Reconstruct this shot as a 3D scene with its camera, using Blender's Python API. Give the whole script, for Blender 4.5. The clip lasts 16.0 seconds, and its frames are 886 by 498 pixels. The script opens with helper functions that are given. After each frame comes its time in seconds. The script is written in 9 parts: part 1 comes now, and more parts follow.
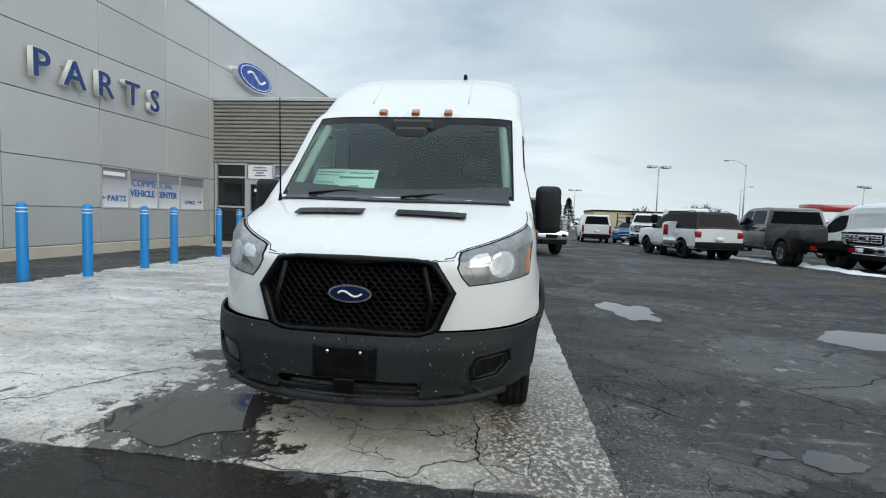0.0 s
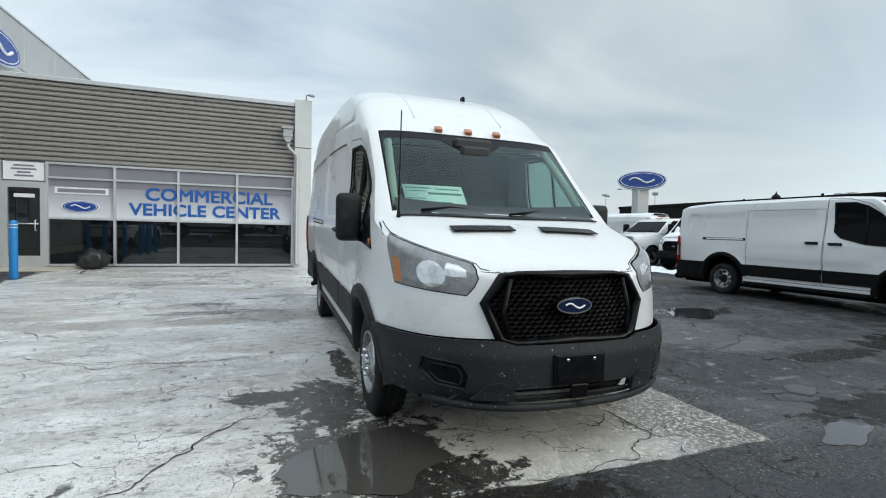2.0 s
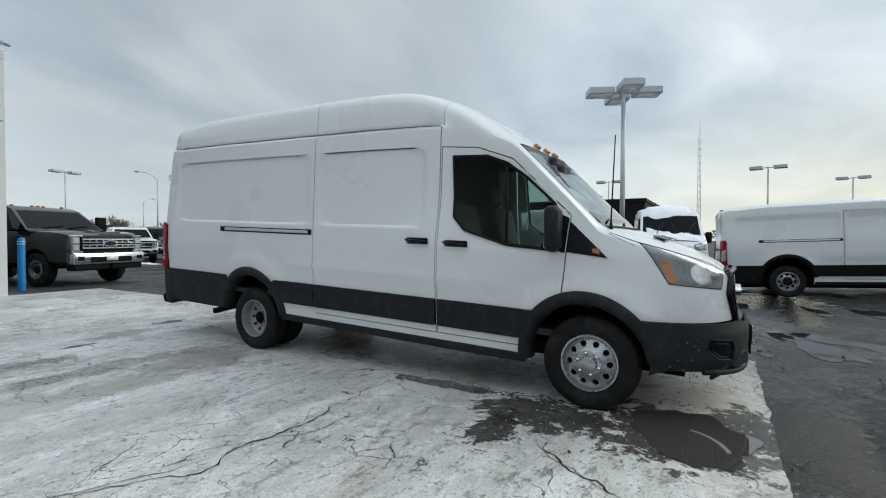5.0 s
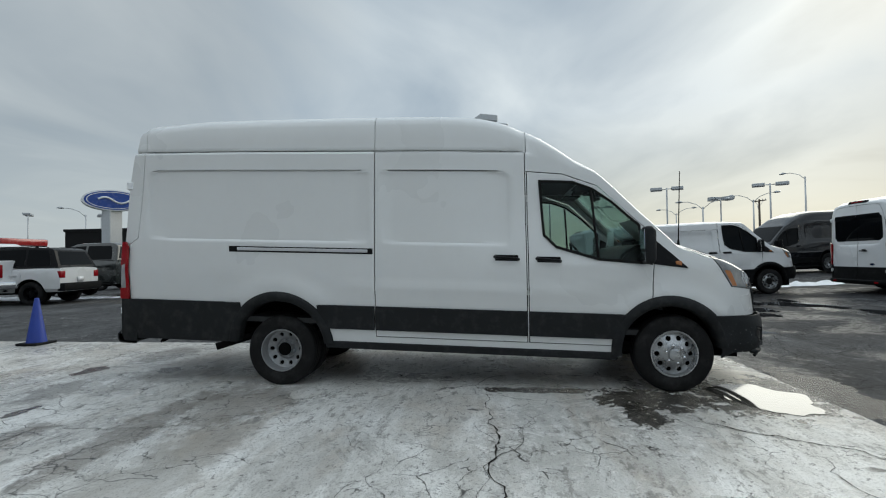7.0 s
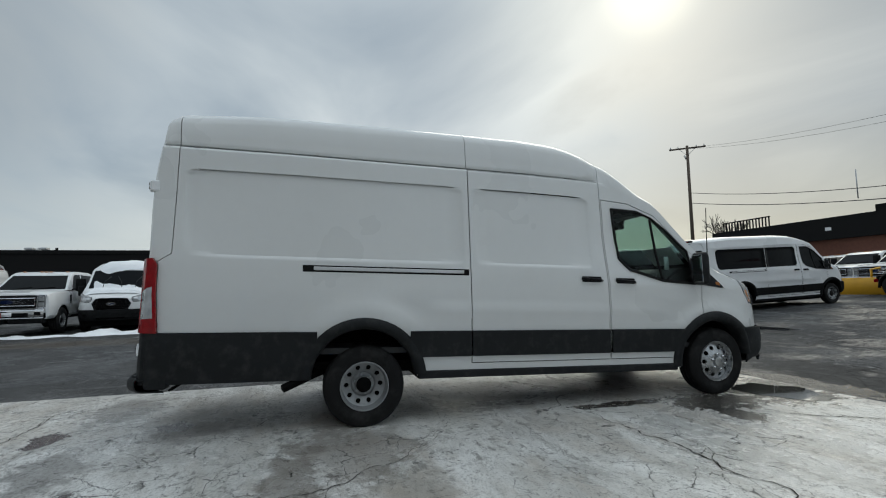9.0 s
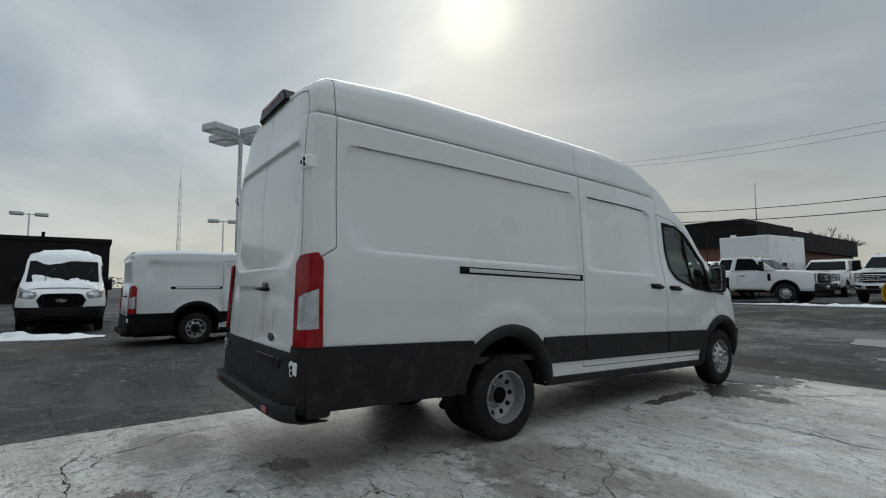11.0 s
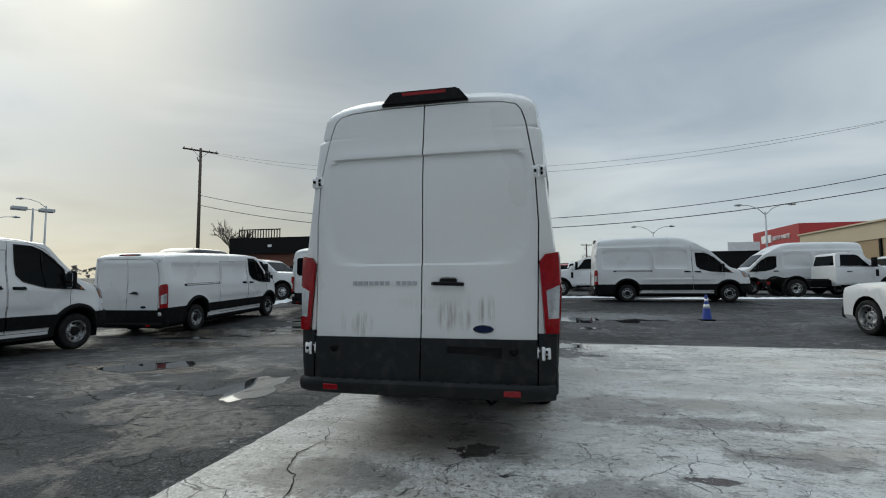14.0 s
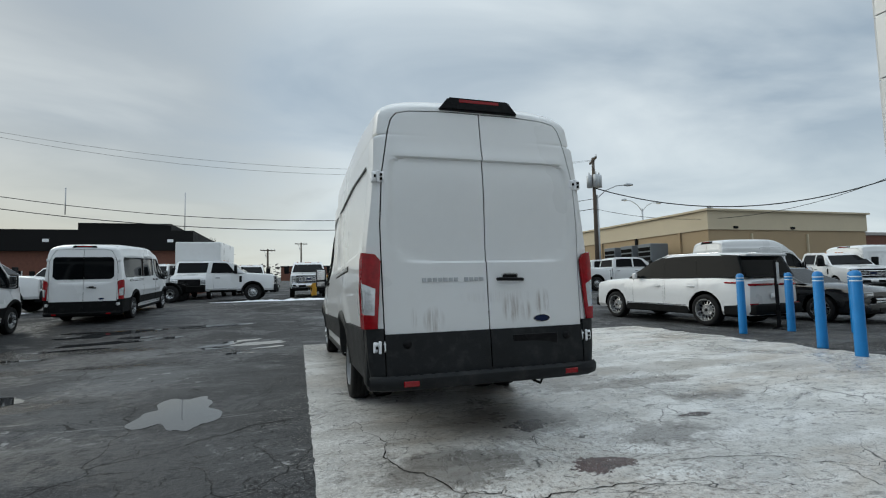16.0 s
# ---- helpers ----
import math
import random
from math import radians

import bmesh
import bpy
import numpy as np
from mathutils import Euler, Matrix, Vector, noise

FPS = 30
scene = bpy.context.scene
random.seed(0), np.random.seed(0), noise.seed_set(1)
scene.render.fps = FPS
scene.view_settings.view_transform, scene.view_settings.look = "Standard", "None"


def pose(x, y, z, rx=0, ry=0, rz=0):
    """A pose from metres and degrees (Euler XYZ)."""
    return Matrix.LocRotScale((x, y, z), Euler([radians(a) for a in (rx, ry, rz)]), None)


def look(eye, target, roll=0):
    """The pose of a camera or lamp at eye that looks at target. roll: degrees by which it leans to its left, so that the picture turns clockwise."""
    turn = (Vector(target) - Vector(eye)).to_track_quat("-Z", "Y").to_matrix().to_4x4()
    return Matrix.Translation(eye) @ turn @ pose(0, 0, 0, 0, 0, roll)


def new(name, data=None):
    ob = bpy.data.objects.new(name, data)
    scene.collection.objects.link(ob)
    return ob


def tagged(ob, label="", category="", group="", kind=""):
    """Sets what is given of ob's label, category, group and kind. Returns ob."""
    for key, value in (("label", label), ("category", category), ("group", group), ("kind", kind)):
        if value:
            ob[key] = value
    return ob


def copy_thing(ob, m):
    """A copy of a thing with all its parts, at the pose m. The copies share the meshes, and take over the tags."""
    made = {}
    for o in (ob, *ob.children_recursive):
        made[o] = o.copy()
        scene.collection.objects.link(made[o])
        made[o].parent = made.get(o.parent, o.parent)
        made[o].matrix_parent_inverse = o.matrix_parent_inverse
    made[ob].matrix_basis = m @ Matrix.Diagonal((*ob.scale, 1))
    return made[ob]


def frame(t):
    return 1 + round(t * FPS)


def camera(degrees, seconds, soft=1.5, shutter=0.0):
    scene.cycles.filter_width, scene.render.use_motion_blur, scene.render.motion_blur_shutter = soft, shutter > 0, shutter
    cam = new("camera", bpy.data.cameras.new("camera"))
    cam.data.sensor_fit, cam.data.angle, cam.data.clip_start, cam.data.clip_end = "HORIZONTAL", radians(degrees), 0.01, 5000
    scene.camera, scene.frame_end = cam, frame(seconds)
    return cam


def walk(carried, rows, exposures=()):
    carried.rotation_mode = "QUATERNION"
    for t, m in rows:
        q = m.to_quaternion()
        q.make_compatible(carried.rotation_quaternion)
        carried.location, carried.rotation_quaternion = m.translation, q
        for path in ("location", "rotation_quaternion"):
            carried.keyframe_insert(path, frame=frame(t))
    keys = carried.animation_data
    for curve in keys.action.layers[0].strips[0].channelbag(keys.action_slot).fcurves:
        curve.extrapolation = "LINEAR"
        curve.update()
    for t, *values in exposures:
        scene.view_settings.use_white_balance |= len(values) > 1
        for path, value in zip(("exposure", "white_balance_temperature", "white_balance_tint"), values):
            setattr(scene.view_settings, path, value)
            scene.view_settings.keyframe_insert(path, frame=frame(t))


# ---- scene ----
from mathutils.bvhtree import BVHTree

cam = camera(86.0, 16.0, soft=1.1)

# seconds, stops, kelvin, tint
EXPOSURE = [(0, 0.31, 6400, 4), (2, 0.40, 6400, 4), (4, 0.28, 6400, 4), (7, -0.08, 6450, 4), (9.5, -0.27, 6500, 4), (12.5, -0.36, 6500, 4), (14.5, -0.15, 6400, 4), (16, 0.02, 6400, 4)]
# seconds, eye, target, roll
PATH = [
    (0, (0.764, -3.294, 1.275), (0.514, -1.315, 1.135), 2.0),
    (0.5, (0.147, -3.42, 1.258), (0.151, -1.424, 1.133), 2.4),
    (1, (-0.444, -3.427, 1.262), (-0.206, -1.444, 1.151), 2.3),
    (1.5, (-1.038, -3.378, 1.256), (-0.578, -1.434, 1.16), 1.9),
    (2, (-1.597, -3.196, 1.261), (-0.915, -1.317, 1.184), 1.4),
    (2.5, (-2.227, -2.984, 1.285), (-1.321, -1.203, 1.209), 0.5),
    (3, (-2.774, -2.639, 1.276), (-1.658, -0.981, 1.207), 0.1),
    (3.5, (-3.306, -2.294, 1.285), (-2.005, -0.776, 1.219), -0.2),
    (4, (-3.74, -1.845, 1.285), (-2.274, -0.487, 1.221), -0.2),
    (6.5, (-5.386, 0.942, 1.234), (-3.432, 1.369, 1.253), -0.2),
    (7, (-5.505, 1.592, 1.252), (-3.518, 1.816, 1.291), -0.8),
    (7.5, (-5.491, 2.239, 1.277), (-3.492, 2.262, 1.336), -0.9),
    (8, (-5.453, 2.933, 1.255), (-3.463, 2.749, 1.346), -1.0),
    (8.5, (-5.305, 3.559, 1.194), (-3.343, 3.193, 1.332), -1.1),
    (9, (-5.176, 4.198, 1.186), (-3.256, 3.665, 1.351), -1.1),
    (9.5, (-4.97, 4.848, 1.166), (-3.099, 4.167, 1.348), -1.2),
    (12, (-2.936, 7.501, 1.304), (-1.63, 5.994, 1.448), 0.7),
    (12.5, (-2.507, 7.976, 1.273), (-1.386, 6.326, 1.421), 0.7),
    (13, (-2.008, 8.358, 1.272), (-1.098, 6.582, 1.407), 0.7),
    (13.5, (-1.505, 8.709, 1.257), (-0.825, 6.834, 1.397), 0.4),
    (14, (-0.916, 8.938, 1.249), (-0.492, 6.988, 1.39), -0.3),
    (14.5, (-0.317, 9.066, 1.25), (-0.155, 7.078, 1.394), -0.9),
    (15, (0.278, 9.156, 1.244), (0.179, 7.163, 1.389), -1.3),
    (15.5, (0.856, 9.142, 1.237), (0.508, 7.178, 1.384), -1.7),
    (16, (1.471, 9.081, 1.229), (0.887, 7.173, 1.367), -1.3),
]
walk(cam, [(t, look(eye, target, roll)) for t, eye, target, roll in PATH],
     exposures=EXPOSURE)

# ---- light ----
SUN_DIR = Vector((0.65, -0.56, 0.51)).normalized()
world = bpy.data.worlds.new("overcast_sky")
scene.world = world
world.use_nodes = True


def build_sky():
    nt = world.node_tree
    nt.nodes.clear()
    N, L = nt.nodes.new, nt.links.new
    out, bg = N("ShaderNodeOutputWorld"), N("ShaderNodeBackground")
    sky = N("ShaderNodeTexSky")
    sky.sky_type, sky.sun_disc = "NISHITA", False
    sky.sun_elevation = math.asin(SUN_DIR.z)
    sky.sun_rotation = math.atan2(SUN_DIR.x, SUN_DIR.y)
    sky.dust_density, sky.air_density = 2.0, 1.0
    co = N("ShaderNodeTexCoord")
    # cloud deck: direction flattened on to a plane overhead
    sep = N("ShaderNodeSeparateXYZ")
    L(co.outputs["Generated"], sep.inputs[0])
    zc = N("ShaderNodeMath"); zc.operation = "MAXIMUM"; zc.inputs[1].default_value = 0.02
    L(sep.outputs["Z"], zc.inputs[0])
    za = N("ShaderNodeMath"); za.operation = "ADD"; za.inputs[1].default_value = 0.16
    L(zc.outputs[0], za.inputs[0])
    dx = N("ShaderNodeMath"); dx.operation = "DIVIDE"
    dy = N("ShaderNodeMath"); dy.operation = "DIVIDE"
    L(sep.outputs["X"], dx.inputs[0]); L(za.outputs[0], dx.inputs[1])
    L(sep.outputs["Y"], dy.inputs[0]); L(za.outputs[0], dy.inputs[1])
    comb = N("ShaderNodeCombineXYZ")
    L(dx.outputs[0], comb.inputs[0]); L(dy.outputs[0], comb.inputs[1])
    mapn = N("ShaderNodeMapping")
    mapn.inputs["Rotation"].default_value = (0, 0, radians(35))
    mapn.inputs["Scale"].default_value = (0.62, 0.95, 1.0)
    L(comb.outputs[0], mapn.inputs[0])
    n1 = N("ShaderNodeTexNoise"); n1.inputs["Scale"].default_value = 1.1; n1.inputs["Detail"].default_value = 6; n1.inputs["Roughness"].default_value = 0.5; n1.inputs["Distortion"].default_value = 0.5
    L(mapn.outputs[0], n1.inputs["Vector"])
    ramp = N("ShaderNodeValToRGB")
    ramp.color_ramp.elements[0].position, ramp.color_ramp.elements[0].color = 0.32, (0.335, 0.40, 0.485, 1)
    ramp.color_ramp.elements[1].position, ramp.color_ramp.elements[1].color = 0.63, (0.70, 0.74, 0.785, 1)
    L(n1.outputs["Fac"], ramp.inputs[0])
    # brightening towards the veiled sun
    dot = N("ShaderNodeVectorMath"); dot.operation = "DOT_PRODUCT"
    L(co.outputs["Generated"], dot.inputs[0]); dot.inputs[1].default_value = SUN_DIR
    glow = N("ShaderNodeMapRange"); glow.inputs[1].default_value = 0.90; glow.inputs[2].default_value = 1.0; glow.inputs[3].default_value = 0; glow.inputs[4].default_value = 1
    L(dot.outputs["Value"], glow.inputs[0])
    gp = N("ShaderNodeMath"); gp.operation = "POWER"; gp.inputs[1].default_value = 2.2
    L(glow.outputs[0], gp.inputs[0])
    warm = N("ShaderNodeMix"); warm.data_type = "RGBA"; warm.blend_type = "ADD"; warm.inputs[0].default_value = 1.0
    gcol = N("ShaderNodeMix"); gcol.data_type = "RGBA"; gcol.inputs[6].default_value = (0, 0, 0, 1); gcol.inputs[7].default_value = (0.19, 0.178, 0.13, 1)
    L(gp.outputs[0], gcol.inputs[0])
    L(ramp.outputs[0], warm.inputs[6]); L(gcol.outputs[2], warm.inputs[7])
    # pale band on the horizon
    hz = N("ShaderNodeMapRange"); hz.inputs[1].default_value = 0.0; hz.inputs[2].default_value = 0.28; hz.inputs[3].default_value = 0.75; hz.inputs[4].default_value = 0.0
    L(sep.outputs["Z"], hz.inputs[0])
    hmix = N("ShaderNodeMix"); hmix.data_type = "RGBA"; hmix.inputs[7].default_value = (0.70, 0.725, 0.73, 1)
    L(hz.outputs[0], hmix.inputs[0]); L(warm.outputs[2], hmix.inputs[6])
    flat = Vector((SUN_DIR.x, SUN_DIR.y, 0)).normalized()
    az = N("ShaderNodeVectorMath"); az.operation = "DOT_PRODUCT"; az.inputs[1].default_value = flat
    L(co.outputs["Generated"], az.inputs[0])
    azr = N("ShaderNodeMapRange"); azr.interpolation_type = "SMOOTHSTEP"; azr.inputs[1].default_value = 0.35; azr.inputs[2].default_value = 1.0
    L(az.outputs["Value"], azr.inputs[0])
    hcol = N("ShaderNodeMix"); hcol.data_type = "RGBA"
    hcol.inputs[6].default_value, hcol.inputs[7].default_value = (0.67, 0.72, 0.76, 1), (0.74, 0.675, 0.52, 1)
    L(azr.outputs[0], hcol.inputs[0]); L(hcol.outputs[2], hmix.inputs[7])
    # thick banks of cloud that stand darker than the deck
    banked = hmix.outputs[2]
    for direction, inner, outer, depth in CLOUD_BANKS:
        dd = N("ShaderNodeVectorMath"); dd.operation = "DOT_PRODUCT"; dd.inputs[1].default_value = Vector(direction).normalized()
        L(co.outputs["Generated"], dd.inputs[0])
        wob = N("ShaderNodeMath"); wob.operation = "MULTIPLY_ADD"; wob.inputs[1].default_value = 0.35
        L(n1.outputs["Fac"], wob.inputs[0]); L(dd.outputs["Value"], wob.inputs[2])
        br = N("ShaderNodeMapRange"); br.interpolation_type = "SMOOTHSTEP"
        br.inputs[1].default_value, br.inputs[2].default_value = outer + 0.175, inner + 0.175
        br.inputs[3].default_value, br.inputs[4].default_value = 1.0, 1.0 - depth
        L(wob.outputs[0], br.inputs[0])
        bx = N("ShaderNodeMix"); bx.data_type = "RGBA"; bx.blend_type = "MULTIPLY"; bx.inputs[0].default_value = 1.0
        L(banked, bx.inputs[6]); L(br.outputs[0], bx.inputs[7])
        banked = bx.outputs[2]
    # the sun's own blurred disc behind the veil
    core = N("ShaderNodeMapRange"); core.interpolation_type = "SMOOTHSTEP"
    core.inputs[1].default_value, core.inputs[2].default_value = 0.991, 1.0
    L(dot.outputs["Value"], core.inputs[0])
    cp = N("ShaderNodeMath"); cp.operation = "POWER"; cp.inputs[1].default_value = 4.0
    L(core.outputs[0], cp.inputs[0])
    ccol = N("ShaderNodeMix"); ccol.data_type = "RGBA"; ccol.inputs[6].default_value, ccol.inputs[7].default_value = (0, 0, 0, 1), (0.30, 0.28, 0.22, 1)
    L(cp.outputs[0], ccol.inputs[0])
    cadd = N("ShaderNodeMix"); cadd.data_type = "RGBA"; cadd.blend_type = "ADD"; cadd.inputs[0].default_value = 1.0
    L(banked, cadd.inputs[6]); L(ccol.outputs[2], cadd.inputs[7])
    # a little of the clear sky behind the deck
    sk = N("ShaderNodeMix"); sk.data_type = "RGBA"; sk.blend_type = "ADD"; sk.inputs[0].default_value = 0.012
    L(cadd.outputs[2], sk.inputs[6]); L(sky.outputs[0], sk.inputs[7])
    L(sk.outputs[2], bg.inputs[0])
    # an overcast deck is brightest overhead
    zen = N("ShaderNodeMapRange"); zen.interpolation_type = "SMOOTHSTEP"
    zen.inputs[1].default_value, zen.inputs[2].default_value = 0.48, 0.95
    zen.inputs[3].default_value, zen.inputs[4].default_value = SKY_STRENGTH, SKY_STRENGTH * 1.85
    L(sep.outputs["Z"], zen.inputs[0])
    L(zen.outputs[0], bg.inputs[1])
    L(bg.outputs[0], out.inputs[0])


SKY_STRENGTH = 0.98
# direction, cosine at the heart and at the edge, depth
CLOUD_BANKS = (((0.42, -0.85, 0.30), 0.99, 0.86, 0.30), ((0.60, 0.72, 0.36), 0.98, 0.83, 0.27))
build_sky()
sun = new("sun", bpy.data.lights.new("sun", "SUN"))
sun.data.energy, sun.data.angle, sun.data.color = 1.1, radians(45), (1.0, 0.95, 0.86)
sun.matrix_world = look((0, 0, 60), Vector((0, 0, 60)) - SUN_DIR)


# ---- materials ----
def mat(name, color, rough=0.5, metal=0.0, dirt_from=0.5, dirt_to=0.72, vary=0.08, scale=3.0, fine=60.0, bump=0.0, spec=0.5, coat=0.0, dirt=None, dirt_amt=0.0, dirt_scale=2.0, random_tint=0.0, rough_vary=0.06):
    """A surface with tone that wanders at two scales, fine relief, and optional dirt patches."""
    m = bpy.data.materials.new(name)
    m.use_nodes = True
    nt = m.node_tree
    N, L = nt.nodes.new, nt.links.new
    b = nt.nodes["Principled BSDF"]
    co = N("ShaderNodeTexCoord")
    a1 = N("ShaderNodeTexNoise"); a1.inputs["Scale"].default_value = scale; a1.inputs["Detail"].default_value = 4
    a2 = N("ShaderNodeTexNoise"); a2.inputs["Scale"].default_value = fine; a2.inputs["Detail"].default_value = 3
    L(co.outputs["Object"], a1.inputs["Vector"]); L(co.outputs["Object"], a2.inputs["Vector"])
    s = N("ShaderNodeMath"); s.operation = "ADD"
    h = N("ShaderNodeMath"); h.operation = "MULTIPLY"; h.inputs[1].default_value = 0.5
    L(a2.outputs["Fac"], h.inputs[0]); L(a1.outputs["Fac"], s.inputs[0]); L(h.outputs[0], s.inputs[1])
    r = N("ShaderNodeMapRange"); r.inputs[1].default_value = 0.45; r.inputs[2].default_value = 1.05
    r.inputs[3].default_value, r.inputs[4].default_value = 1 - vary, 1 + vary
    L(s.outputs[0], r.inputs[0])
    c = N("ShaderNodeMix"); c.data_type = "RGBA"; c.blend_type = "MULTIPLY"; c.inputs[0].default_value = 1
    c.inputs[6].default_value = (*color, 1)
    L(r.outputs[0], c.inputs[7])
    last = c.outputs[2]
    if random_tint:
        oi = N("ShaderNodeObjectInfo")
        rr = N("ShaderNodeMapRange"); rr.inputs[3].default_value, rr.inputs[4].default_value = 1 - random_tint, 1 + random_tint
        L(oi.outputs["Random"], rr.inputs[0])
        c2 = N("ShaderNodeMix"); c2.data_type = "RGBA"; c2.blend_type = "MULTIPLY"; c2.inputs[0].default_value = 1
        L(last, c2.inputs[6]); L(rr.outputs[0], c2.inputs[7])
        last = c2.outputs[2]
    if dirt:
        d1 = N("ShaderNodeTexNoise"); d1.inputs["Scale"].default_value = dirt_scale; d1.inputs["Detail"].default_value = 8; d1.inputs["Roughness"].default_value = 0.65
        L(co.outputs["Object"], d1.inputs["Vector"])
        dm = N("ShaderNodeMapRange"); dm.inputs[1].default_value, dm.inputs[2].default_value = dirt_from, dirt_to
        dm.inputs[3].default_value, dm.inputs[4].default_value = 0, dirt_amt
        L(d1.outputs["Fac"], dm.inputs[0])
        c3 = N("ShaderNodeMix"); c3.data_type = "RGBA"; c3.inputs[7].default_value = (*dirt, 1)
        L(dm.outputs[0], c3.inputs[0]); L(last, c3.inputs[6])
        last = c3.outputs[2]
    L(last, b.inputs["Base Color"])
    rv = N("ShaderNodeMapRange"); rv.inputs[1].default_value, rv.inputs[2].default_value = 0.3, 0.7
    rv.inputs[3].default_value, rv.inputs[4].default_value = max(0.01, rough - rough_vary), min(1, rough + rough_vary)
    L(a1.outputs["Fac"], rv.inputs[0]); L(rv.outputs[0], b.inputs["Roughness"])
    b.inputs["Metallic"].default_value = metal
    b.inputs["Specular IOR Level"].default_value = spec
    b.inputs["Coat Weight"].default_value = coat
    b.inputs["Coat Roughness"].default_value = 0.06
    if bump:
        bn = N("ShaderNodeBump"); bn.inputs["Strength"].default_value = bump; bn.inputs["Distance"].default_value = 0.01
        L(a2.outputs["Fac"], bn.inputs["Height"]); L(bn.outputs[0], b.inputs["Normal"])
    return m


def glass(name, color=(0.9, 0.95, 0.93), rough=0.0, see=1.0, ior=1.45):
    m = bpy.data.materials.new(name)
    m.use_nodes = True
    b = m.node_tree.nodes["Principled BSDF"]
    b.inputs["Base Color"].default_value = (*color, 1)
    b.inputs["Roughness"].default_value = rough
    b.inputs["Transmission Weight"].default_value = see
    b.inputs["IOR"].default_value = ior
    return m


M = {}
M["white"] = mat("white_paint", (0.70, 0.71, 0.71), 0.30, vary=0.02, scale=0.8, fine=9, coat=0.5, dirt=(0.52, 0.50, 0.46), dirt_amt=0.05, dirt_scale=7.0)


def streaked(source, name, patches, tone):
    """The same paint with dirty run marks, each within a soft-edged field (x, z, half sizes, amount)."""
    m = source.copy()
    m.name = name
    nt = m.node_tree
    N, L = nt.nodes.new, nt.links.new
    b = nt.nodes["Principled BSDF"]
    src = b.inputs["Base Color"].links[0].from_socket
    co = N("ShaderNodeTexCoord")
    runs_map = N("ShaderNodeMapping"); runs_map.inputs["Scale"].default_value = (42, 1, 2.2)
    L(co.outputs["Object"], runs_map.inputs[0])
    runs = N("ShaderNodeTexNoise"); runs.inputs["Scale"].default_value = 1.0; runs.inputs["Detail"].default_value = 6; runs.inputs["Roughness"].default_value = 0.7
    L(runs_map.outputs[0], runs.inputs["Vector"])
    rr = N("ShaderNodeMapRange"); rr.inputs[1].default_value, rr.inputs[2].default_value = 0.42, 0.66
    L(runs.outputs["Fac"], rr.inputs[0])
    for x, z, hx, hz, amount in patches:
        mp = N("ShaderNodeMapping"); mp.vector_type = "TEXTURE"
        mp.inputs["Location"].default_value, mp.inputs["Scale"].default_value = (x, 0, z), (hx, 1, hz)
        L(co.outputs["Object"], mp.inputs[0])
        fl = N("ShaderNodeVectorMath"); fl.operation = "MULTIPLY"; fl.inputs[1].default_value = (1, 0, 1)
        ln = N("ShaderNodeVectorMath"); ln.operation = "LENGTH"
        L(mp.outputs[0], fl.inputs[0]); L(fl.outputs[0], ln.inputs[0])
        fade = N("ShaderNodeMapRange"); fade.inputs[1].default_value, fade.inputs[2].default_value = 1.0, 0.45
        fade.inputs[3].default_value, fade.inputs[4].default_value = 0.0, amount
        L(ln.outputs["Value"], fade.inputs[0])
        k = N("ShaderNodeMath"); k.operation = "MULTIPLY"
        L(fade.outputs[0], k.inputs[0]); L(rr.outputs[0], k.inputs[1])
        mx = N("ShaderNodeMix"); mx.data_type = "RGBA"; mx.inputs[7].default_value = (*tone, 1)
        L(k.outputs[0], mx.inputs[0]); L(src, mx.inputs[6])
        src = mx.outputs[2]
    L(src, b.inputs["Base Color"])
    return m


M["whiterear"] = streaked(M["white"], "white_paint_rust_streaked", ((0.46, 0.93, 0.10, 0.12, 0.7), (0.62, 0.95, 0.03, 0.10, 0.4), (-0.20, 1.00, 0.09, 0.13, 0.8), (-0.33, 0.98, 0.06, 0.10, 0.6), (-0.49, 1.04, 0.09, 0.13, 0.75), (-0.2, 1.275, 0.08, 0.025, 0.9), (-0.1, 1.10, 0.4, 0.06, 0.15)), (0.17, 0.12, 0.08))
M["white2"] = mat("white_paint_parked", (0.69, 0.70, 0.71), 0.30, vary=0.03, scale=0.8, fine=9, coat=0.5, dirt=(0.5, 0.49, 0.46), dirt_amt=0.18, dirt_scale=1.3)
M["plastic"] = mat("black_textured_plastic", (0.013, 0.0145, 0.016), 0.6, vary=0.3, scale=2.5, fine=140, bump=0.25, spec=0.22, dirt=(0.14, 0.14, 0.135), dirt_amt=0.14, dirt_scale=9)
# darker copy of the black plastic: shade on parked vehicles is put into it
M["plasticshade"] = mat("black_plastic_shaded", (0.006, 0.0065, 0.007), 0.65, vary=0.3, scale=2.5, fine=140, bump=0.2, spec=0.10, dirt=(0.10, 0.10, 0.10), dirt_amt=0.10, dirt_scale=9)
M["scuffed"] = mat("scuffed_black_plastic", (0.020, 0.022, 0.024), 0.6, vary=0.35, scale=3, fine=120, bump=0.3, spec=0.25, dirt=(0.55, 0.55, 0.54), dirt_amt=0.75, dirt_scale=40, dirt_from=0.64, dirt_to=0.70)
M["gloss"] = mat("black_gloss_plastic", (0.005, 0.005, 0.006), 0.3, vary=0.2, bump=0.0, spec=0.14, dirt=(0.12, 0.12, 0.12), dirt_amt=0.08, dirt_scale=14)
M["seal"] = mat("black_rubber_seal", (0.007, 0.007, 0.007), 0.7, vary=0.2, spec=0.15)
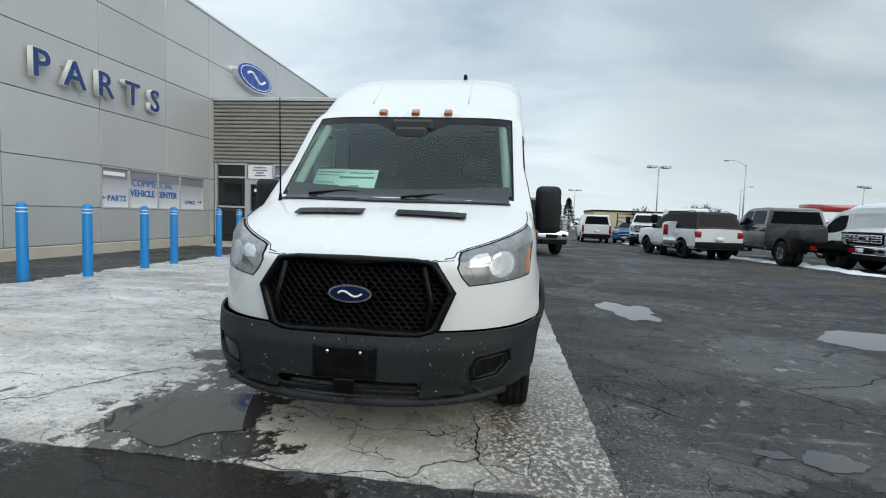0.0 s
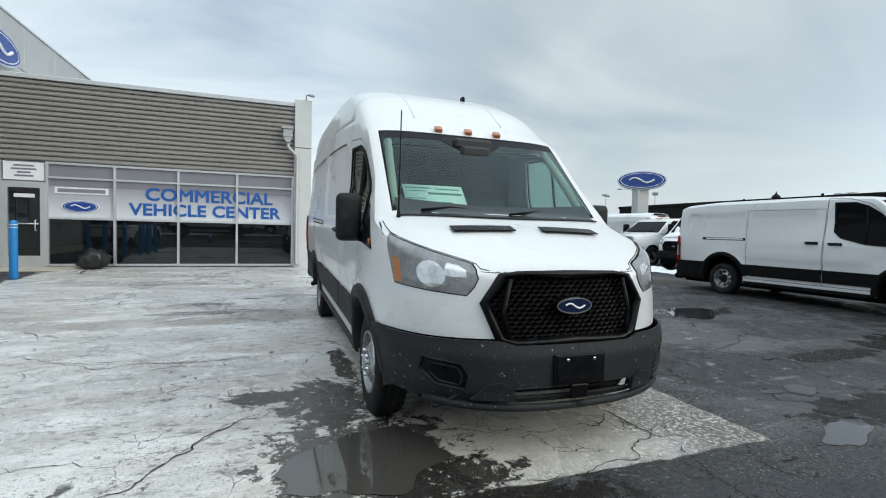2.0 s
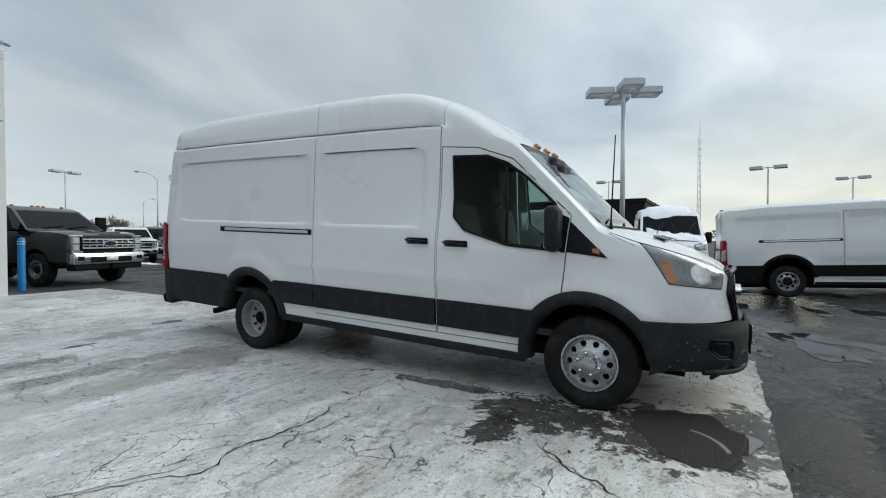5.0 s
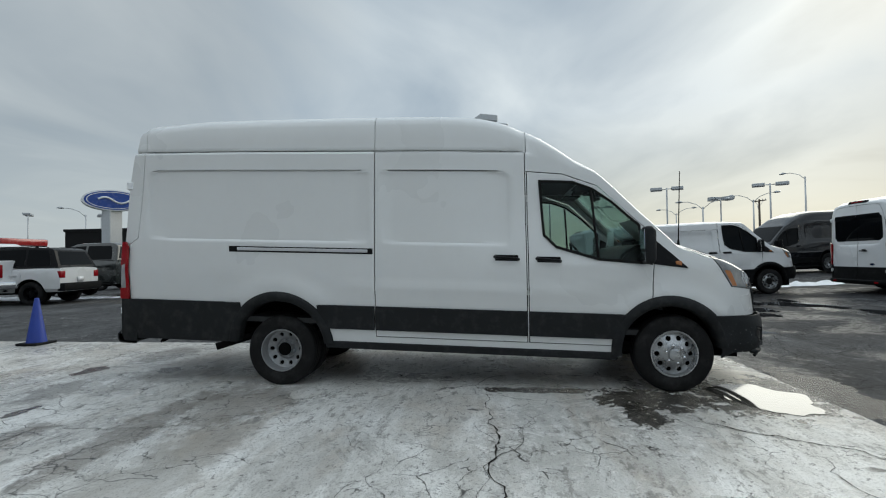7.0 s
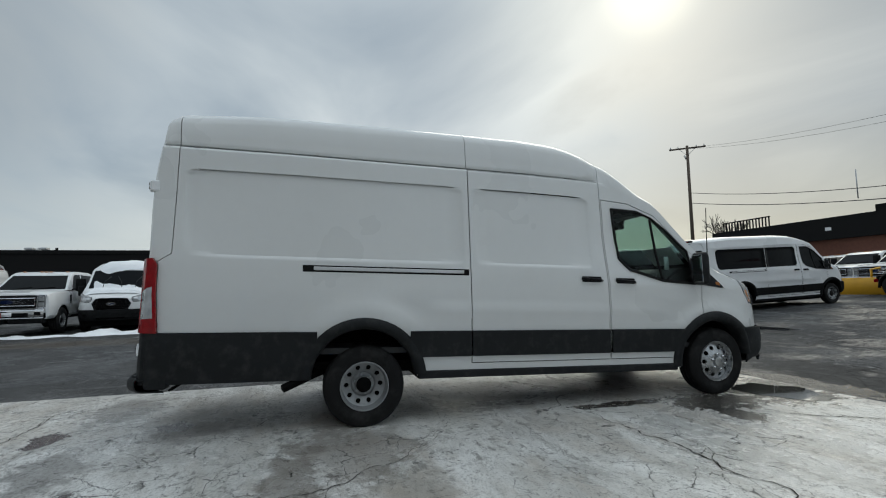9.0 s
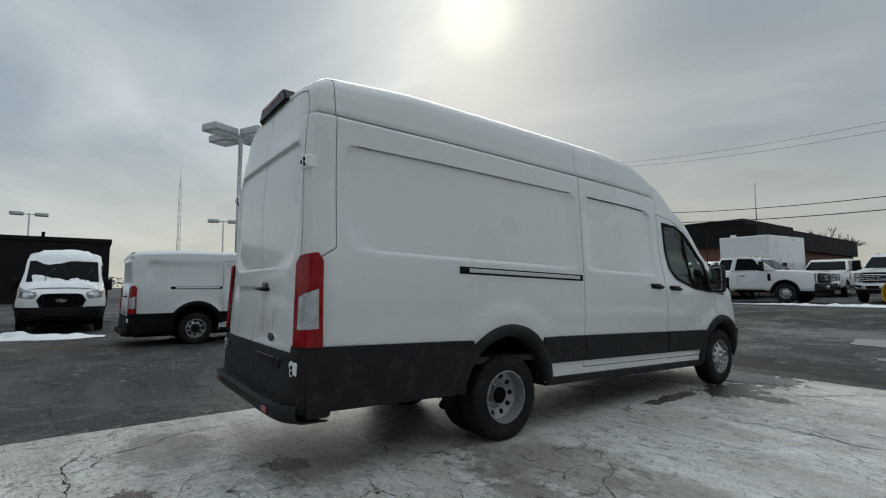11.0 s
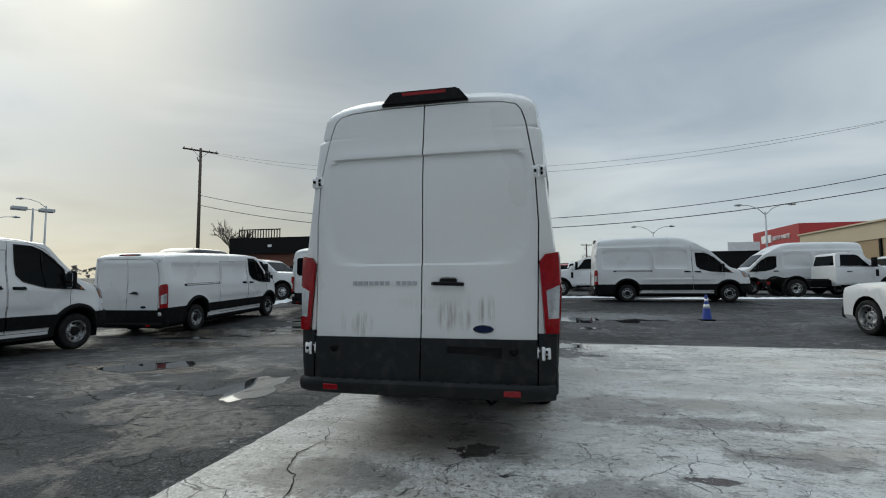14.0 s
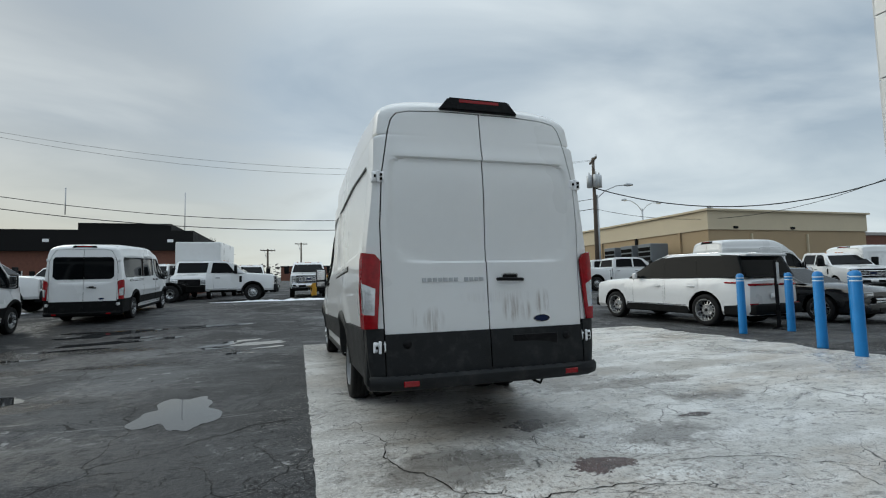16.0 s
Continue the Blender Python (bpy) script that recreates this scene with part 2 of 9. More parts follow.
M["tyre"] = mat("tyre_rubber", (0.010, 0.010, 0.0105), 0.75, vary=0.3, scale=8, fine=90, bump=0.3, spec=0.2, dirt=(0.09, 0.09, 0.087), dirt_amt=0.25, dirt_scale=7)
M["rim"] = mat("silver_steel_wheel", (0.44, 0.45, 0.46), 0.28, metal=0.85, vary=0.12, scale=9, dirt=(0.20, 0.19, 0.18), dirt_amt=0.4, dirt_scale=10)
M["rimgrey"] = mat("dull_grey_steel_wheel", (0.34, 0.35, 0.36), 0.5, metal=0.5, vary=0.15, scale=9, dirt=(0.16, 0.15, 0.14), dirt_amt=0.5, dirt_scale=10)
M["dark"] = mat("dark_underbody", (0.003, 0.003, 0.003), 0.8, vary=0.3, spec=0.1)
M["interior"] = mat("dark_grey_trim", (0.028, 0.030, 0.032), 0.7, vary=0.2, fine=120, bump=0.15)
M["seat"] = mat("grey_seat_cloth", (0.06, 0.062, 0.066), 0.9, vary=0.25, fine=200, bump=0.3)
M["chrome"] = mat("chrome", (0.75, 0.76, 0.78), 0.10, metal=1.0, vary=0.05)
M["alu"] = mat("brushed_aluminium", (0.62, 0.63, 0.64), 0.38, metal=0.6, vary=0.05, scale=4)
M["red"] = mat("red_lamp_lens", (0.25, 0.004, 0.008), 0.14, vary=0.25, scale=24, coat=0.15, spec=0.3)
M["ovalblue"] = mat("blue_oval_sign_face", (0.015, 0.06, 0.30), 0.25, vary=0.05)
M["amber"] = mat("amber_lamp_lens", (0.42, 0.15, 0.04), 0.2, vary=0.15, scale=30, coat=1.0)
M["lens"] = mat("clear_lamp_lens", (0.62, 0.64, 0.66), 0.16, metal=0.6, vary=0.25, scale=14, fine=40, bump=0.22, coat=1.0)
M["lampdark"] = mat("dark_lamp_housing", (0.17, 0.175, 0.18), 0.16, vary=0.35, scale=14, coat=1.0)
M["glass"] = glass("clear_glass", (0.50, 0.68, 0.64), ior=1.3)
M["pillar"] = mat("pale_pillar_trim", (0.40, 0.41, 0.37), 0.7, vary=0.08, fine=120)
M["sideglass"] = glass("door_glass", (0.42, 0.52, 0.50), ior=1.22)
M["shopglass"] = mat("dark_shop_glass", (0.006, 0.008, 0.009), 0.02, vary=0.2, scale=1.2, spec=0.75, rough_vary=0.008)
M["cowlglass"] = mat("dark_screen_foot", (0.03, 0.04, 0.042), 0.08, vary=0.3, scale=2.0, spec=0.4)
M["tint"] = mat("dark_tinted_glass", (0.004, 0.005, 0.006), 0.03, vary=0.3, scale=1.2, spec=0.07, rough_vary=0.01)
M["paper"] = mat("sticker_paper", (0.74, 0.82, 0.78), 0.6, vary=0.03)
M["ink"] = mat("grey_print", (0.16, 0.24, 0.23), 0.6, vary=0.05)
M["badgeblue"] = mat("blue_badge_enamel", (0.006, 0.014, 0.05), 0.25, vary=0.05, coat=0.2, spec=0.3)
M["badgewhite"] = mat("white_badge_trim", (0.82, 0.83, 0.85), 0.25, vary=0.03)
M["panel"] = mat("silver_grey_wall_panel", (0.47, 0.48, 0.49), 0.38, metal=0.25, vary=0.05, scale=0.7, fine=20, random_tint=0.05)
M["clad"] = mat("taupe_metal_cladding", (0.30, 0.285, 0.27), 0.45, metal=0.2, vary=0.06, scale=1.5, fine=30)


def film_gradient(name, top, bottom, z0, z1):
    """Printed window film whose tint deepens towards the top of the pane."""
    m = mat(name, bottom, 0.25, vary=0.03, scale=0.8)
    nt = m.node_tree
    N, L = nt.nodes.new, nt.links.new
    b = nt.nodes["Principled BSDF"]
    src = b.inputs["Base Color"].links[0].from_socket
    co, sp, r, mx = N("ShaderNodeTexCoord"), N("ShaderNodeSeparateXYZ"), N("ShaderNodeMapRange"), N("ShaderNodeMix")
    L(co.outputs["Object"], sp.inputs[0]); L(sp.outputs["Z"], r.inputs[0])
    r.inputs[1].default_value, r.inputs[2].default_value = z0, z1
    mx.data_type = "RGBA"; mx.inputs[7].default_value = (*top, 1)
    L(r.outputs[0], mx.inputs[0]); L(src, mx.inputs[6]); L(mx.outputs[2], b.inputs["Base Color"])
    return m


M["film"] = film_gradient("pale_window_film", (0.23, 0.22, 0.26), (0.66, 0.68, 0.72), 1.45, 2.42)
M["filmlow"] = film_gradient("pale_window_film_low", (0.23, 0.22, 0.26), (0.66, 0.68, 0.72), 1.25, 2.22)
M["filmgrey"] = mat("grey_window_film", (0.22, 0.215, 0.25), 0.22, vary=0.08, scale=0.8)
M["signblue"] = mat("blue_sign_vinyl", (0.014, 0.10, 0.38), 0.35, vary=0.08, scale=3)
M["letterblue"] = mat("navy_letter_face", (0.012, 0.04, 0.17), 0.3, vary=0.05)
M["letterside"] = mat("cream_letter_return", (0.72, 0.72, 0.68), 0.4, vary=0.04)
M["bollard"] = mat("bright_blue_plastic_sleeve", (0.012, 0.20, 0.52), 0.42, vary=0.07, scale=5, fine=40)
M["stripe"] = mat("pale_reflective_tape", (0.65, 0.72, 0.78), 0.35, vary=0.05)
M["whitewall"] = mat("white_stucco", (0.62, 0.63, 0.63), 0.7, vary=0.05, scale=2, fine=80, bump=0.2)
M["unitgrey"] = mat("weathered_blue_grey_steel", (0.15, 0.17, 0.19), 0.5, metal=0.3, vary=0.1, scale=4)
M["galv"] = mat("galvanised_steel", (0.46, 0.48, 0.50), 0.45, metal=0.4, vary=0.08, scale=6)
M["wood"] = mat("weathered_pole_wood", (0.085, 0.065, 0.05), 0.85, vary=0.3, scale=4, fine=50, bump=0.4)
M["cable"] = mat("black_cable", (0.02, 0.02, 0.022), 0.7, vary=0.1)
M["snow"] = mat("old_snow", (0.80, 0.82, 0.85), 0.75, vary=0.06, scale=5, fine=30, bump=0.6)
M["beige"] = mat("beige_block_wall", (0.37, 0.275, 0.165), 0.8, vary=0.05, scale=0.6, fine=15, bump=0.2)
M["beigeup"] = mat("pale_beige_wall", (0.56, 0.48, 0.345), 0.8, vary=0.05, scale=0.6, fine=15, bump=0.2)
M["brickm"] = mat("red_brown_brick", (0.15, 0.062, 0.042), 0.85, vary=0.25, scale=6, fine=40, bump=0.3)
M["darkroof"] = mat("dark_brown_fascia", (0.009, 0.009, 0.0095), 0.7, vary=0.15, scale=1.5, spec=0.15)
M["redwall"] = mat("red_shop_fascia", (0.36, 0.02, 0.025), 0.5, vary=0.06)
M["greypaint"] = mat("dark_green_grey_paint", (0.022, 0.026, 0.026), 0.22, vary=0.05, coat=1.0, dirt=(0.2, 0.2, 0.19), dirt_amt=0.2)
M["blackpaint"] = mat("black_car_paint", (0.008, 0.009, 0.011), 0.15, vary=0.05, coat=0.6, spec=0.3, dirt=(0.12, 0.12, 0.12), dirt_amt=0.12)
M["redpaint"] = mat("red_car_paint", (0.35, 0.02, 0.02), 0.25, vary=0.05, coat=1.0)
M["bluepaint"] = mat("blue_car_paint", (0.05, 0.14, 0.32), 0.25, vary=0.05, coat=1.0)
M["silverpaint"] = mat("silver_car_paint", (0.42, 0.43, 0.44), 0.28, metal=0.5, vary=0.05, coat=1.0)
M["yellow"] = mat("yellow_plough_paint", (0.62, 0.33, 0.02), 0.45, vary=0.1)
M["cone"] = mat("blue_cone_plastic", (0.02, 0.05, 0.30), 0.5, vary=0.1)
M["bark"] = mat("grey_bark", (0.10, 0.085, 0.07), 0.9, vary=0.3, scale=5)
# paler than the bark: the haze of distance is put into this colour
M["woods"] = mat("hazy_winter_woods", (0.17, 0.155, 0.145), 0.95, vary=0.3, scale=0.3)
M["evergreen"] = mat("dark_evergreen_needles", (0.02, 0.035, 0.018), 0.85, vary=0.4, scale=3)
M["kerb"] = mat("pale_concrete_base", (0.46, 0.42, 0.36), 0.85, vary=0.1, scale=2, fine=60, bump=0.2)
M["bag"] = mat("black_bin_bag", (0.012, 0.012, 0.013), 0.3, vary=0.2, scale=10)


class Nodes:
    """Short hands for building a node material."""

    def __init__(self, name):
        self.m = bpy.data.materials.new(name)
        self.m.use_nodes = True
        self.nt = self.m.node_tree
        self.b = self.nt.nodes["Principled BSDF"]
        self.co = self.add("TexCoord").outputs["Object"]

    def add(self, kind):
        return self.nt.nodes.new("ShaderNode" + kind)

    def link(self, a, b):
        self.nt.links.new(a, b)

    def put(self, value, socket):
        if isinstance(value, tuple):
            socket.default_value = (*value, 1)
        elif isinstance(value, (int, float)):
            socket.default_value = value
        else:
            self.link(value, socket)

    def moved(self, at=(0, 0, 0), turn=0.0, scale=(1, 1, 1), src=None):
        n = self.add("Mapping")
        n.inputs["Location"].default_value, n.inputs["Rotation"].default_value, n.inputs["Scale"].default_value = at, (0, 0, turn), scale
        self.link(src or self.co, n.inputs[0])
        return n.outputs[0]

    def noise(self, scale, detail=6, rough=0.6, dist=0.0, src=None, out="Fac"):
        n = self.add("TexNoise")
        n.inputs["Scale"].default_value, n.inputs["Detail"].default_value = scale, detail
        n.inputs["Roughness"].default_value, n.inputs["Distortion"].default_value = rough, dist
        self.link(src or self.co, n.inputs["Vector"])
        return n.outputs[out]

    def rng(self, src, a, z, lo=0.0, hi=1.0):
        n = self.add("MapRange")
        for i, v in ((1, a), (2, z), (3, lo), (4, hi)):
            n.inputs[i].default_value = v
        self.link(src, n.inputs[0])
        return n.outputs[0]

    def math(self, op, a, b):
        n = self.add("Math")
        n.operation = op
        self.put(a, n.inputs[0]); self.put(b, n.inputs[1])
        return n.outputs[0]

    def mul(self, a, b):
        return self.math("MULTIPLY", a, b)

    def mix(self, fac, c1, c2, mode="MIX"):
        n = self.add("Mix"); n.data_type = "RGBA"; n.blend_type = mode
        self.put(fac, n.inputs[0]); self.put(c1, n.inputs[6]); self.put(c2, n.inputs[7])
        return n.outputs[2]

    def blend(self, fac, a, b):
        n = self.add("Mix"); n.data_type = "FLOAT"
        self.put(fac, n.inputs[0]); self.put(a, n.inputs[2]); self.put(b, n.inputs[3])
        return n.outputs[0]

    def axis(self, which):
        n = self.add("SeparateXYZ")
        self.link(self.co, n.inputs[0])
        return n.outputs[which]

    def field(self, cx, cy, rx, ry, ragged=0.75, grain=3.5):
        """Distance from an oval's middle, 1 on its shore, with a ragged shore."""
        mp = self.add("Mapping"); mp.vector_type = "TEXTURE"
        mp.inputs["Location"].default_value, mp.inputs["Scale"].default_value = (cx, cy, 0), (rx, ry, 1)
        self.link(self.co, mp.inputs[0])
        fl = self.add("VectorMath"); fl.operation = "MULTIPLY"; fl.inputs[1].default_value = (1, 1, 0)
        ln = self.add("VectorMath"); ln.operation = "LENGTH"
        self.link(mp.outputs[0], fl.inputs[0]); self.link(fl.outputs[0], ln.inputs[0])
        return self.math("ADD", ln.outputs["Value"], self.rng(self.noise(grain, 10, 0.75, 0.3), 0.25, 0.75, -ragged, ragged))

    def cracks(self, sets):
        """Jagged crack lines: sets of (cell scale per metre, width in metres, share of ground cracked)."""
        warp = self.noise(1.3, 3, 0.5, out="Color")
        jag = self.noise(11.0, 4, 0.7, out="Color")
        v1 = self.add("VectorMath"); v1.operation = "MULTIPLY_ADD"; v1.inputs[1].default_value = (0.6, 0.6, 0)
        v2 = self.add("VectorMath"); v2.operation = "MULTIPLY_ADD"; v2.inputs[1].default_value = (0.085, 0.085, 0)
        self.link(warp, v1.inputs[0]); self.link(self.co, v1.inputs[2])
        self.link(jag, v2.inputs[0]); self.link(v1.outputs[0], v2.inputs[2])
        lines = None
        for scale, width, share in sets:
            v = self.add("TexVoronoi"); v.feature = "DISTANCE_TO_EDGE"; v.inputs["Scale"].default_value = scale
            self.link(v2.outputs[0], v.inputs["Vector"])
            here = self.rng(self.noise(0.55 * scale, 3, 0.6, src=self.moved((3.1 * scale, 7.7, 0))), 0.62 - 0.3 * share, 0.66 - 0.3 * share)
            ln = self.mul(self.rng(v.outputs["Distance"], 0.35 * width * scale, width * scale, 1.0, 0.0), here)
            lines = ln if lines is None else self.math("MAXIMUM", lines, ln)
        return lines

    def finish(self, col, rough, height, strength=0.5, spec=0.35):
        self.link(col, self.b.inputs["Base Color"])
        self.link(rough, self.b.inputs["Roughness"])
        self.b.inputs["Specular IOR Level"].default_value = spec
        bn = self.add("Bump"); bn.inputs["Strength"].default_value = strength; bn.inputs["Distance"].default_value = 0.012
        self.link(height, bn.inputs["Height"]); self.link(bn.outputs[0], self.b.inputs["Normal"])
        return self.m


def asphalt_material():
    """Worn lot asphalt: coarse stones, salt bloom in broken patches, wet sheets, pale filled cracks and dark fine ones."""
    k = Nodes("worn_damp_asphalt")
    big = k.noise(0.30, 5, 0.6)
    col = k.mix(k.rng(big, 0.36, 0.66), (0.038, 0.039, 0.042), (0.060, 0.061, 0.063))
    # salt haze
    haze = k.noise(0.55, 9, 0.68, 0.5, k.moved((4, 9, 0), 0.4, (0.6, 1.5, 1)))
    col = k.mix(k.rng(haze, 0.48, 0.68, 0.0, 0.55), col, (0.165, 0.17, 0.175))
    # stones in the surface
    stones = k.noise(42, 4, 0.7)
    col = k.mix(k.rng(stones, 0.56, 0.64, 0.0, 0.85), col, (0.012, 0.012, 0.013))
    col = k.mix(k.rng(stones, 0.43, 0.35, 0.0, 0.60), col, (0.21, 0.21, 0.21))
    grit = k.noise(130, 2, 0.6)
    col = k.mix(k.rng(grit, 0.55, 0.66, 0.0, 0.6), col, (0.014, 0.014, 0.015))
    col = k.mix(k.rng(grit, 0.42, 0.33, 0.0, 0.5), col, (0.26, 0.26, 0.26))
    # broken salt crust in patches
    crust = k.mul(k.rng(k.noise(5.0, 12, 0.80, 0.2), 0.565, 0.60), k.rng(k.noise(0.38, 5, 0.6, 0.4, k.moved((11, 2, 0))), 0.50, 0.58))
    col = k.mix(k.mul(crust, 0.75), col, (0.38, 0.385, 0.39))
    scour = k.noise(1.5, 11, 0.76, 0.5, k.moved((0, 0, 0), 0.5, (0.32, 2.3, 1)))
    col = k.mix(k.rng(scour, 0.59, 0.65, 0.0, 0.5), col, (0.25, 0.25, 0.255))
    # pot marks
    marks = k.mul(k.rng(k.noise(6.5, 8, 0.75, 0.3), 0.60, 0.63), k.rng(k.noise(0.6, 4, 0.6, 0.2, k.moved((5, 1, 0))), 0.47, 0.55))
    col = k.mix(k.mul(marks, 0.8), col, (0.010, 0.010, 0.010))
    # grit shed from the apron
    shed = k.mul(k.rng(k.noise(34, 5, 0.75, 0.1, k.moved((7, 2, 0))), 0.575, 0.605), k.mul(k.mul(k.rng(k.axis("Y"), -1.7, -1.1), k.rng(k.axis("X"), 2.2, 1.0)), k.rng(k.noise(1.8, 7, 0.7, 0.4), 0.42, 0.58)))
    col = k.mix(k.mul(shed, 0.85), col, (0.55, 0.53, 0.48))
    # wet sheets
    wet = k.mul(k.mul(k.rng(k.noise(0.62, 9, 0.66, 0.8), 0.50, 0.56), k.rng(k.noise(9.0, 8, 0.7, 0.2), 0.38, 0.50)), 0.75)
    col = k.mix(k.mul(wet, 0.75), col, (0.022, 0.0225, 0.024))
    soaked = None
    crumbs = k.rng(k.noise(26, 6, 0.75), 0.605, 0.635, 1.0, 0.0)
    # broad ovals of other tone; the long dark ones lie along the parked rows
    for cx, cy, rx, ry, amount, tone in ((8.7, 8.5, 1.0, 7.5, 0.6, (0.075, 0.062, 0.048)), (3.6, 1.5, 0.9, 1.2, 0.35, (0.17, 0.175, 0.18)), (4.0, -1.2, 1.0, 0.6, 0.35, (0.17, 0.175, 0.18)), (-2.0, -6.6, 3.2, 1.3, 0.55, (0.20, 0.21, 0.22)), (-1.2, -2.2, 2.4, 0.9, 0.7, (0.028, 0.028, 0.028)), (8.6, -4.0, 3.0, 9.5, 0.8, (0.018, 0.018, 0.019)), (-3.0, -10.5, 9.0, 3.2, 0.7, (0.020, 0.020, 0.021)), (12.0, 10.0, 2.0, 9.0, 0.6, (0.022, 0.022, 0.023)), (4.2, -4.0, 3.5, 2.6, 0.45, (0.026, 0.026, 0.027))):
        col = k.mix(k.mul(k.rng(k.field(cx, cy, rx, ry), 0.70, 1.0, 1.0, 0.0), amount), col, tone)
    for cx, cy, rx, ry, tone in ((-0.85, -1.35, 1.0, 0.34, (0.016, 0.014, 0.012)), (5.0, 2.9, 1.3, 0.35, (0.02, 0.016, 0.013)), (5.4, -2.0, 1.5, 0.35, (0.02, 0.017, 0.014)), (7.2, -1.6, 1.6, 1.1, (0.018, 0.016, 0.014)), (6.2, 0.3, 1.3, 0.5, (0.02, 0.017, 0.014)), (5.2, -5.2, 1.6, 0.4, (0.02, 0.017, 0.014)), (3.0, -1.0, 1.1, 0.3, (0.02, 0.017, 0.014)), (4.2, 0.2, 0.9, 0.2, (0.02, 0.017, 0.014))):
        spot = k.mul(k.mul(k.rng(k.field(cx, cy, rx, ry), 0.86, 0.93, 1.0, 0.0), crumbs), 0.96)
        col = k.mix(spot, col, tone)
        soaked = spot if soaked is None else k.math("MAXIMUM", soaked, spot)
    lines = k.cracks(((0.5, 0.010, 0.40), (1.7, 0.006, 0.40), (5.0, 0.004, 0.35)))
    col = k.mix(k.mul(lines, 0.9), col, (0.010, 0.010, 0.010))
    filled = k.cracks(((0.36, 0.022, 0.15),))
    col = k.mix(k.mul(k.mul(filled, k.rng(k.noise(7, 6, 0.7), 0.44, 0.58)), 0.55), col, (0.36, 0.365, 0.37))
    rough = k.blend(wet, k.rng(big, 0.3, 0.7, 0.92, 0.74), 0.30)
    rough = k.blend(soaked, rough, 0.07)
    return k.finish(col, rough, k.math("SUBTRACT", stones, lines), 0.6, 0.17)


def apron_material():
    """Old concrete bleached with road salt: bloom, grey bare patches, pits, flaking, brown stains, worn speckled edge, wet stains."""
    k = Nodes("salt_whitened_concrete")
    big = k.noise(0.33, 6, 0.6, 0.2)
    col = k.mix(k.rng(big, 0.36, 0.66), (0.70, 0.685, 0.645), (0.56, 0.55, 0.52))
    col = k.mix(k.rng(k.noise(5.5, 11, 0.78, 0.3), 0.34, 0.68, 0.0, 0.45), col, (0.36, 0.352, 0.335))
    brush = k.noise(1.5, 11, 0.74, 0.5, k.moved((2, 5, 0), 0.12, (0.55, 1.7, 1)))
    col = k.mix(k.rng(brush, 0.44, 0.62, 0.0, 0.92), col, (0.86, 0.855, 0.835))
    bare = k.mul(k.rng(k.noise(0.85, 9, 0.70, 0.7, k.moved((8, 3, 0), 0.1, (0.7, 1.4, 1))), 0.51, 0.64), 0.46)
    col = k.mix(bare, col, (0.36, 0.355, 0.34))
    col = k.mix(k.rng(k.noise(0.62, 9, 0.72, 0.5, k.moved((1, 14, 0), 0.0, (0.6, 1.6, 1))), 0.50, 0.66, 0.0, 0.62), col, (0.40, 0.325, 0.25))
    grit = k.noise(120, 2, 0.6)
    col = k.mix(k.rng(grit, 0.56, 0.66, 0.0, 0.6), col, (0.20, 0.19, 0.175))
    # fine peppering, pits and flakes
    pepper = k.mul(k.rng(k.noise(52, 5, 0.75, 0.1), 0.575, 0.61), k.rng(k.noise(0.9, 7, 0.7, 0.3, k.moved((6, 6, 0))), 0.38, 0.58, 0.25, 1.0))
    col = k.mix(k.mul(pepper, 0.80), col, (0.085, 0.078, 0.068))
    pits = k.mul(k.rng(k.noise(15, 9, 0.80, 0.2), 0.585, 0.603), k.rng(k.noise(1.0, 5, 0.65, 0.2), 0.40, 0.50))
    col = k.mix(k.mul(pits, 0.88), col, (0.050, 0.046, 0.042))
    flakes = k.mul(k.rng(k.noise(6.5, 12, 0.80, 0.2, k.moved((3, 3, 0), 0.0, (0.7, 1.5, 1))), 0.548, 0.565), k.rng(k.noise(0.5, 5, 0.6, 0.3, k.moved((9, 4, 0))), 0.42, 0.54))
    col = k.mix(k.mul(flakes, 0.72), col, (0.13, 0.122, 0.11))
    # pale warm cream tint over the front end of the apron
    col = k.mix(k.mul(k.rng(k.field(0.1, -0.55, 1.5, 0.75), 0.70, 1.0, 1.0, 0.0), 0.5), col, (0.80, 0.735, 0.60))
    # the outer edges are worn down to the stones
    wander = k.rng(k.noise(1.6, 6, 0.65), 0.3, 0.7, -0.22, 0.22)
    edge = k.rng(k.math("ADD", k.axis("X"), wander), 0.25, 0.95)
    edge = k.math("MAXIMUM", edge, k.rng(k.math("ADD", k.axis("Y"), wander), -0.92, -1.20, 0.0, 0.5))
    ahead = k.rng(k.axis("Y"), 1.2, -0.2, 0.35, 1.0)
    worn = k.mul(k.mul(edge, ahead), k.rng(k.noise(36, 6, 0.78, 0.1), 0.425, 0.49))
    col = k.mix(k.mul(worn, 0.93), col, (0.075, 0.060, 0.045))
    # scaled, brown-stained stretch behind the van
    scaled = k.mul(k.rng(k.field(-0.2, 6.4, 1.9, 1.5), 0.55, 1.05, 1.0, 0.0), k.rng(k.noise(24, 8, 0.80, 0.2, k.moved((3, 8, 0))), 0.535, 0.57))
    col = k.mix(k.mul(scaled, 0.75), col, (0.16, 0.125, 0.098))
    clods = k.mul(k.rng(k.field(-0.3, 5.9, 1.7, 1.1), 0.55, 1.05, 1.0, 0.0), k.rng(k.noise(11, 7, 0.75, 0.2, k.moved((1, 4, 0))), 0.59, 0.61))
    col = k.mix(k.mul(clods, 0.85), col, (0.045, 0.033, 0.028))
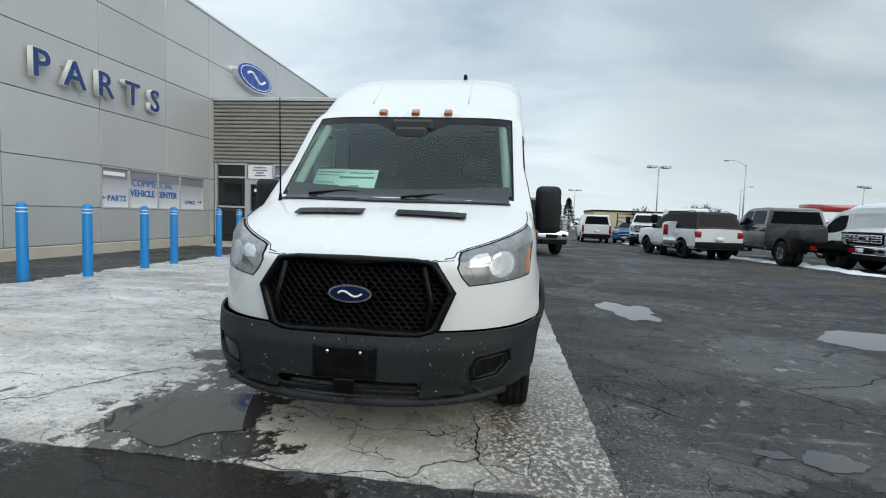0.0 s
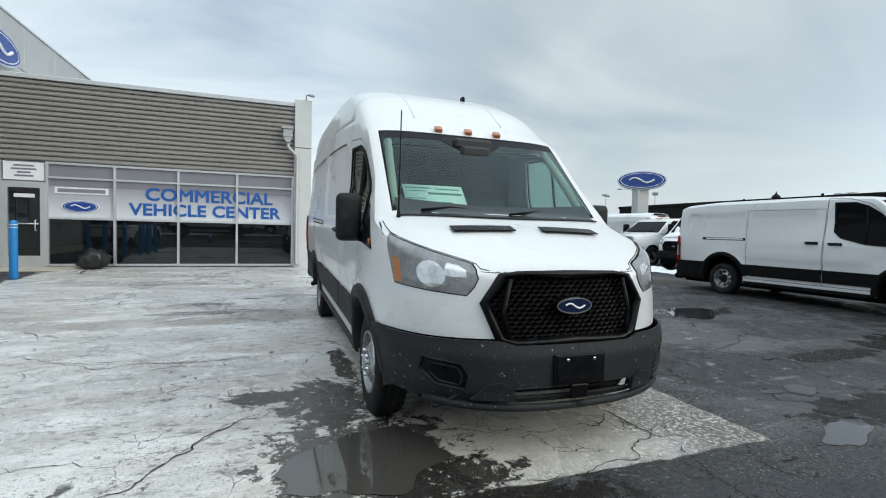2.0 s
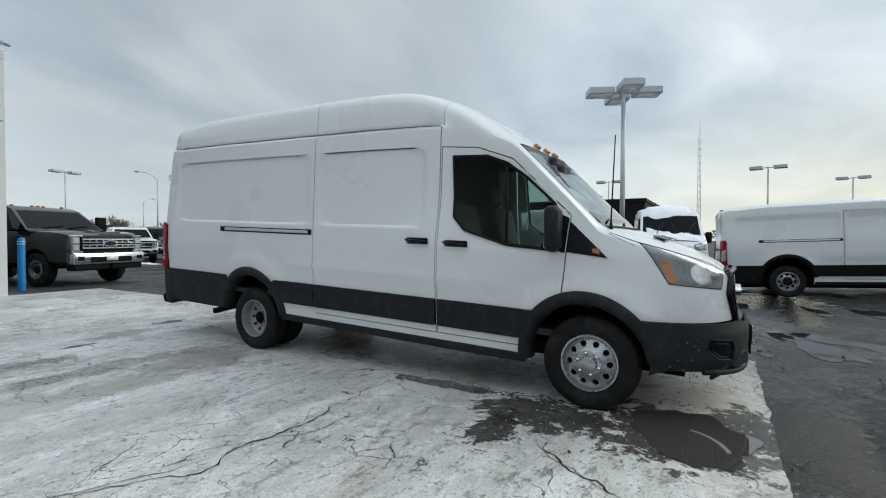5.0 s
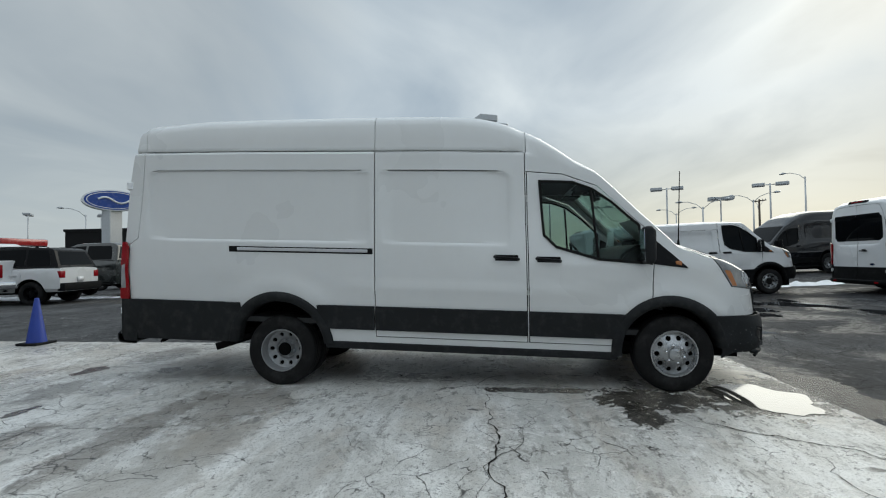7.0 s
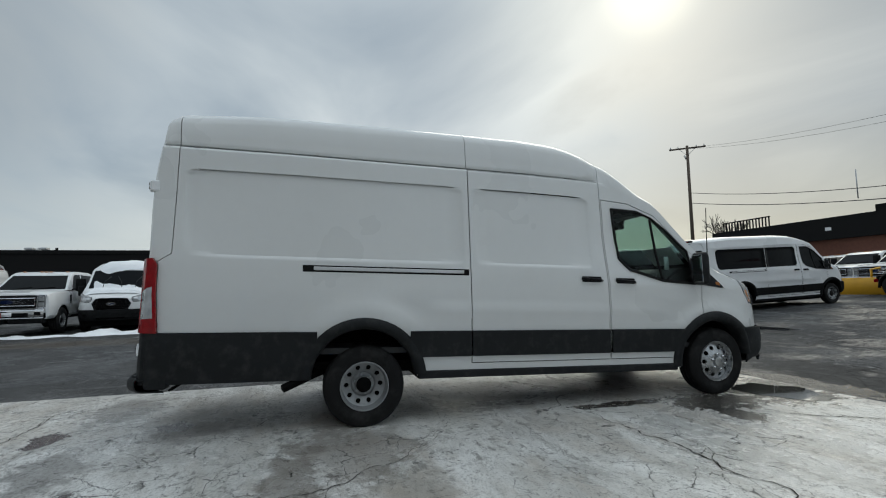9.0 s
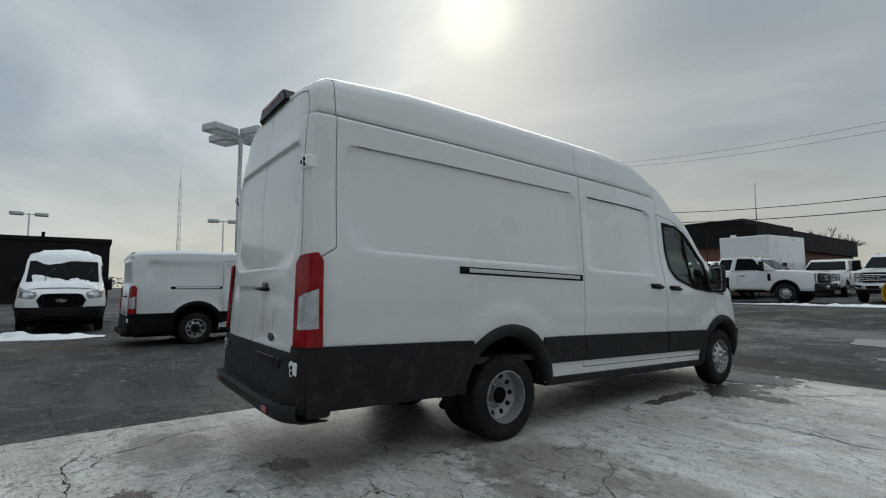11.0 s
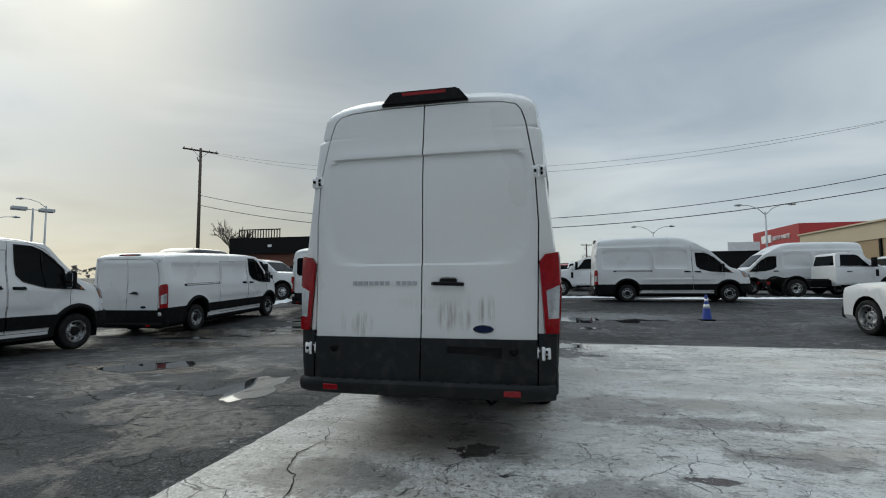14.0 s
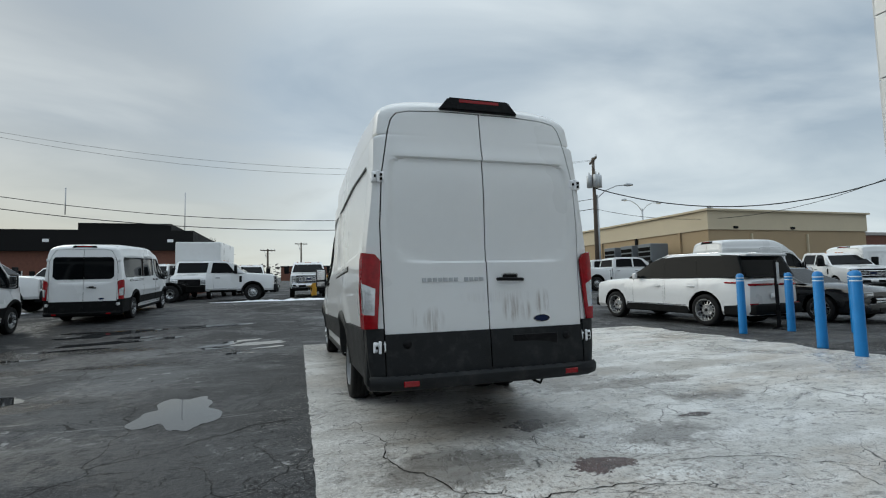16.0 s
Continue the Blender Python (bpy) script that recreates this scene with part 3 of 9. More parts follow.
    # wet sheets
    wet = k.mul(k.mul(k.rng(k.noise(0.75, 9, 0.66, 0.8), 0.50, 0.56), k.rng(k.noise(9.0, 8, 0.7, 0.2), 0.34, 0.46)), 0.85)
    col = k.mix(k.mul(wet, 0.28), col, (0.42, 0.415, 0.40))
    # soft brown and grey stains, with two darker grey ovals below the van, then standing wet with crumbs of salt left
    # on it
    crumbs = k.rng(k.noise(22, 7, 0.78), 0.595, 0.625, 1.0, 0.0)
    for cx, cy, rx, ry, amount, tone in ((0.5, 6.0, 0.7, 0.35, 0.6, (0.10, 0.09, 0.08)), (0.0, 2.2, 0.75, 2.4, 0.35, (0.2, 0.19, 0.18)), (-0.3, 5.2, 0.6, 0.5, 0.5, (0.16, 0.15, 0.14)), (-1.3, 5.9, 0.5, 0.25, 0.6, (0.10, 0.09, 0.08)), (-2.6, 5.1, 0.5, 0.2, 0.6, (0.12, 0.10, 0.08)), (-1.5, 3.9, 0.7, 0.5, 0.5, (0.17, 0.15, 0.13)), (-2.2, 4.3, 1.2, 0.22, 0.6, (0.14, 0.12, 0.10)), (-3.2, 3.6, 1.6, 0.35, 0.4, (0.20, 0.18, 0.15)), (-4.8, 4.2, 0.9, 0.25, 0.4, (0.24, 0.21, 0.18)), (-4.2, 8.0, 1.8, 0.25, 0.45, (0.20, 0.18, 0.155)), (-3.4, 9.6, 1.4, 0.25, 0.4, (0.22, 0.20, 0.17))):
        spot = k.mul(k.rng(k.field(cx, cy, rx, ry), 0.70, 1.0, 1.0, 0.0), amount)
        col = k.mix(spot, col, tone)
    soaked = None
    for cx, cy, rx, ry, tone in ((-1.08, -0.62, 0.60, 0.66, (0.060, 0.055, 0.047)), (-1.20, 0.28, 0.36, 0.52, (0.050, 0.045, 0.038)), (-1.62, 0.46, 0.34, 0.16, (0.03, 0.027, 0.023)), (-0.75, -0.98, 0.45, 0.22, (0.022, 0.020, 0.017)), (-0.97, 1.15, 0.10, 0.8, (0.05, 0.045, 0.04)), (-0.40, 5.37, 0.22, 0.16, (0.03, 0.022, 0.02)), (-0.45, 6.3, 0.24, 0.14, (0.06, 0.025, 0.022)), (-1.9, 5.6, 0.18, 0.07, (0.05, 0.03, 0.026))):
        spot = k.mul(k.mul(k.rng(k.field(cx, cy, rx, ry, 0.8, 4.5), 0.84, 0.93, 1.0, 0.0), crumbs), 0.96)
        col = k.mix(spot, col, tone)
        soaked = spot if soaked is None else k.math("MAXIMUM", soaked, spot)
    lines = k.cracks(((0.55, 0.007, 0.26), (2.0, 0.0046, 0.30), (5.5, 0.0034, 0.26)))
    col = k.mix(k.mul(lines, 0.92), col, (0.025, 0.023, 0.021))
    rough = k.blend(wet, k.rng(big, 0.3, 0.7, 0.50, 0.34), 0.20)
    rough = k.blend(soaked, rough, 0.07)
    return k.finish(col, rough, k.math("SUBTRACT", k.math("SUBTRACT", grit, lines), k.mul(pits, 0.6)), 0.40, 0.62)


M["asphalt"] = asphalt_material()
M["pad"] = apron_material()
M["crack"] = mat("dirt_filled_crack", (0.022, 0.020, 0.018), 0.95, vary=0.3, scale=9, spec=0.1)


def water_material(name, bed):
    m = bpy.data.materials.new(name)
    m.use_nodes = True
    b = m.node_tree.nodes["Principled BSDF"]
    n = m.node_tree.nodes.new("ShaderNodeTexNoise")
    n.inputs["Scale"].default_value = 3.0
    r = m.node_tree.nodes.new("ShaderNodeMapRange")
    r.inputs[3].default_value, r.inputs[4].default_value = 0.01, 0.06
    m.node_tree.links.new(n.outputs["Fac"], r.inputs[0])
    m.node_tree.links.new(r.outputs[0], b.inputs["Roughness"])
    b.inputs["Base Color"].default_value = (*bed, 1)
    b.inputs["Specular IOR Level"].default_value = 1.0
    b.inputs["IOR"].default_value = 1.45
    return m


M["water"] = water_material("puddle_water", (0.03, 0.031, 0.033))
M["clouded"] = water_material("clouded_water_over_concrete", (0.055, 0.052, 0.046))


# ---- mesh tools ----
def thing(name, label, category, group="", kind=""):
    ob = new(name)
    return tagged(ob, label, category, group, kind)


def part(name, bm, material, parent=None, label="", smooth=True, thick=0.0, angle=35):
    """Links a bmesh as one mesh object, under a thing or a part."""
    me = bpy.data.meshes.new(name)
    if smooth:
        for f in bm.faces:
            f.smooth = True
        lim = radians(angle)
        for e in bm.edges:
            if len(e.link_faces) != 2 or e.calc_face_angle(0) > lim:
                e.smooth = False
    bm.to_mesh(me)
    bm.free()
    me.materials.append(material)
    ob = new(name, me)
    if parent:
        ob.parent = parent
    if label:
        ob["label"] = label
    if thick:
        s = ob.modifiers.new("thickness", "SOLIDIFY")
        s.thickness, s.offset = abs(thick), 1 if thick > 0 else -1
    return ob


def box(bm, x0, x1, y0, y1, z0, z1, bevel=0.0, seg=1):
    vs = [bm.verts.new((x, y, z)) for x in (x0, x1) for y in (y0, y1) for z in (z0, z1)]
    fs = [bm.faces.new([vs[i] for i in q]) for q in ((0, 1, 3, 2), (4, 6, 7, 5), (0, 4, 5, 1), (2, 3, 7, 6), (0, 2, 6, 4), (1, 5, 7, 3))]
    if bevel:
        es = list({e for f in fs for e in f.edges})
        bmesh.ops.bevel(bm, geom=es, offset=bevel, segments=seg, affect="EDGES", profile=0.5)
    return bm


def boxed(*a, **k):
    return box(bmesh.new(), *a, **k)


def ring_pts(c, u, v, r, n):
    return [c + u * (r * math.cos(2 * math.pi * i / n)) + v * (r * math.sin(2 * math.pi * i / n)) for i in range(n)]


def tube(bm, pts, radii, n=10, caps=True):
    """A round bar swept along points."""
    pts = [Vector(p) for p in pts]
    if isinstance(radii, (int, float)):
        radii = [radii] * len(pts)
    rows, u = [], None
    for i, p in enumerate(pts):
        d = (pts[min(i + 1, len(pts) - 1)] - pts[max(i - 1, 0)]).normalized()
        if u is None:
            u = d.orthogonal().normalized()
        u = (u - d * u.dot(d)).normalized()
        rows.append([bm.verts.new(q) for q in ring_pts(p, u, d.cross(u), radii[i], n)])
    for a, b in zip(rows, rows[1:]):
        for i in range(n):
            bm.faces.new((a[i], a[(i + 1) % n], b[(i + 1) % n], b[i]))
    if caps:
        bm.faces.new(rows[0][::-1])
        bm.faces.new(rows[-1])
    return bm


def lathe(bm, prof, n=32, axis="x", centre=(0, 0, 0), closed=False):
    """Turns a profile of (along, radius) about an axis."""
    c = Vector(centre)
    A = {"x": (Vector((1, 0, 0)), Vector((0, 1, 0)), Vector((0, 0, 1))), "z": (Vector((0, 0, 1)), Vector((1, 0, 0)), Vector((0, 1, 0))), "y": (Vector((0, 1, 0)), Vector((0, 0, 1)), Vector((1, 0, 0)))}[axis]
    rows = [[bm.verts.new(p) for p in ring_pts(c + A[0] * a, A[1], A[2], max(r, 1e-4), n)] for a, r in prof]
    pairs = list(zip(rows, rows[1:])) + ([(rows[-1], rows[0])] if closed else [])
    for a, b in pairs:
        for i in range(n):
            bm.faces.new((a[i], a[(i + 1) % n], b[(i + 1) % n], b[i]))
    return bm


def prism(bm, poly, plane, a, b):
    """A polygon of 2D points drawn out from a to b along the axis that plane leaves out ("xz": along y)."""
    def at(p, d):
        return {"xz": (p[0], d, p[1]), "yz": (d, p[0], p[1]), "xy": (p[0], p[1], d)}[plane]
    lo = [bm.verts.new(at(p, a)) for p in poly]
    hi = [bm.verts.new(at(p, b)) for p in poly]
    bm.faces.new(lo)
    bm.faces.new(hi[::-1])
    n = len(poly)
    for i in range(n):
        bm.faces.new((lo[i], hi[i], hi[(i + 1) % n], lo[(i + 1) % n]))
    bmesh.ops.recalc_face_normals(bm, faces=bm.faces[:])
    return bm


def step(a, b, x):
    t = min(1.0, max(0.0, (x - a) / (b - a)))
    return t * t * (3 - 2 * t)


def table(rows):
    xs, ys = [r[0] for r in rows], [r[1] for r in rows]
    return lambda x: float(np.interp(x, xs, ys))


def cut(bm, poly, e1, e2, test):
    """Scores a convex outline, drawn in the plane of e1 and e2, into the faces that pass the test. Returns the faces within it."""
    e1, e2 = Vector(e1), Vector(e2)
    e3 = e1.cross(e2)
    g = Matrix((e1, e2, e3)).inverted()
    P = [Vector(p) for p in poly]
    if sum(a.x * b.y - b.x * a.y for a, b in zip(P, P[1:] + P[:1])) < 0:
        P.reverse()
    lo = Vector((min(p.x for p in P), min(p.y for p in P)))
    hi = Vector((max(p.x for p in P), max(p.y for p in P)))

    def near(f):
        us = [v.co.dot(e1) for v in f.verts]
        ws = [v.co.dot(e2) for v in f.verts]
        return max(us) > lo.x and min(us) < hi.x and max(ws) > lo.y and min(ws) < hi.y
    faces = [f for f in bm.faces if test(f.calc_center_median()) and near(f)]
    for a, b in zip(P, P[1:] + P[:1]):
        if not faces:
            return []
        d = (b - a).normalized()
        no = g @ Vector((d.y, -d.x, 0))
        co = g @ Vector((a.x, a.y, 0))
        geom = list({*faces, *(e for f in faces for e in f.edges), *(v for f in faces for v in f.verts)})
        res = bmesh.ops.bisect_plane(bm, geom=geom, dist=1e-6, plane_co=co, plane_no=no)
        faces = [x for x in res["geom"] if isinstance(x, bmesh.types.BMFace)]
    inside = []
    for f in faces:
        c = f.calc_center_median()
        q = Vector((c.dot(e1), c.dot(e2)))
        if all((b - a).cross(q - a) > 0 for a, b in zip(P, P[1:] + P[:1])):
            inside.append(f)
    return inside


def lift(bm, faces, copy=False):
    """Takes faces out into a bmesh of their own."""
    nb, mp = bmesh.new(), {}
    for f in faces:
        for v in f.verts:
            if v not in mp:
                mp[v] = nb.verts.new(v.co)
        nb.faces.new([mp[v] for v in f.verts])
    if not copy:
        bmesh.ops.delete(bm, geom=faces, context="FACES")
    nb.normal_update()
    return nb


def shrink(poly, d):
    """A convex outline drawn in by d."""
    P = [Vector(p) for p in poly]
    s = 1 if sum(a.x * b.y - b.x * a.y for a, b in zip(P, P[1:] + P[:1])) > 0 else -1
    out = []
    for i, p in enumerate(P):
        a, b = (p - P[i - 1]).normalized(), (P[(i + 1) % len(P)] - p).normalized()
        na, nb = Vector((-a.y, a.x)) * s, Vector((-b.y, b.x)) * s
        k = (na + nb)
        out.append(tuple(p + k * (d / max(0.3, 1 + na.dot(nb)))))
    return out


def push(bm, d):
    bm.normal_update()
    moves = [(v, v.normal.copy()) for v in bm.verts]
    for v, n in moves:
        v.co += n * d
    return bm


def letters(text, size, depth, material, parent, m, name="lettering", spacing=1.0, label="", align="LEFT", bold=0.0):
    """Raised lettering in the built-in typeface, as a mesh."""
    cu = bpy.data.curves.new(name, "FONT")
    cu.body, cu.size, cu.extrude, cu.space_character, cu.align_x, cu.offset = text, size, depth, spacing, align, bold
    cu.resolution_u = 3
    tmp = bpy.data.objects.new(name, cu)
    me = bpy.data.meshes.new_from_object(tmp)
    bpy.data.objects.remove(tmp)
    bpy.data.curves.remove(cu)
    me.materials.clear()
    me.materials.append(material)
    ob = new(name, me)
    me.transform(m)
    ob.parent = parent
    if label:
        ob["label"] = label
    return ob


# ---- ground ----
GROUND = table([(-600, 11.0), (-40, 0.92), (-16, 0.50), (-11.5, 0.42), (-6, 0.16), (-3.4, 0.05), (-1.6, 0.0), (14, 0.0), (60, -0.45), (600, -6.0)])


def build_ground():
    bm = bmesh.new()
    ys = [-600, -300, -150, -80, -40, -28, -20, -16, -13, -11.5, -10, -8, -6, -5, -4, -3.4, -2.8, -2.2, -1.6, 0, 4, 8, 14, 25, 40, 60, 120, 300, 600]
    xs = [-600, -200, -60, -20, -8, 0, 8, 20, 60, 200, 600]
    rows = [[bm.verts.new((x, y, GROUND(y))) for x in xs] for y in ys]
    for a, b in zip(rows, rows[1:]):
        for i in range(len(xs) - 1):
            bm.faces.new((a[i], a[i + 1], b[i + 1], b[i]))
    ob = part("ground", bm, M["asphalt"], smooth=True)
    tagged(ob, "dark worn damp asphalt of a parking lot", "ground", kind="structure")
    rim = []
    for (xa, ya), (xb, yb), wob in (((-6.75, -1.15), (1.37, -1.15), 0.035), ((1.37, -1.15), (1.37, 12.48), 0.035), ((1.37, 12.48), (-6.75, 12.48), 0.0), ((-6.75, 12.48), (-6.75, -1.15), 0.22)):
        n = int(math.hypot(xb - xa, yb - ya) / 0.06)
        for i in range(n):
            x, y = xa + (xb - xa) * i / n, ya + (yb - ya) * i / n
            k = wob * ((1.0 if wob > 0.1 else 0.2) * noise.noise((x * 1.3, y * 1.3, 2.0)) + 0.6 * noise.noise((x * 5, y * 5, 4.0)) + 0.5 * noise.noise((x * 14, y * 14, 6.0)))
            rim.append((x + (k if xa == xb else 0), y + (k if ya == yb else 0)))
    pb = bmesh.new()
    prism(pb, rim, "xy", -0.1, 0.006)
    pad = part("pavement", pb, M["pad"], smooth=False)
    tagged(pad, "salt-whitened cracked concrete apron before the building", "pavement", kind="structure")


    # long cracks across the slab, with side branches
    rnd = random.Random(21)
    cb = bmesh.new()

    def crack(a, b, width, level=0):
        pts = [Vector((*a, 0)), Vector((*b, 0))]
        for _ in range(6 if level == 0 else 5):
            nxt = [pts[0]]
            for p, q in zip(pts, pts[1:]):
                d = q - p
                nxt += [p.lerp(q, rnd.uniform(0.4, 0.6)) + Vector((-d.y, d.x, 0)) * rnd.uniform(-0.17, 0.17), q]
            pts = nxt
        n = len(pts) - 1
        prev = None
        for i, p in enumerate(pts):
            t = (pts[min(n, i + 1)] - pts[max(0, i - 1)]).normalized()
            w = width * rnd.uniform(0.25, 1.0) * min(1.0, 0.2 + 2.5 * min(i, n - i) / n)
            sd = Vector((-t.y, t.x, 0)) * w / 2
            row = [cb.verts.new((p.x + sd.x, p.y + sd.y, 0.0102)), cb.verts.new((p.x - sd.x, p.y - sd.y, 0.0102))]
            if prev:
                cb.faces.new((prev[0], prev[1], row[1], row[0]))
            prev = row
            if level < 2 and 2 < i < n - 2 and rnd.random() < 0.045:
                turn = rnd.choice((-1, 1)) * rnd.uniform(0.5, 1.3)
                d = Matrix.Rotation(turn, 3, "Z") @ t * rnd.uniform(0.15, 0.6) * (0.6 if level else 1.0)
                crack((p.x, p.y), (p.x + d.x, p.y + d.y), width * 0.6, level + 1)
    for a, b, w in (((-0.9, 1.7), (-3.9, 1.9), 0.016), ((-0.85, 1.95), (-0.62, -1.1), 0.016), ((-1.05, 0.95), (-6.4, 2.6), 0.008), ((-1.5, 0.2), (-2.6, -1.1), 0.015), ((-2.0, -0.35), (-5.2, 0.3), 0.010),
                    ((0.60, -0.25), (0.82, -1.1), 0.014), ((-0.6, -0.9), (1.2, -0.8), 0.010), ((1.1, 4.6), (0.2, 7.4), 0.012), ((1.3, 6.2), (-1.2, 6.9), 0.012), ((0.0, 5.9), (-3.6, 6.9), 0.010),
                    ((-1.0, 4.4), (-4.9, 4.7), 0.009), ((-1.2, 3.1), (-2.4, 5.8), 0.010), ((-3.2, 5.2), (-6.2, 8.4), 0.008), ((0.8, 8.0), (-3.2, 10.6), 0.009), ((-2.6, 7.4), (-2.0, 12.0), 0.008)):
        crack(a, b, w)
    ck = part("crack_lines", cb, M["crack"], pad, smooth=False)
    tagged(ck, "dark jagged cracks in the concrete", kind="stuff")


build_ground()


def blob(cx, cy, rx, ry, turn, seed, z, rough=0.5, n=160):
    """A flat patch with a wandering shore."""
    bm = bmesh.new()
    vs = []
    for i in range(n):
        a = 2 * math.pi * i / n
        k = 1 + rough * noise.noise((math.cos(a) * 1.4 + seed, math.sin(a) * 1.4, seed * 0.7)) + 0.30 * rough * noise.noise((math.cos(a) * 3.2 + seed, math.sin(a) * 3.2, 3.1)) + 0.07 * rough * noise.noise((math.cos(a) * 12 + seed, math.sin(a) * 12, 8.1))
        x, y = rx * k * math.cos(a), ry * k * math.sin(a)
        c, s = math.cos(turn), math.sin(turn)
        px, py = cx + c * x - s * y, cy + s * x + c * y
        vs.append(bm.verts.new((px, py, GROUND(py) + z)))
    mid = bm.verts.new((cx, cy, GROUND(cy) + z))
    for i in range(n):
        bm.faces.new((mid, vs[i], vs[(i + 1) % n]))
    return bm


PUDDLES = [
    (-1.10, -0.74, 0.44, 0.32, 0.3, 1.0, 0.0105),
    (2.60, 3.74, 0.34, 0.66, 0.05, 3.0, 0.004), (4.95, 2.72, 0.62, 0.38, 0.4, 4.3, 0.004),
    (2.62, -0.52, 0.15, 0.10, 0.3, 6.1, 0.004), (2.32, -0.50, 0.09, 0.05, 0.1, 7.7, 0.004), (2.65, -2.45, 0.42, 0.16, 0.4, 27.7, 0.004),
    (6.0, -4.8, 0.7, 0.35, 0.6, 8.2, 0.006), (-1.75, -5.6, 0.62, 0.75, 0.5, 9.4, 0.008), (-3.45, -5.4, 0.85, 0.42, 0.1, 10.6, 0.008), (6.45, -4.3, 0.42, 0.16, 0.1, 31.4, 0.008), (5.1, -3.9, 0.36, 0.2, 0.0, 33.8, 0.008), (4.4, -3.6, 0.28, 0.2, 0.2, 35.2, 0.007), (2.95, -2.1, 0.5, 0.22, 0.7, 37.9, 0.005), (2.0, -1.2, 0.3, 0.12, 0.4, 39.1, 0.005),
    (6.7, -5.2, 0.5, 0.14, 0.1, 23.1, 0.008), (5.2, -5.3, 0.55, 0.13, 0.1, 24.7, 0.008), (5.8, -2.3, 0.6, 0.11, 0.2, 25.3, 0.006), (6.2, -1.2, 0.4, 0.1, 0.0, 26.6, 0.005), (2.2, -1.9, 0.55, 0.22, 0.3, 12.4, 0.006), (5.4, -3.2, 0.9, 0.25, 0.3, 13.3, 0.006),
    (3.6, -5.6, 1.0, 0.25, 0.2, 14.1, 0.008), (7.3, -0.6, 0.8, 0.2, 0.1, 15.5, 0.005), (-1.95, -3.75, 0.3, 0.14, 0.2, 16.8, 0.008), (3.0, -1.5, 0.35, 0.14, 0.0, 18.8, 0.004),
]
for cx, cy, rx, ry, turn, seed, z in PUDDLES:
    tagged(part("puddle", blob(cx, cy, rx, ry, turn, seed, z), M["clouded" if z > 0.01 else "water"], smooth=False), "shallow still meltwater puddle on the paving", "puddle", "puddles")


# ---- dealership building ----
WX, FY = -9.5, 12.5


def build_parts_wall():
    """Tall wing clad in grey panels, with its raised letters and a band of windows."""
    w = part("wall_west", boxed(WX - 12, WX - 0.09, 2.9, 34, -0.1, 7.7), M["galv"], smooth=False)
    tagged(w, "tall building wing clad in silver-grey metal panels", "wall", kind="structure")
    zs = [0.28, 1.17, 2.26, 3.66, 5.02, 6.30, 7.78]
    ys = [2.9, 5.3, 7.72, 10.1, 12.2, 14.6, 17.0, 19.4, 21.8, 24.2, 26.6, 29, 31.5, 34]
    g = 0.009
    for i in range(len(ys) - 1):
        for j in range(len(zs) - 1):
            y0, y1, z0, z1 = ys[i] + g, ys[i + 1] - g, zs[j] + g, zs[j + 1] - g
            if j == 1 and 7.6 < ys[i] < 11.9:
                continue
            part("wall_panel", boxed(WX - 0.09, WX, y0, y1, z0, z1, bevel=0.006), M["panel"], w, smooth=False)
    for z0, z1 in ((0.28, 1.17), (1.17, 2.26), (2.26, 3.66), (3.66, 5.02), (5.02, 6.3), (6.3, 7.78)):
        for k in range(3):
            part("wall_panel", boxed(WX - 0.1 - 4 * (k + 1) + g, WX - 0.1 - 4 * k - g, 2.82, 2.91, z0 + g, z1 - g, bevel=0.006), M["whitewall"], w, smooth=False)
    part("coping", boxed(WX - 0.3, WX + 0.03, 2.85, 34, 7.78, 7.84), M["alu"], w, smooth=False)
    part("plinth", boxed(WX - 0.1, WX + 0.03, 2.9, 12.45, -0.1, 0.27, bevel=0.02), M["kerb"], w, smooth=False)
    # window band
    win = thing("window_1", "band of four film-covered shop windows in the panel wall", "window", kind="structure")
    panes = [(7.78, 8.64), (8.70, 9.75), (9.81, 10.72), (10.78, 11.95)]
    for (y0, y1) in panes:
        part("pane", boxed(WX - 0.08, WX - 0.05, y0, y1, 1.20, 2.22), M["filmlow"], win, smooth=False)
        part("film_header", boxed(WX - 0.05, WX - 0.045, y0, y1, 1.95, 2.22), M["filmgrey"], win, smooth=False)
        part("window_frame", boxed(WX - 0.08, WX - 0.01, y0 - 0.06, y0, 1.17, 2.26), M["alu"], win, smooth=False)
    part("window_frame", boxed(WX - 0.08, WX - 0.01, 11.95, 12.2, 1.17, 2.26), M["panel"], win, smooth=False)
    part("window_frame", boxed(WX - 0.08, WX - 0.01, 7.73, 11.95, 2.222, 2.26), M["alu"], win, smooth=False)
    part("window_sill", boxed(WX - 0.08, WX + 0.02, 7.73, 11.95, 1.16, 1.198), M["alu"], win, smooth=False)
    on = Matrix(((0, 0, 1, 0), (1, 0, 0, 0), (0, 1, 0, 0), (0, 0, 0, 1)))
    letters("COMMERCIAL", 0.262, 0.003, M["signblue"], win, pose(WX - 0.043, 8.80, 1.80) @ on, spacing=1.0)
    letters("VEHICLE CENTER", 0.248, 0.003, M["signblue"], win, pose(WX - 0.043, 8.74, 1.52) @ on, spacing=0.98, bold=0.007)
    letters("PARTS", 0.22, 0.003, M["signblue"], win, pose(WX - 0.043, 7.96, 1.36) @ on, bold=0.003)
    letters("OFFICE", 0.16, 0.003, M["signblue"], win, pose(WX - 0.043, 11.0, 1.36) @ on, bold=0.002)
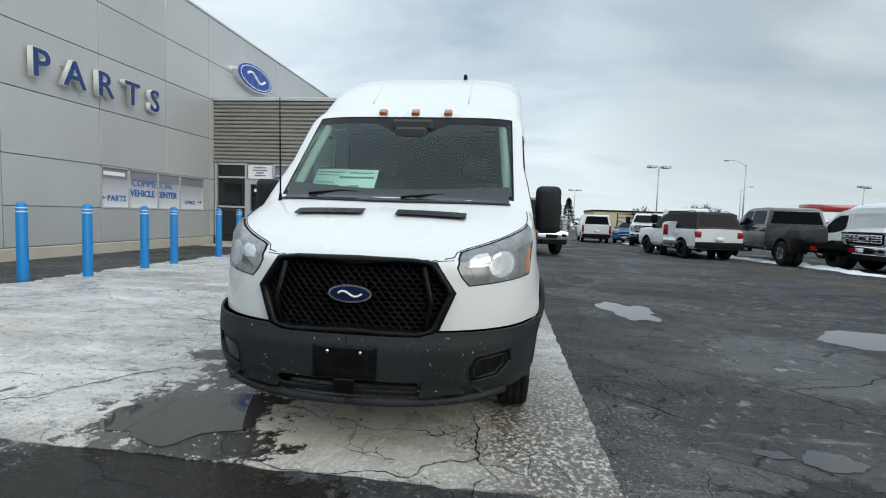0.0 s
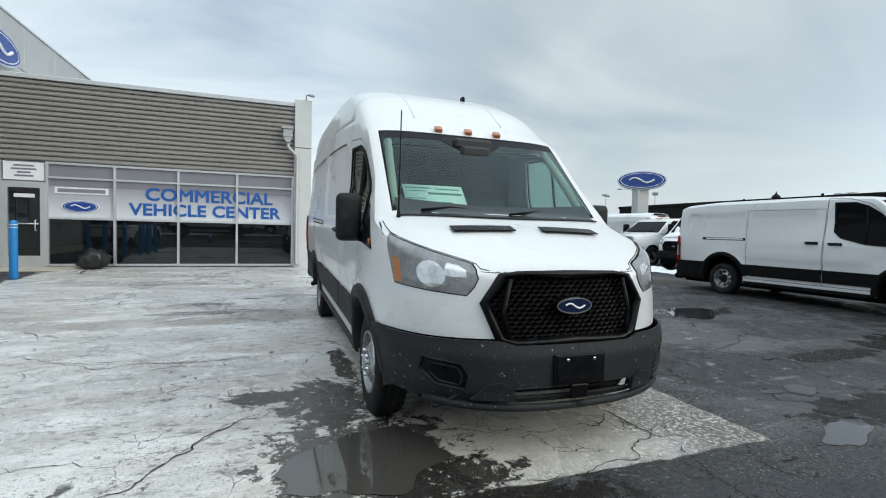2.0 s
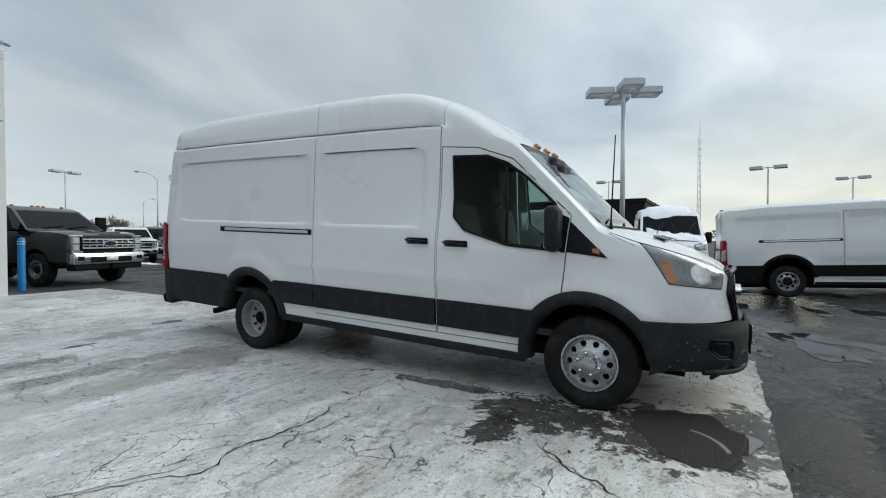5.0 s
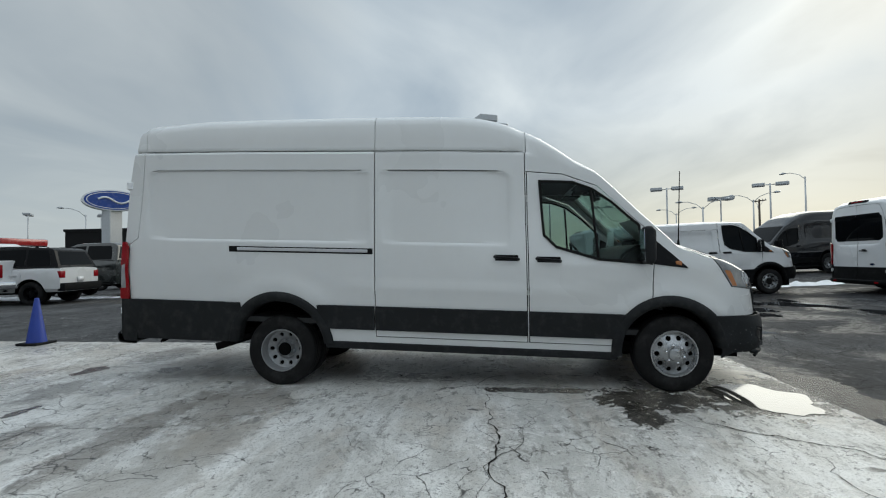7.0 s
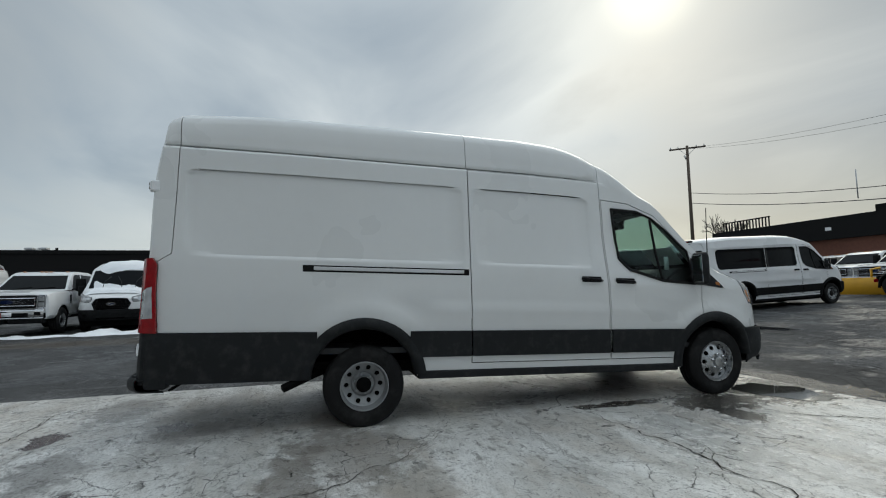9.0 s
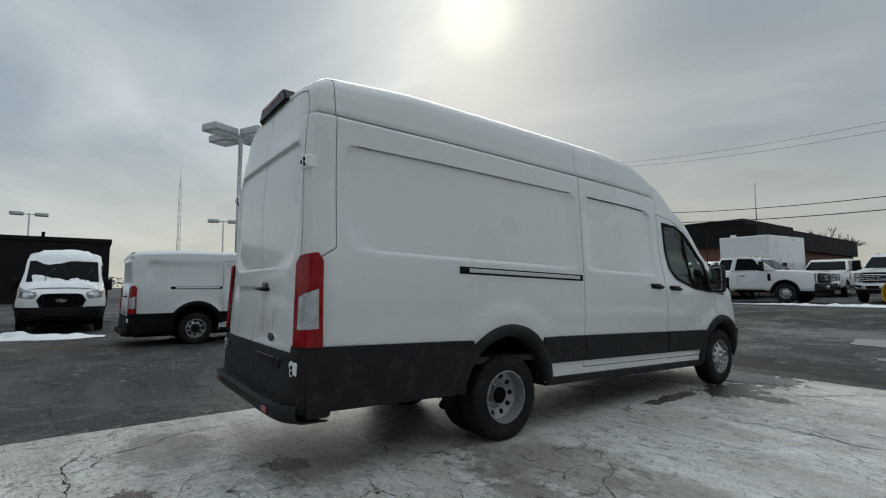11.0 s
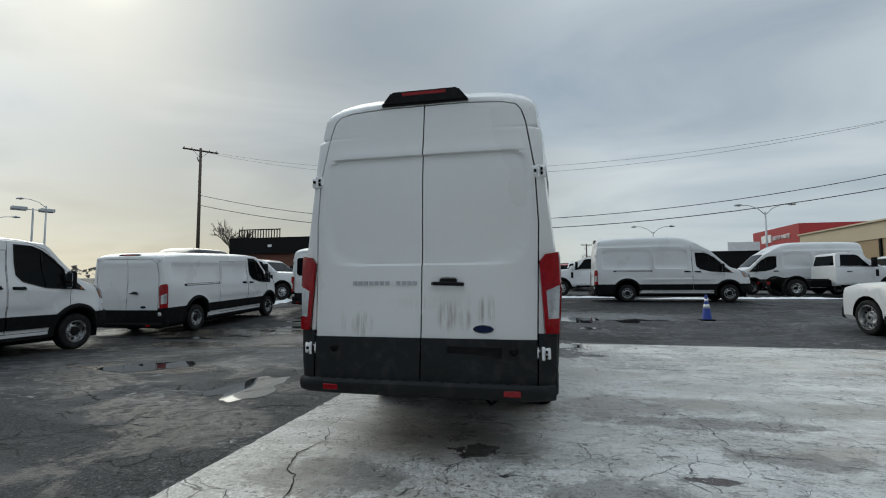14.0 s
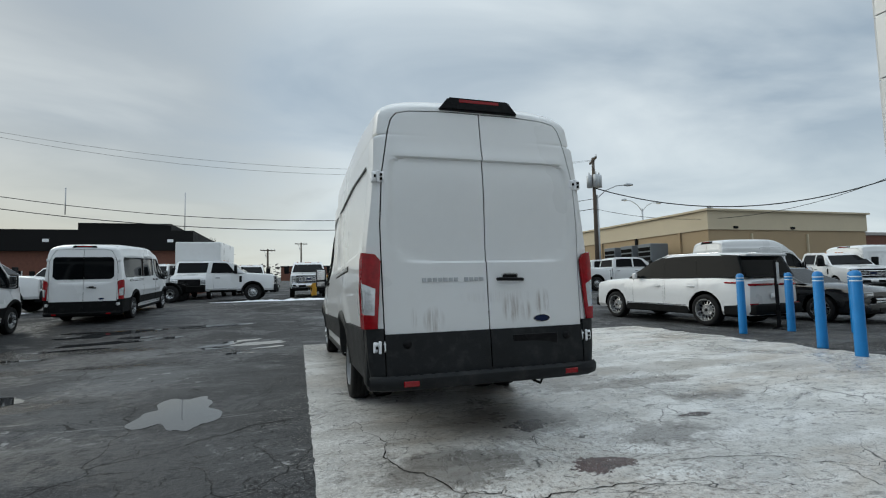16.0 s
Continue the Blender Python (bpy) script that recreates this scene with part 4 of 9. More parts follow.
    part("arrow", prism(bmesh.new(), [(7.79, 1.44), (7.84, 1.49), (7.84, 1.455), (7.92, 1.455), (7.92, 1.425), (7.84, 1.425), (7.84, 1.39)], "yz", WX - 0.046, WX - 0.04), M["signblue"], win, smooth=False)
    part("arrow", prism(bmesh.new(), [(11.86, 1.44), (11.80, 1.49), (11.80, 1.455), (11.66, 1.455), (11.66, 1.425), (11.80, 1.425), (11.80, 1.39)], "yz", WX - 0.046, WX - 0.04), M["signblue"], win, smooth=False)
    part("name_bar", boxed(WX - 0.046, WX - 0.04, 7.85, 8.55, 2.03, 2.13), M["badgewhite"], win, smooth=False)
    # channel letters
    y = 5.80
    for ch, wd in (("P", 0.60), ("A", 0.72), ("R", 0.72), ("T", 0.72), ("S", 0.6)):
        t = thing("sign_letter", "navy blue raised sign letter %s with cream sides" % ch, "sign letter", "wall sign letters")
        letters(ch, 0.84, 0.065, M["letterside"], t, pose(WX + 0.13, y, 3.97) @ on, name="return_edge", bold=0.026)
        letters(ch, 0.84, 0.006, M["letterblue"], t, pose(WX + 0.203, y, 3.97) @ on, name="face", bold=0.012)
        for dz in (0.1, 0.4):
            tb = bmesh.new(); tube(tb, [(WX - 0.01, y + 0.09, 4.0 + dz), (WX + 0.09, y + 0.09, 4.0 + dz)], 0.012, 6)
            part("standoff", tb, M["galv"], t)
        y += wd + 0.16


build_parts_wall()


def oval_sign(name, label, a, b, depth, m, rim):
    """An oval sign: bright rim, blue field, pale inner line and a pale scroll in place of its script."""
    t = thing(name, label, "sign")

    def disc(ra, rb, d0, d1, n=56):
        bm = bmesh.new()
        prism(bm, [(ra * math.cos(2 * math.pi * i / n), rb * math.sin(2 * math.pi * i / n)) for i in range(n)], "xz", d0, d1)
        bm.transform(m)
        return bm
    part("rim", disc(a, b, 0, depth), rim, t)
    part("blue_field", disc(a * 0.93, b * 0.90, depth, depth + 0.02 * a), M["ovalblue"], t)
    ringb = bmesh.new()
    n = 56
    o = [ringb.verts.new((a * 0.86 * math.cos(2 * math.pi * i / n), depth + 0.024 * a, b * 0.80 * math.sin(2 * math.pi * i / n))) for i in range(n)]
    q = [ringb.verts.new((a * 0.83 * math.cos(2 * math.pi * i / n), depth + 0.024 * a, b * 0.745 * math.sin(2 * math.pi * i / n))) for i in range(n)]
    for i in range(n):
        ringb.faces.new((o[i], o[(i + 1) % n], q[(i + 1) % n], q[i]))
    ringb.transform(m)
    part("inner_line", ringb, M["badgewhite"], t)
    sb = bmesh.new()
    tube(sb, [(a * (0.50 - 0.0125 * i), depth + 0.03 * a, b * (0.26 * math.sin(0.078 * i + 0.2))) for i in range(81)], 0.040 * a, 6)
    sb.transform(m)
    part("scroll", sb, M["badgewhite"], t)
    return t


oval_sign("oval_wall_sign", "large blue oval sign with chrome rim on the panel wall", 1.32, 0.52, 0.22, pose(WX, 14.9, 6.45, 0, 0, -90), M["chrome"])


def build_front():
    """Lower shop front: horizontal metal cladding over a glazed wall."""
    w = part("wall_north", boxed(WX, -0.42, FY + 0.12, FY + 8, -0.1, 5.05), M["galv"], smooth=False)
    tagged(w, "low shop front with horizontal taupe metal cladding", "wall", kind="structure")
    n = 16
    z0, z1 = 2.86, 5.0
    for i in range(n):
        a = z0 + (z1 - z0) * i / n
        h = (z1 - z0) / n
        bm = bmesh.new()
        prism(bm, [(FY + 0.1, a + 0.012), (FY + 0.0, a + 0.012), (FY - 0.035, a + 0.3 * h), (FY - 0.035, a + 0.72 * h), (FY + 0.02, a + h), (FY + 0.1, a + h)], "yz", WX + 0.02, -0.94)
        part("cladding_plank", bm, M["clad"], w, smooth=False)
    part("coping", boxed(WX + 0.01, -0.94, FY - 0.09, FY + 0.3, 5.0, 5.12, bevel=0.01), M["alu"], w, smooth=False)
    part("pilaster", boxed(-0.93, -0.42, FY - 0.12, FY + 0.4, -0.05, 3.72, bevel=0.01), M["whitewall"], w, smooth=False)
    part("pilaster", boxed(-0.93, -0.42, FY - 0.12, FY + 0.4, 3.74, 5.22, bevel=0.01), M["whitewall"], w, smooth=False)
    sp = bmesh.new()
    box(sp, -1.28, -1.0, FY - 0.28, FY - 0.05, 4.02, 4.30, bevel=0.015)
    box(sp, -1.33, -0.97, FY - 0.32, FY - 0.04, 4.26, 4.32, bevel=0.01)
    prism(sp, [(-1.28, 4.02), (-1.0, 4.02), (-1.07, 3.86), (-1.18, 3.86)], "xz", FY - 0.26, FY - 0.1)
    tube(sp, [(-1.12, FY - 0.18, 3.88), (-1.12, FY - 0.18, 3.72), (-0.96, FY - 0.18, 3.56), (-0.86, FY - 0.18, 3.44), (-0.86, FY - 0.18, 0.16), (-0.80, FY - 0.32, 0.08)], 0.05, 8)
    tagged(part("downspout", sp, M["panel"]), "pale metal rain conductor head and downspout on the facade", "downspout")
    cm = thing("security_camera", "small white security camera on the roof edge", "camera")
    part("bracket", tube(bmesh.new(), [(-0.6, FY - 0.1, 5.22), (-0.6, FY - 0.14, 5.36), (-0.5, FY - 0.2, 5.38)], 0.02, 6), M["galv"], cm)
    part("housing", tube(bmesh.new(), [(-0.52, FY - 0.2, 5.36), (-0.38, FY - 0.3, 5.33)], 0.05, 8), M["galv"], cm)
    # glazing
    win = thing("window_2", "aluminium shop front glazing with pale film above dark glass", "window", kind="structure")
    xs = [-7.27, -5.72, -4.14, -2.57, -0.97]
    for x0, x1 in zip(xs, xs[1:]):
        part("pane", boxed(x0 + 0.03, x1 - 0.03, FY + 0.06, FY + 0.08, 0.10, 1.32), M["shopglass"], win, "dark reflecting lower pane", smooth=False)
        part("pane", boxed(x0 + 0.03, x1 - 0.03, FY + 0.06, FY + 0.08, 1.38, 2.42), M["film"], win, "pale printed film pane", smooth=False)
        part("pane", boxed(x0 + 0.03, x1 - 0.03, FY + 0.06, FY + 0.08, 2.47, 2.80), M["filmgrey"], win, smooth=False)
        part("film_header", boxed(x0 + 0.03, x1 - 0.03, FY + 0.054, FY + 0.058, 2.22, 2.42), M["filmgrey"], win, smooth=False)
        for za, zb in ((0.04, 0.10), (1.32, 1.38), (2.42, 2.47), (2.80, 2.86)):
            part("window_frame", boxed(x0 + 0.032, x1 - 0.032, FY + 0.0, FY + 0.1, za, zb), M["alu"], win, smooth=False)
    for x in xs:
        part("window_frame", boxed(x - 0.03, x + 0.03, FY - 0.01, FY + 0.1, 0.04, 2.86), M["alu"], win, smooth=False)
    on = Matrix(((1, 0, 0, 0), (0, 0, -1, 0), (0, 1, 0, 0), (0, 0, 0, 1)))
    # heavy strokes: the line is laid in four shifted layers
    for k, (dx, dz) in enumerate(((-0.010, -0.008), (0.012, -0.008), (0.012, 0.010), (-0.010, 0.010))):
        letters("COMMERCIAL", 0.50, 0.003, M["signblue"], win, pose(-5.0 + dx, FY + 0.05 - 0.0022 * k, 1.93 + dz) @ on @ Matrix.Diagonal((1.09, 1.0, 1.0, 1.0)), spacing=1.0)
    letters("VEHICLE CENTER", 0.47, 0.003, M["signblue"], win, pose(-5.38, FY + 0.05, 1.50) @ on @ Matrix.Diagonal((1.09, 1.0, 1.0, 1.0)), spacing=1.02, bold=0.013)
    part("name_bar", boxed(-7.12, -5.88, FY + 0.045, FY + 0.05, 2.02, 2.2, bevel=0.002), M["badgewhite"], win, smooth=False)
    part("name_bar", boxed(-7.05, -5.95, FY + 0.040, FY + 0.044, 2.06, 2.16), M["filmgrey"], win, smooth=False)
    o = oval_sign("oval_window_decal", "small blue oval decal on the shop window", 0.44, 0.17, 0.006, pose(-6.53, FY + 0.052, 1.68, 0, 0, 180) @ Matrix.Scale(1, 4), M["badgewhite"])
    # entrance
    d = thing("door_1", "aluminium framed glass entrance door", "door", kind="structure")
    for x0, x1, za, zb in ((-8.25, -8.12, 0.03, 2.3), (-7.42, -7.30, 0.03, 2.3), (-8.12, -7.42, 2.14, 2.3), (-8.12, -7.42, 0.03, 0.32)):
        part("door_frame", boxed(x0, x1, FY - 0.02, FY + 0.08, za, zb), M["alu"], d, smooth=False)
    part("pane", boxed(-8.12, -7.42, FY + 0.04, FY + 0.06, 0.32, 2.14), M["shopglass"], d, smooth=False)
    part("name_bar", boxed(-8.0, -7.55, FY + 0.03, FY + 0.036, 1.88, 1.98), M["badgewhite"], d, smooth=False)
    part("push_bar", tube(bmesh.new(), [(-8.1, FY - 0.06, 1.18), (-7.44, FY - 0.06, 1.18)], 0.018, 8), M["alu"], d)
    part("door_handle", tube(bmesh.new(), [(-7.5, FY - 0.02, 1.0), (-7.5, FY - 0.09, 1.0), (-7.5, FY - 0.09, 1.28), (-7.5, FY - 0.02, 1.28)], 0.015, 8), M["alu"], d)
    part("transom", boxed(-8.22, -7.33, FY + 0.02, FY + 0.06, 2.34, 2.82), M["badgewhite"], d, "white sign panel over the door", smooth=False)
    for k, (xa, xb) in enumerate(((-8.0, -7.55), (-8.05, -7.5), (-7.92, -7.63), (-7.98, -7.57))):
        part("text_bar", boxed(xa, xb, FY + 0.012, FY + 0.018, 2.70 - 0.09 * k, 2.745 - 0.09 * k), M["filmgrey"], d, smooth=False)
    sd = thing("window_3", "dark glazed sidelight beside the entrance", "window", kind="structure")
    for za, zb in ((0.10, 1.30), (1.36, 2.34), (2.40, 2.80)):
        part("pane", boxed(-9.35, -8.32, FY + 0.05, FY + 0.07, za, zb), M["shopglass"], sd, smooth=False)
    for za, zb in ((0.04, 0.10), (1.30, 1.36), (2.34, 2.40), (2.80, 2.86)):
        part("window_frame", boxed(-9.35, -8.26, FY, FY + 0.1, za, zb), M["alu"], sd, smooth=False)
    for x in (-9.42, -8.29):
        part("window_frame", boxed(x - 0.035, x + 0.035, FY - 0.01, FY + 0.1, 0.04, 2.86), M["alu"], sd, smooth=False)
    tagged(part("doorstep", boxed(-9.3, -6.4, FY - 1.2, FY - 0.02, -0.05, 0.03, bevel=0.01), M["kerb"], smooth=False), "pale concrete doorstep slab", "doorstep", kind="structure")
    bag = bmesh.new()
    bmesh.ops.create_icosphere(bag, subdivisions=3, radius=1)
    for v in bag.verts:
        k = 1 + 0.35 * noise.noise(v.co * 2.2)
        v.co = Vector((-6.05 + 0.36 * v.co.x * k, FY - 0.55 + 0.3 * v.co.y * k, max(0.012, 0.24 + 0.30 * v.co.z * k)))
    tagged(part("bin_bag", bag, M["bag"]), "black plastic bag slumped by the shop window", "bag")


build_front()


def bollard(x, y, h=1.27):
    t = thing("bollard", "bright blue plastic-sleeved bollard with two pale bands", "bollard", "bollards by the wall")
    z = GROUND(y)
    bm = bmesh.new()
    lathe(bm, [(0, 0.0), (0, 0.080), (0.03, 0.078), (h - 0.06, 0.075), (h - 0.02, 0.064), (h, 0.035), (h + 0.004, 0.0)], 20, "z", (x, y, z - 0.01))
    part("sleeve", bm, M["bollard"], t)
    for d in (0.11, 0.17):
        bm = bmesh.new()
        lathe(bm, [(h - d, 0.0755), (h - d, 0.078), (h - d + 0.018, 0.078), (h - d + 0.018, 0.0755)], 20, "z", (x, y, z))
        part("reflective_band", bm, M["stripe"], t)
    return t


for bx, by in ((-7.5, 1.25), (-8.7, 1.38), (-9.5, 2.12), (-6.80, 3.32), (-6.42, 4.12), (-6.43, 5.46), (-6.48, 6.39), (-6.58, 8.22), (-6.80, 9.55), (0.15, 13.4)):
    bollard(bx, by)


def post_sign(x, y):
    t = thing("post_sign", "small blank grey sign plate on a thin black post", "sign")
    part("post", boxed(-0.035, 0.035, -0.035, 0.035, -0.02, 1.55, bevel=0.006), M["gloss"], t)
    part("sign_plate", boxed(-0.16, 0.16, 0.036, 0.046, 1.02, 1.50, bevel=0.004), M["galv"], t)
    part("foot", lathe(bmesh.new(), [(0, 0.0), (0, 0.14), (0.02, 0.13), (0.05, 0.06), (0.05, 0.0)], 16, "z"), M["gloss"], t)
    t.matrix_basis = pose(x, y, GROUND(y), 0, 0, 30)


post_sign(-8.9, 0.95)


# ---- vans ----
# A van stands with its front axle over the origin, its nose to -y and its right-hand side to -x.
WIDTH = table([(0.30, 0.945), (0.47, 0.968), (0.70, 0.982), (1.0, 0.998), (1.25, 0.992), (1.5, 0.980), (2.0, 0.956), (2.21, 0.945), (2.6, 0.90)])
NOSE_N, NOSE_L, NOSE_Y = 2.6, 0.80, -0.15
LEAN = table([(0.3, 0.0), (0.62, -0.01), (0.75, 0.0), (1.0, 0.03), (1.2, 0.07)])
HOOD = [(-0.97, 0.96), (-0.93, 1.03), (-0.88, 1.10), (-0.75, 1.17), (-0.6, 1.235), (-0.43, 1.295), (-0.2, 1.35), (-0.06, 1.385)]
ROOFS = {
    "high": [(0.62, 2.058), (0.66, 2.09), (0.76, 2.155), (0.85, 2.212), (1.02, 2.338), (1.15, 2.42), (1.28, 2.488), (1.4, 2.535), (1.5, 2.572), (1.65, 2.612), (1.8, 2.637), (2.2, 2.652), (3.0, 2.65), (3.6, 2.645), (4.4, 2.635)],
    "mid": [(0.60, 2.05), (0.66, 2.10), (0.85, 2.19), (1.1, 2.27), (1.5, 2.34), (2.0, 2.37), (3.6, 2.37)],
    "low": [(0.56, 2.0), (0.62, 2.03), (0.8, 2.06), (1.1, 2.08), (1.6, 2.09), (3.6, 2.08)],
}
SIDE_DROP = {"high": 0.30, "mid": 0.27, "low": 0.20}


def front_y(x, z):
    """Where the nose lies at a given x and height."""
    k = min(0.999, abs(x) / (WIDTH(z) - 0.004))
    f = (1 - k ** NOSE_N) ** (1 / NOSE_N)
    return NOSE_Y - NOSE_L * f + LEAN(z) * f


def make_wheel(name, parent, x, y, z, side, style, radius=0.345, width=0.205, rim_r=0.212, spokes=10, rimmat=None, n=48):
    """Tyre with tread blocks, and a pressed steel or alloy rim with holes, nuts and hub."""
    hw = width / 2
    w = new(name)
    w.parent = parent
    w.location = (x, y, z)
    prof = [(-hw * 0.86, rim_r - 0.004), (-hw * 0.96, rim_r + 0.02), (-hw, (rim_r + radius) / 2), (-hw * 0.92, radius - 0.022), (-hw * 0.78, radius - 0.006),
            (-hw * 0.5, radius), (-hw * 0.46, radius - 0.008), (-hw * 0.40, radius), (-hw * 0.05, radius + 0.001), (0, radius - 0.008), (hw * 0.05, radius + 0.001), (hw * 0.40, radius), (hw * 0.46, radius - 0.008), (hw * 0.5, radius),
            (hw * 0.78, radius - 0.006), (hw * 0.92, radius - 0.022), (hw, (rim_r + radius) / 2), (hw * 0.96, rim_r + 0.02), (hw * 0.86, rim_r - 0.004)]
    part("tyre", lathe(bmesh.new(), prof, n), M["tyre"], w, angle=28)
    rimmat = rimmat or M["rim"]
    s = side
    R = rim_r
    if style == "front_dual":
        dish = [(0.88, 1.0), (0.98, 0.985), (0.98, 0.94), (0.52, 0.90), (0.56, 0.87)], (0.56, 0.87), (0.92, 0.50), [(0.92, 0.50), (1.0, 0.45), (1.02, 0.30), (1.26, 0.26), (1.30, 0.18), (1.34, 0.10), (1.34, 0.0)]
    elif style == "rear_dual":
        dish = [(0.88, 1.0), (0.98, 0.985), (0.98, 0.95), (0.60, 0.92), (0.0, 0.89)], (0.0, 0.89), (-0.35, 0.52), [(-0.35, 0.52), (-0.5, 0.46), (-0.5, 0.34), (0.1, 0.32), (0.15, 0.0)]
    else:
        dish = [(0.88, 1.0), (0.98, 0.985), (0.98, 0.93), (0.55, 0.89), (0.10, 0.85)], (0.10, 0.85), (0.32, 0.50), [(0.32, 0.50), (0.60, 0.42), (0.60, 0.30), (0.66, 0.28), (0.70, 0.0)]
    outer, a, b, inner = dish
    bm = bmesh.new()
    lathe(bm, [(s * hw * p[0], R * p[1]) for p in outer], n)
    lathe(bm, [(s * hw * p[0], R * p[1]) for p in inner], n)

    def at(r, ang):
        k = (r - a[1]) / (b[1] - a[1])
        xx = s * hw * (a[0] + (b[0] - a[0]) * k)
        return Vector((xx, R * r * math.cos(ang), R * r * math.sin(ang)))
    sec = 2 * math.pi / spokes
    m = 16
    slots = style == "alloy"
    for k in range(spokes):
        c = k * sec
        hole, rim = [], []
        for i in range(m):
            th = 2 * math.pi * i / m
            ct, st = math.cos(th), math.sin(th)
            q = 1 / max(abs(ct), abs(st))
            rc, dr, da = (a[1] + b[1]) / 2, (b[1] - a[1]) / 2, sec / 2
            hr, ha = ((0.93, 0.80) if spokes >= 10 else (0.82, 0.62)) if slots else (0.56 if style != "plain" else 0.70, 0.50 if style == "front_dual" else 0.58 if style == "plain" else 0.44)
            rim.append(bm.verts.new(at(rc + dr * ct * q, c + da * st * q)))
            p = at(rc + dr * ct * hr * (q ** 0.6 if slots else 1), c + da * st * ha * (q ** 0.6 if slots else 1))
            hole.append(bm.verts.new(p))
        deep = [bm.verts.new(v.co + Vector((-s * 0.02, 0, 0))) for v in hole]
        for i in range(m):
            j = (i + 1) % m
            bm.faces.new((rim[i], rim[j], hole[j], hole[i]))
            bm.faces.new((hole[i], hole[j], deep[j], deep[i]))
    bmesh.ops.recalc_face_normals(bm, faces=bm.faces[:])
    part("rim", bm, rimmat, w, angle=40)
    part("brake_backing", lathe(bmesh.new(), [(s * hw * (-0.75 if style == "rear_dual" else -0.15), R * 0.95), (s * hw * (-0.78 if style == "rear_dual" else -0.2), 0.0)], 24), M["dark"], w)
    if style == "plain" and n < 40:
        part("centre_cap", lathe(bmesh.new(), [(s * hw * 0.34, R * 0.46), (s * hw * 0.66, R * 0.42), (s * hw * 0.74, R * 0.30), (s * hw * 0.76, 0)], 16), M["seal"], w, "black hub cap")
    if style == "alloy":
        part("centre_cap", lathe(bmesh.new(), [(s * hw * 0.62, R * 0.16), (s * hw * 0.72, R * 0.14), (s * hw * 0.74, 0)], 16), M["gloss"], w)
    else:
        nx = inner[1][0] * hw * s
        for k in range(6 if n > 40 else 0):
            ang = 2 * math.pi * k / 6 + 0.3
            part("wheel_nut", tube(bmesh.new(), [(nx - s * 0.01, R * 0.38 * math.cos(ang), R * 0.38 * math.sin(ang)), (nx + s * 0.028, R * 0.38 * math.cos(ang), R * 0.38 * math.sin(ang))], 0.013, 6), M["chrome"] if style == "front_dual" else M["galv"], w)
        if style == "rear_dual":
            part("hub", lathe(bmesh.new(), [(s * hw * -0.3, R * 0.33), (s * hw * 0.2, R * 0.31), (s * hw * 0.3, R * 0.2), (s * hw * 0.3, 0)], 20), M["dark"], w)
    return w


def van_shape(o):
    """Functions that give the outline of a van of these options."""
    Yr = o["rear"]
    tops = table(HOOD + ROOFS[o["roof"]] + [(Yr - 0.9, ROOFS[o["roof"]][-1][1] - 0.002), (Yr - 0.3, ROOFS[o["roof"]][-1][1] - 0.032), (Yr - 0.13, ROOFS[o["roof"]][-1][1] - 0.060), (Yr, ROOFS[o["roof"]][-1][1] - 0.125)])
    d = SIDE_DROP[o["roof"]]
    drop = table([(-0.97, 0.03), (-0.85, 0.06), (-0.6, 0.09), (-0.15, 0.12), (0.05, 0.10), (0.62, 0.10), (1.3, d * 0.9), (1.8, d), (3.6, d), (Yr - 0.9, d), (Yr - 0.35, d), (Yr, d - 0.115)])
    expo = table([(-0.9, 2.2), (-0.3, 2.6), (-0.05, 4.0), (0.5, 5.0), (0.8, 3.6), (1.1, 4.0), (1.6, 4.4), (Yr - 0.8, 4.2), (Yr - 0.35, 3.7), (Yr, 3.0)])
    arch = o["axle"]

    def width(y, z):
        w = WIDTH(z)
        cab = 1 - step(0.7, 2.3, y)
        w -= 0.085 * cab * min(1.0, max(0.0, (z - 1.15) / 0.45))
        if y < 0.25:
            w -= 0.03 * step(0.25, -0.5, y) * step(0.75, 1.15, z)
        w -= 0.036 * step(arch + 0.4, Yr - 0.1, y) * step(1.15, 1.9, z)
        if o["roof"] != "low":
            gz = 2.232 if o["roof"] == "high" else 2.06
            w -= 0.020 * step(gz - 0.034, gz + 0.006, z) + 0.026 * math.exp(-((z - gz) / 0.008) ** 2) * step(0.9, 1.3, y)
        ptop = {"high": 2.035, "mid": 1.95, "low": 1.78}[o["roof"]]
        # pressed panels in the flank
        for a, b in ((1.47, 2.70), (2.84, Yr - 0.315)):
            lo = 1.32
            cy, cz, hy, hz, r = (a + b) / 2, (lo + ptop) / 2, (b - a) / 2, (ptop - lo) / 2, 0.10
            if b > 3 and y > cy and z < cz:
                r = 0.24
            qx, qz = abs(y - cy) - hy + r, abs(z - cz) - hz + r
            sd = math.hypot(max(qx, 0), max(qz, 0)) + min(max(qx, qz), 0) - r
            e = 0.004 if z > cz and qz > qx else (0.008 if qz > qx else 0.016)
            w -= 0.021 * (1 - step(-e, e, sd))
        # crease and swell over the wheels
        w += 0.016 * math.exp(-((z - 0.90) / (0.028 if z > 0.90 else 0.075)) ** 2) * step(0.5, 0.9, y) * (1 - step(arch - 0.75, arch - 0.5, y))
        for cy in (0.02, arch):
            r = math.hypot(y - cy, (z - 0.32))
            w += 0.026 * (1 - step(0.58, 0.70, r)) * step(0.6, 0.75, z)
        return w
    return tops, drop, expo, width


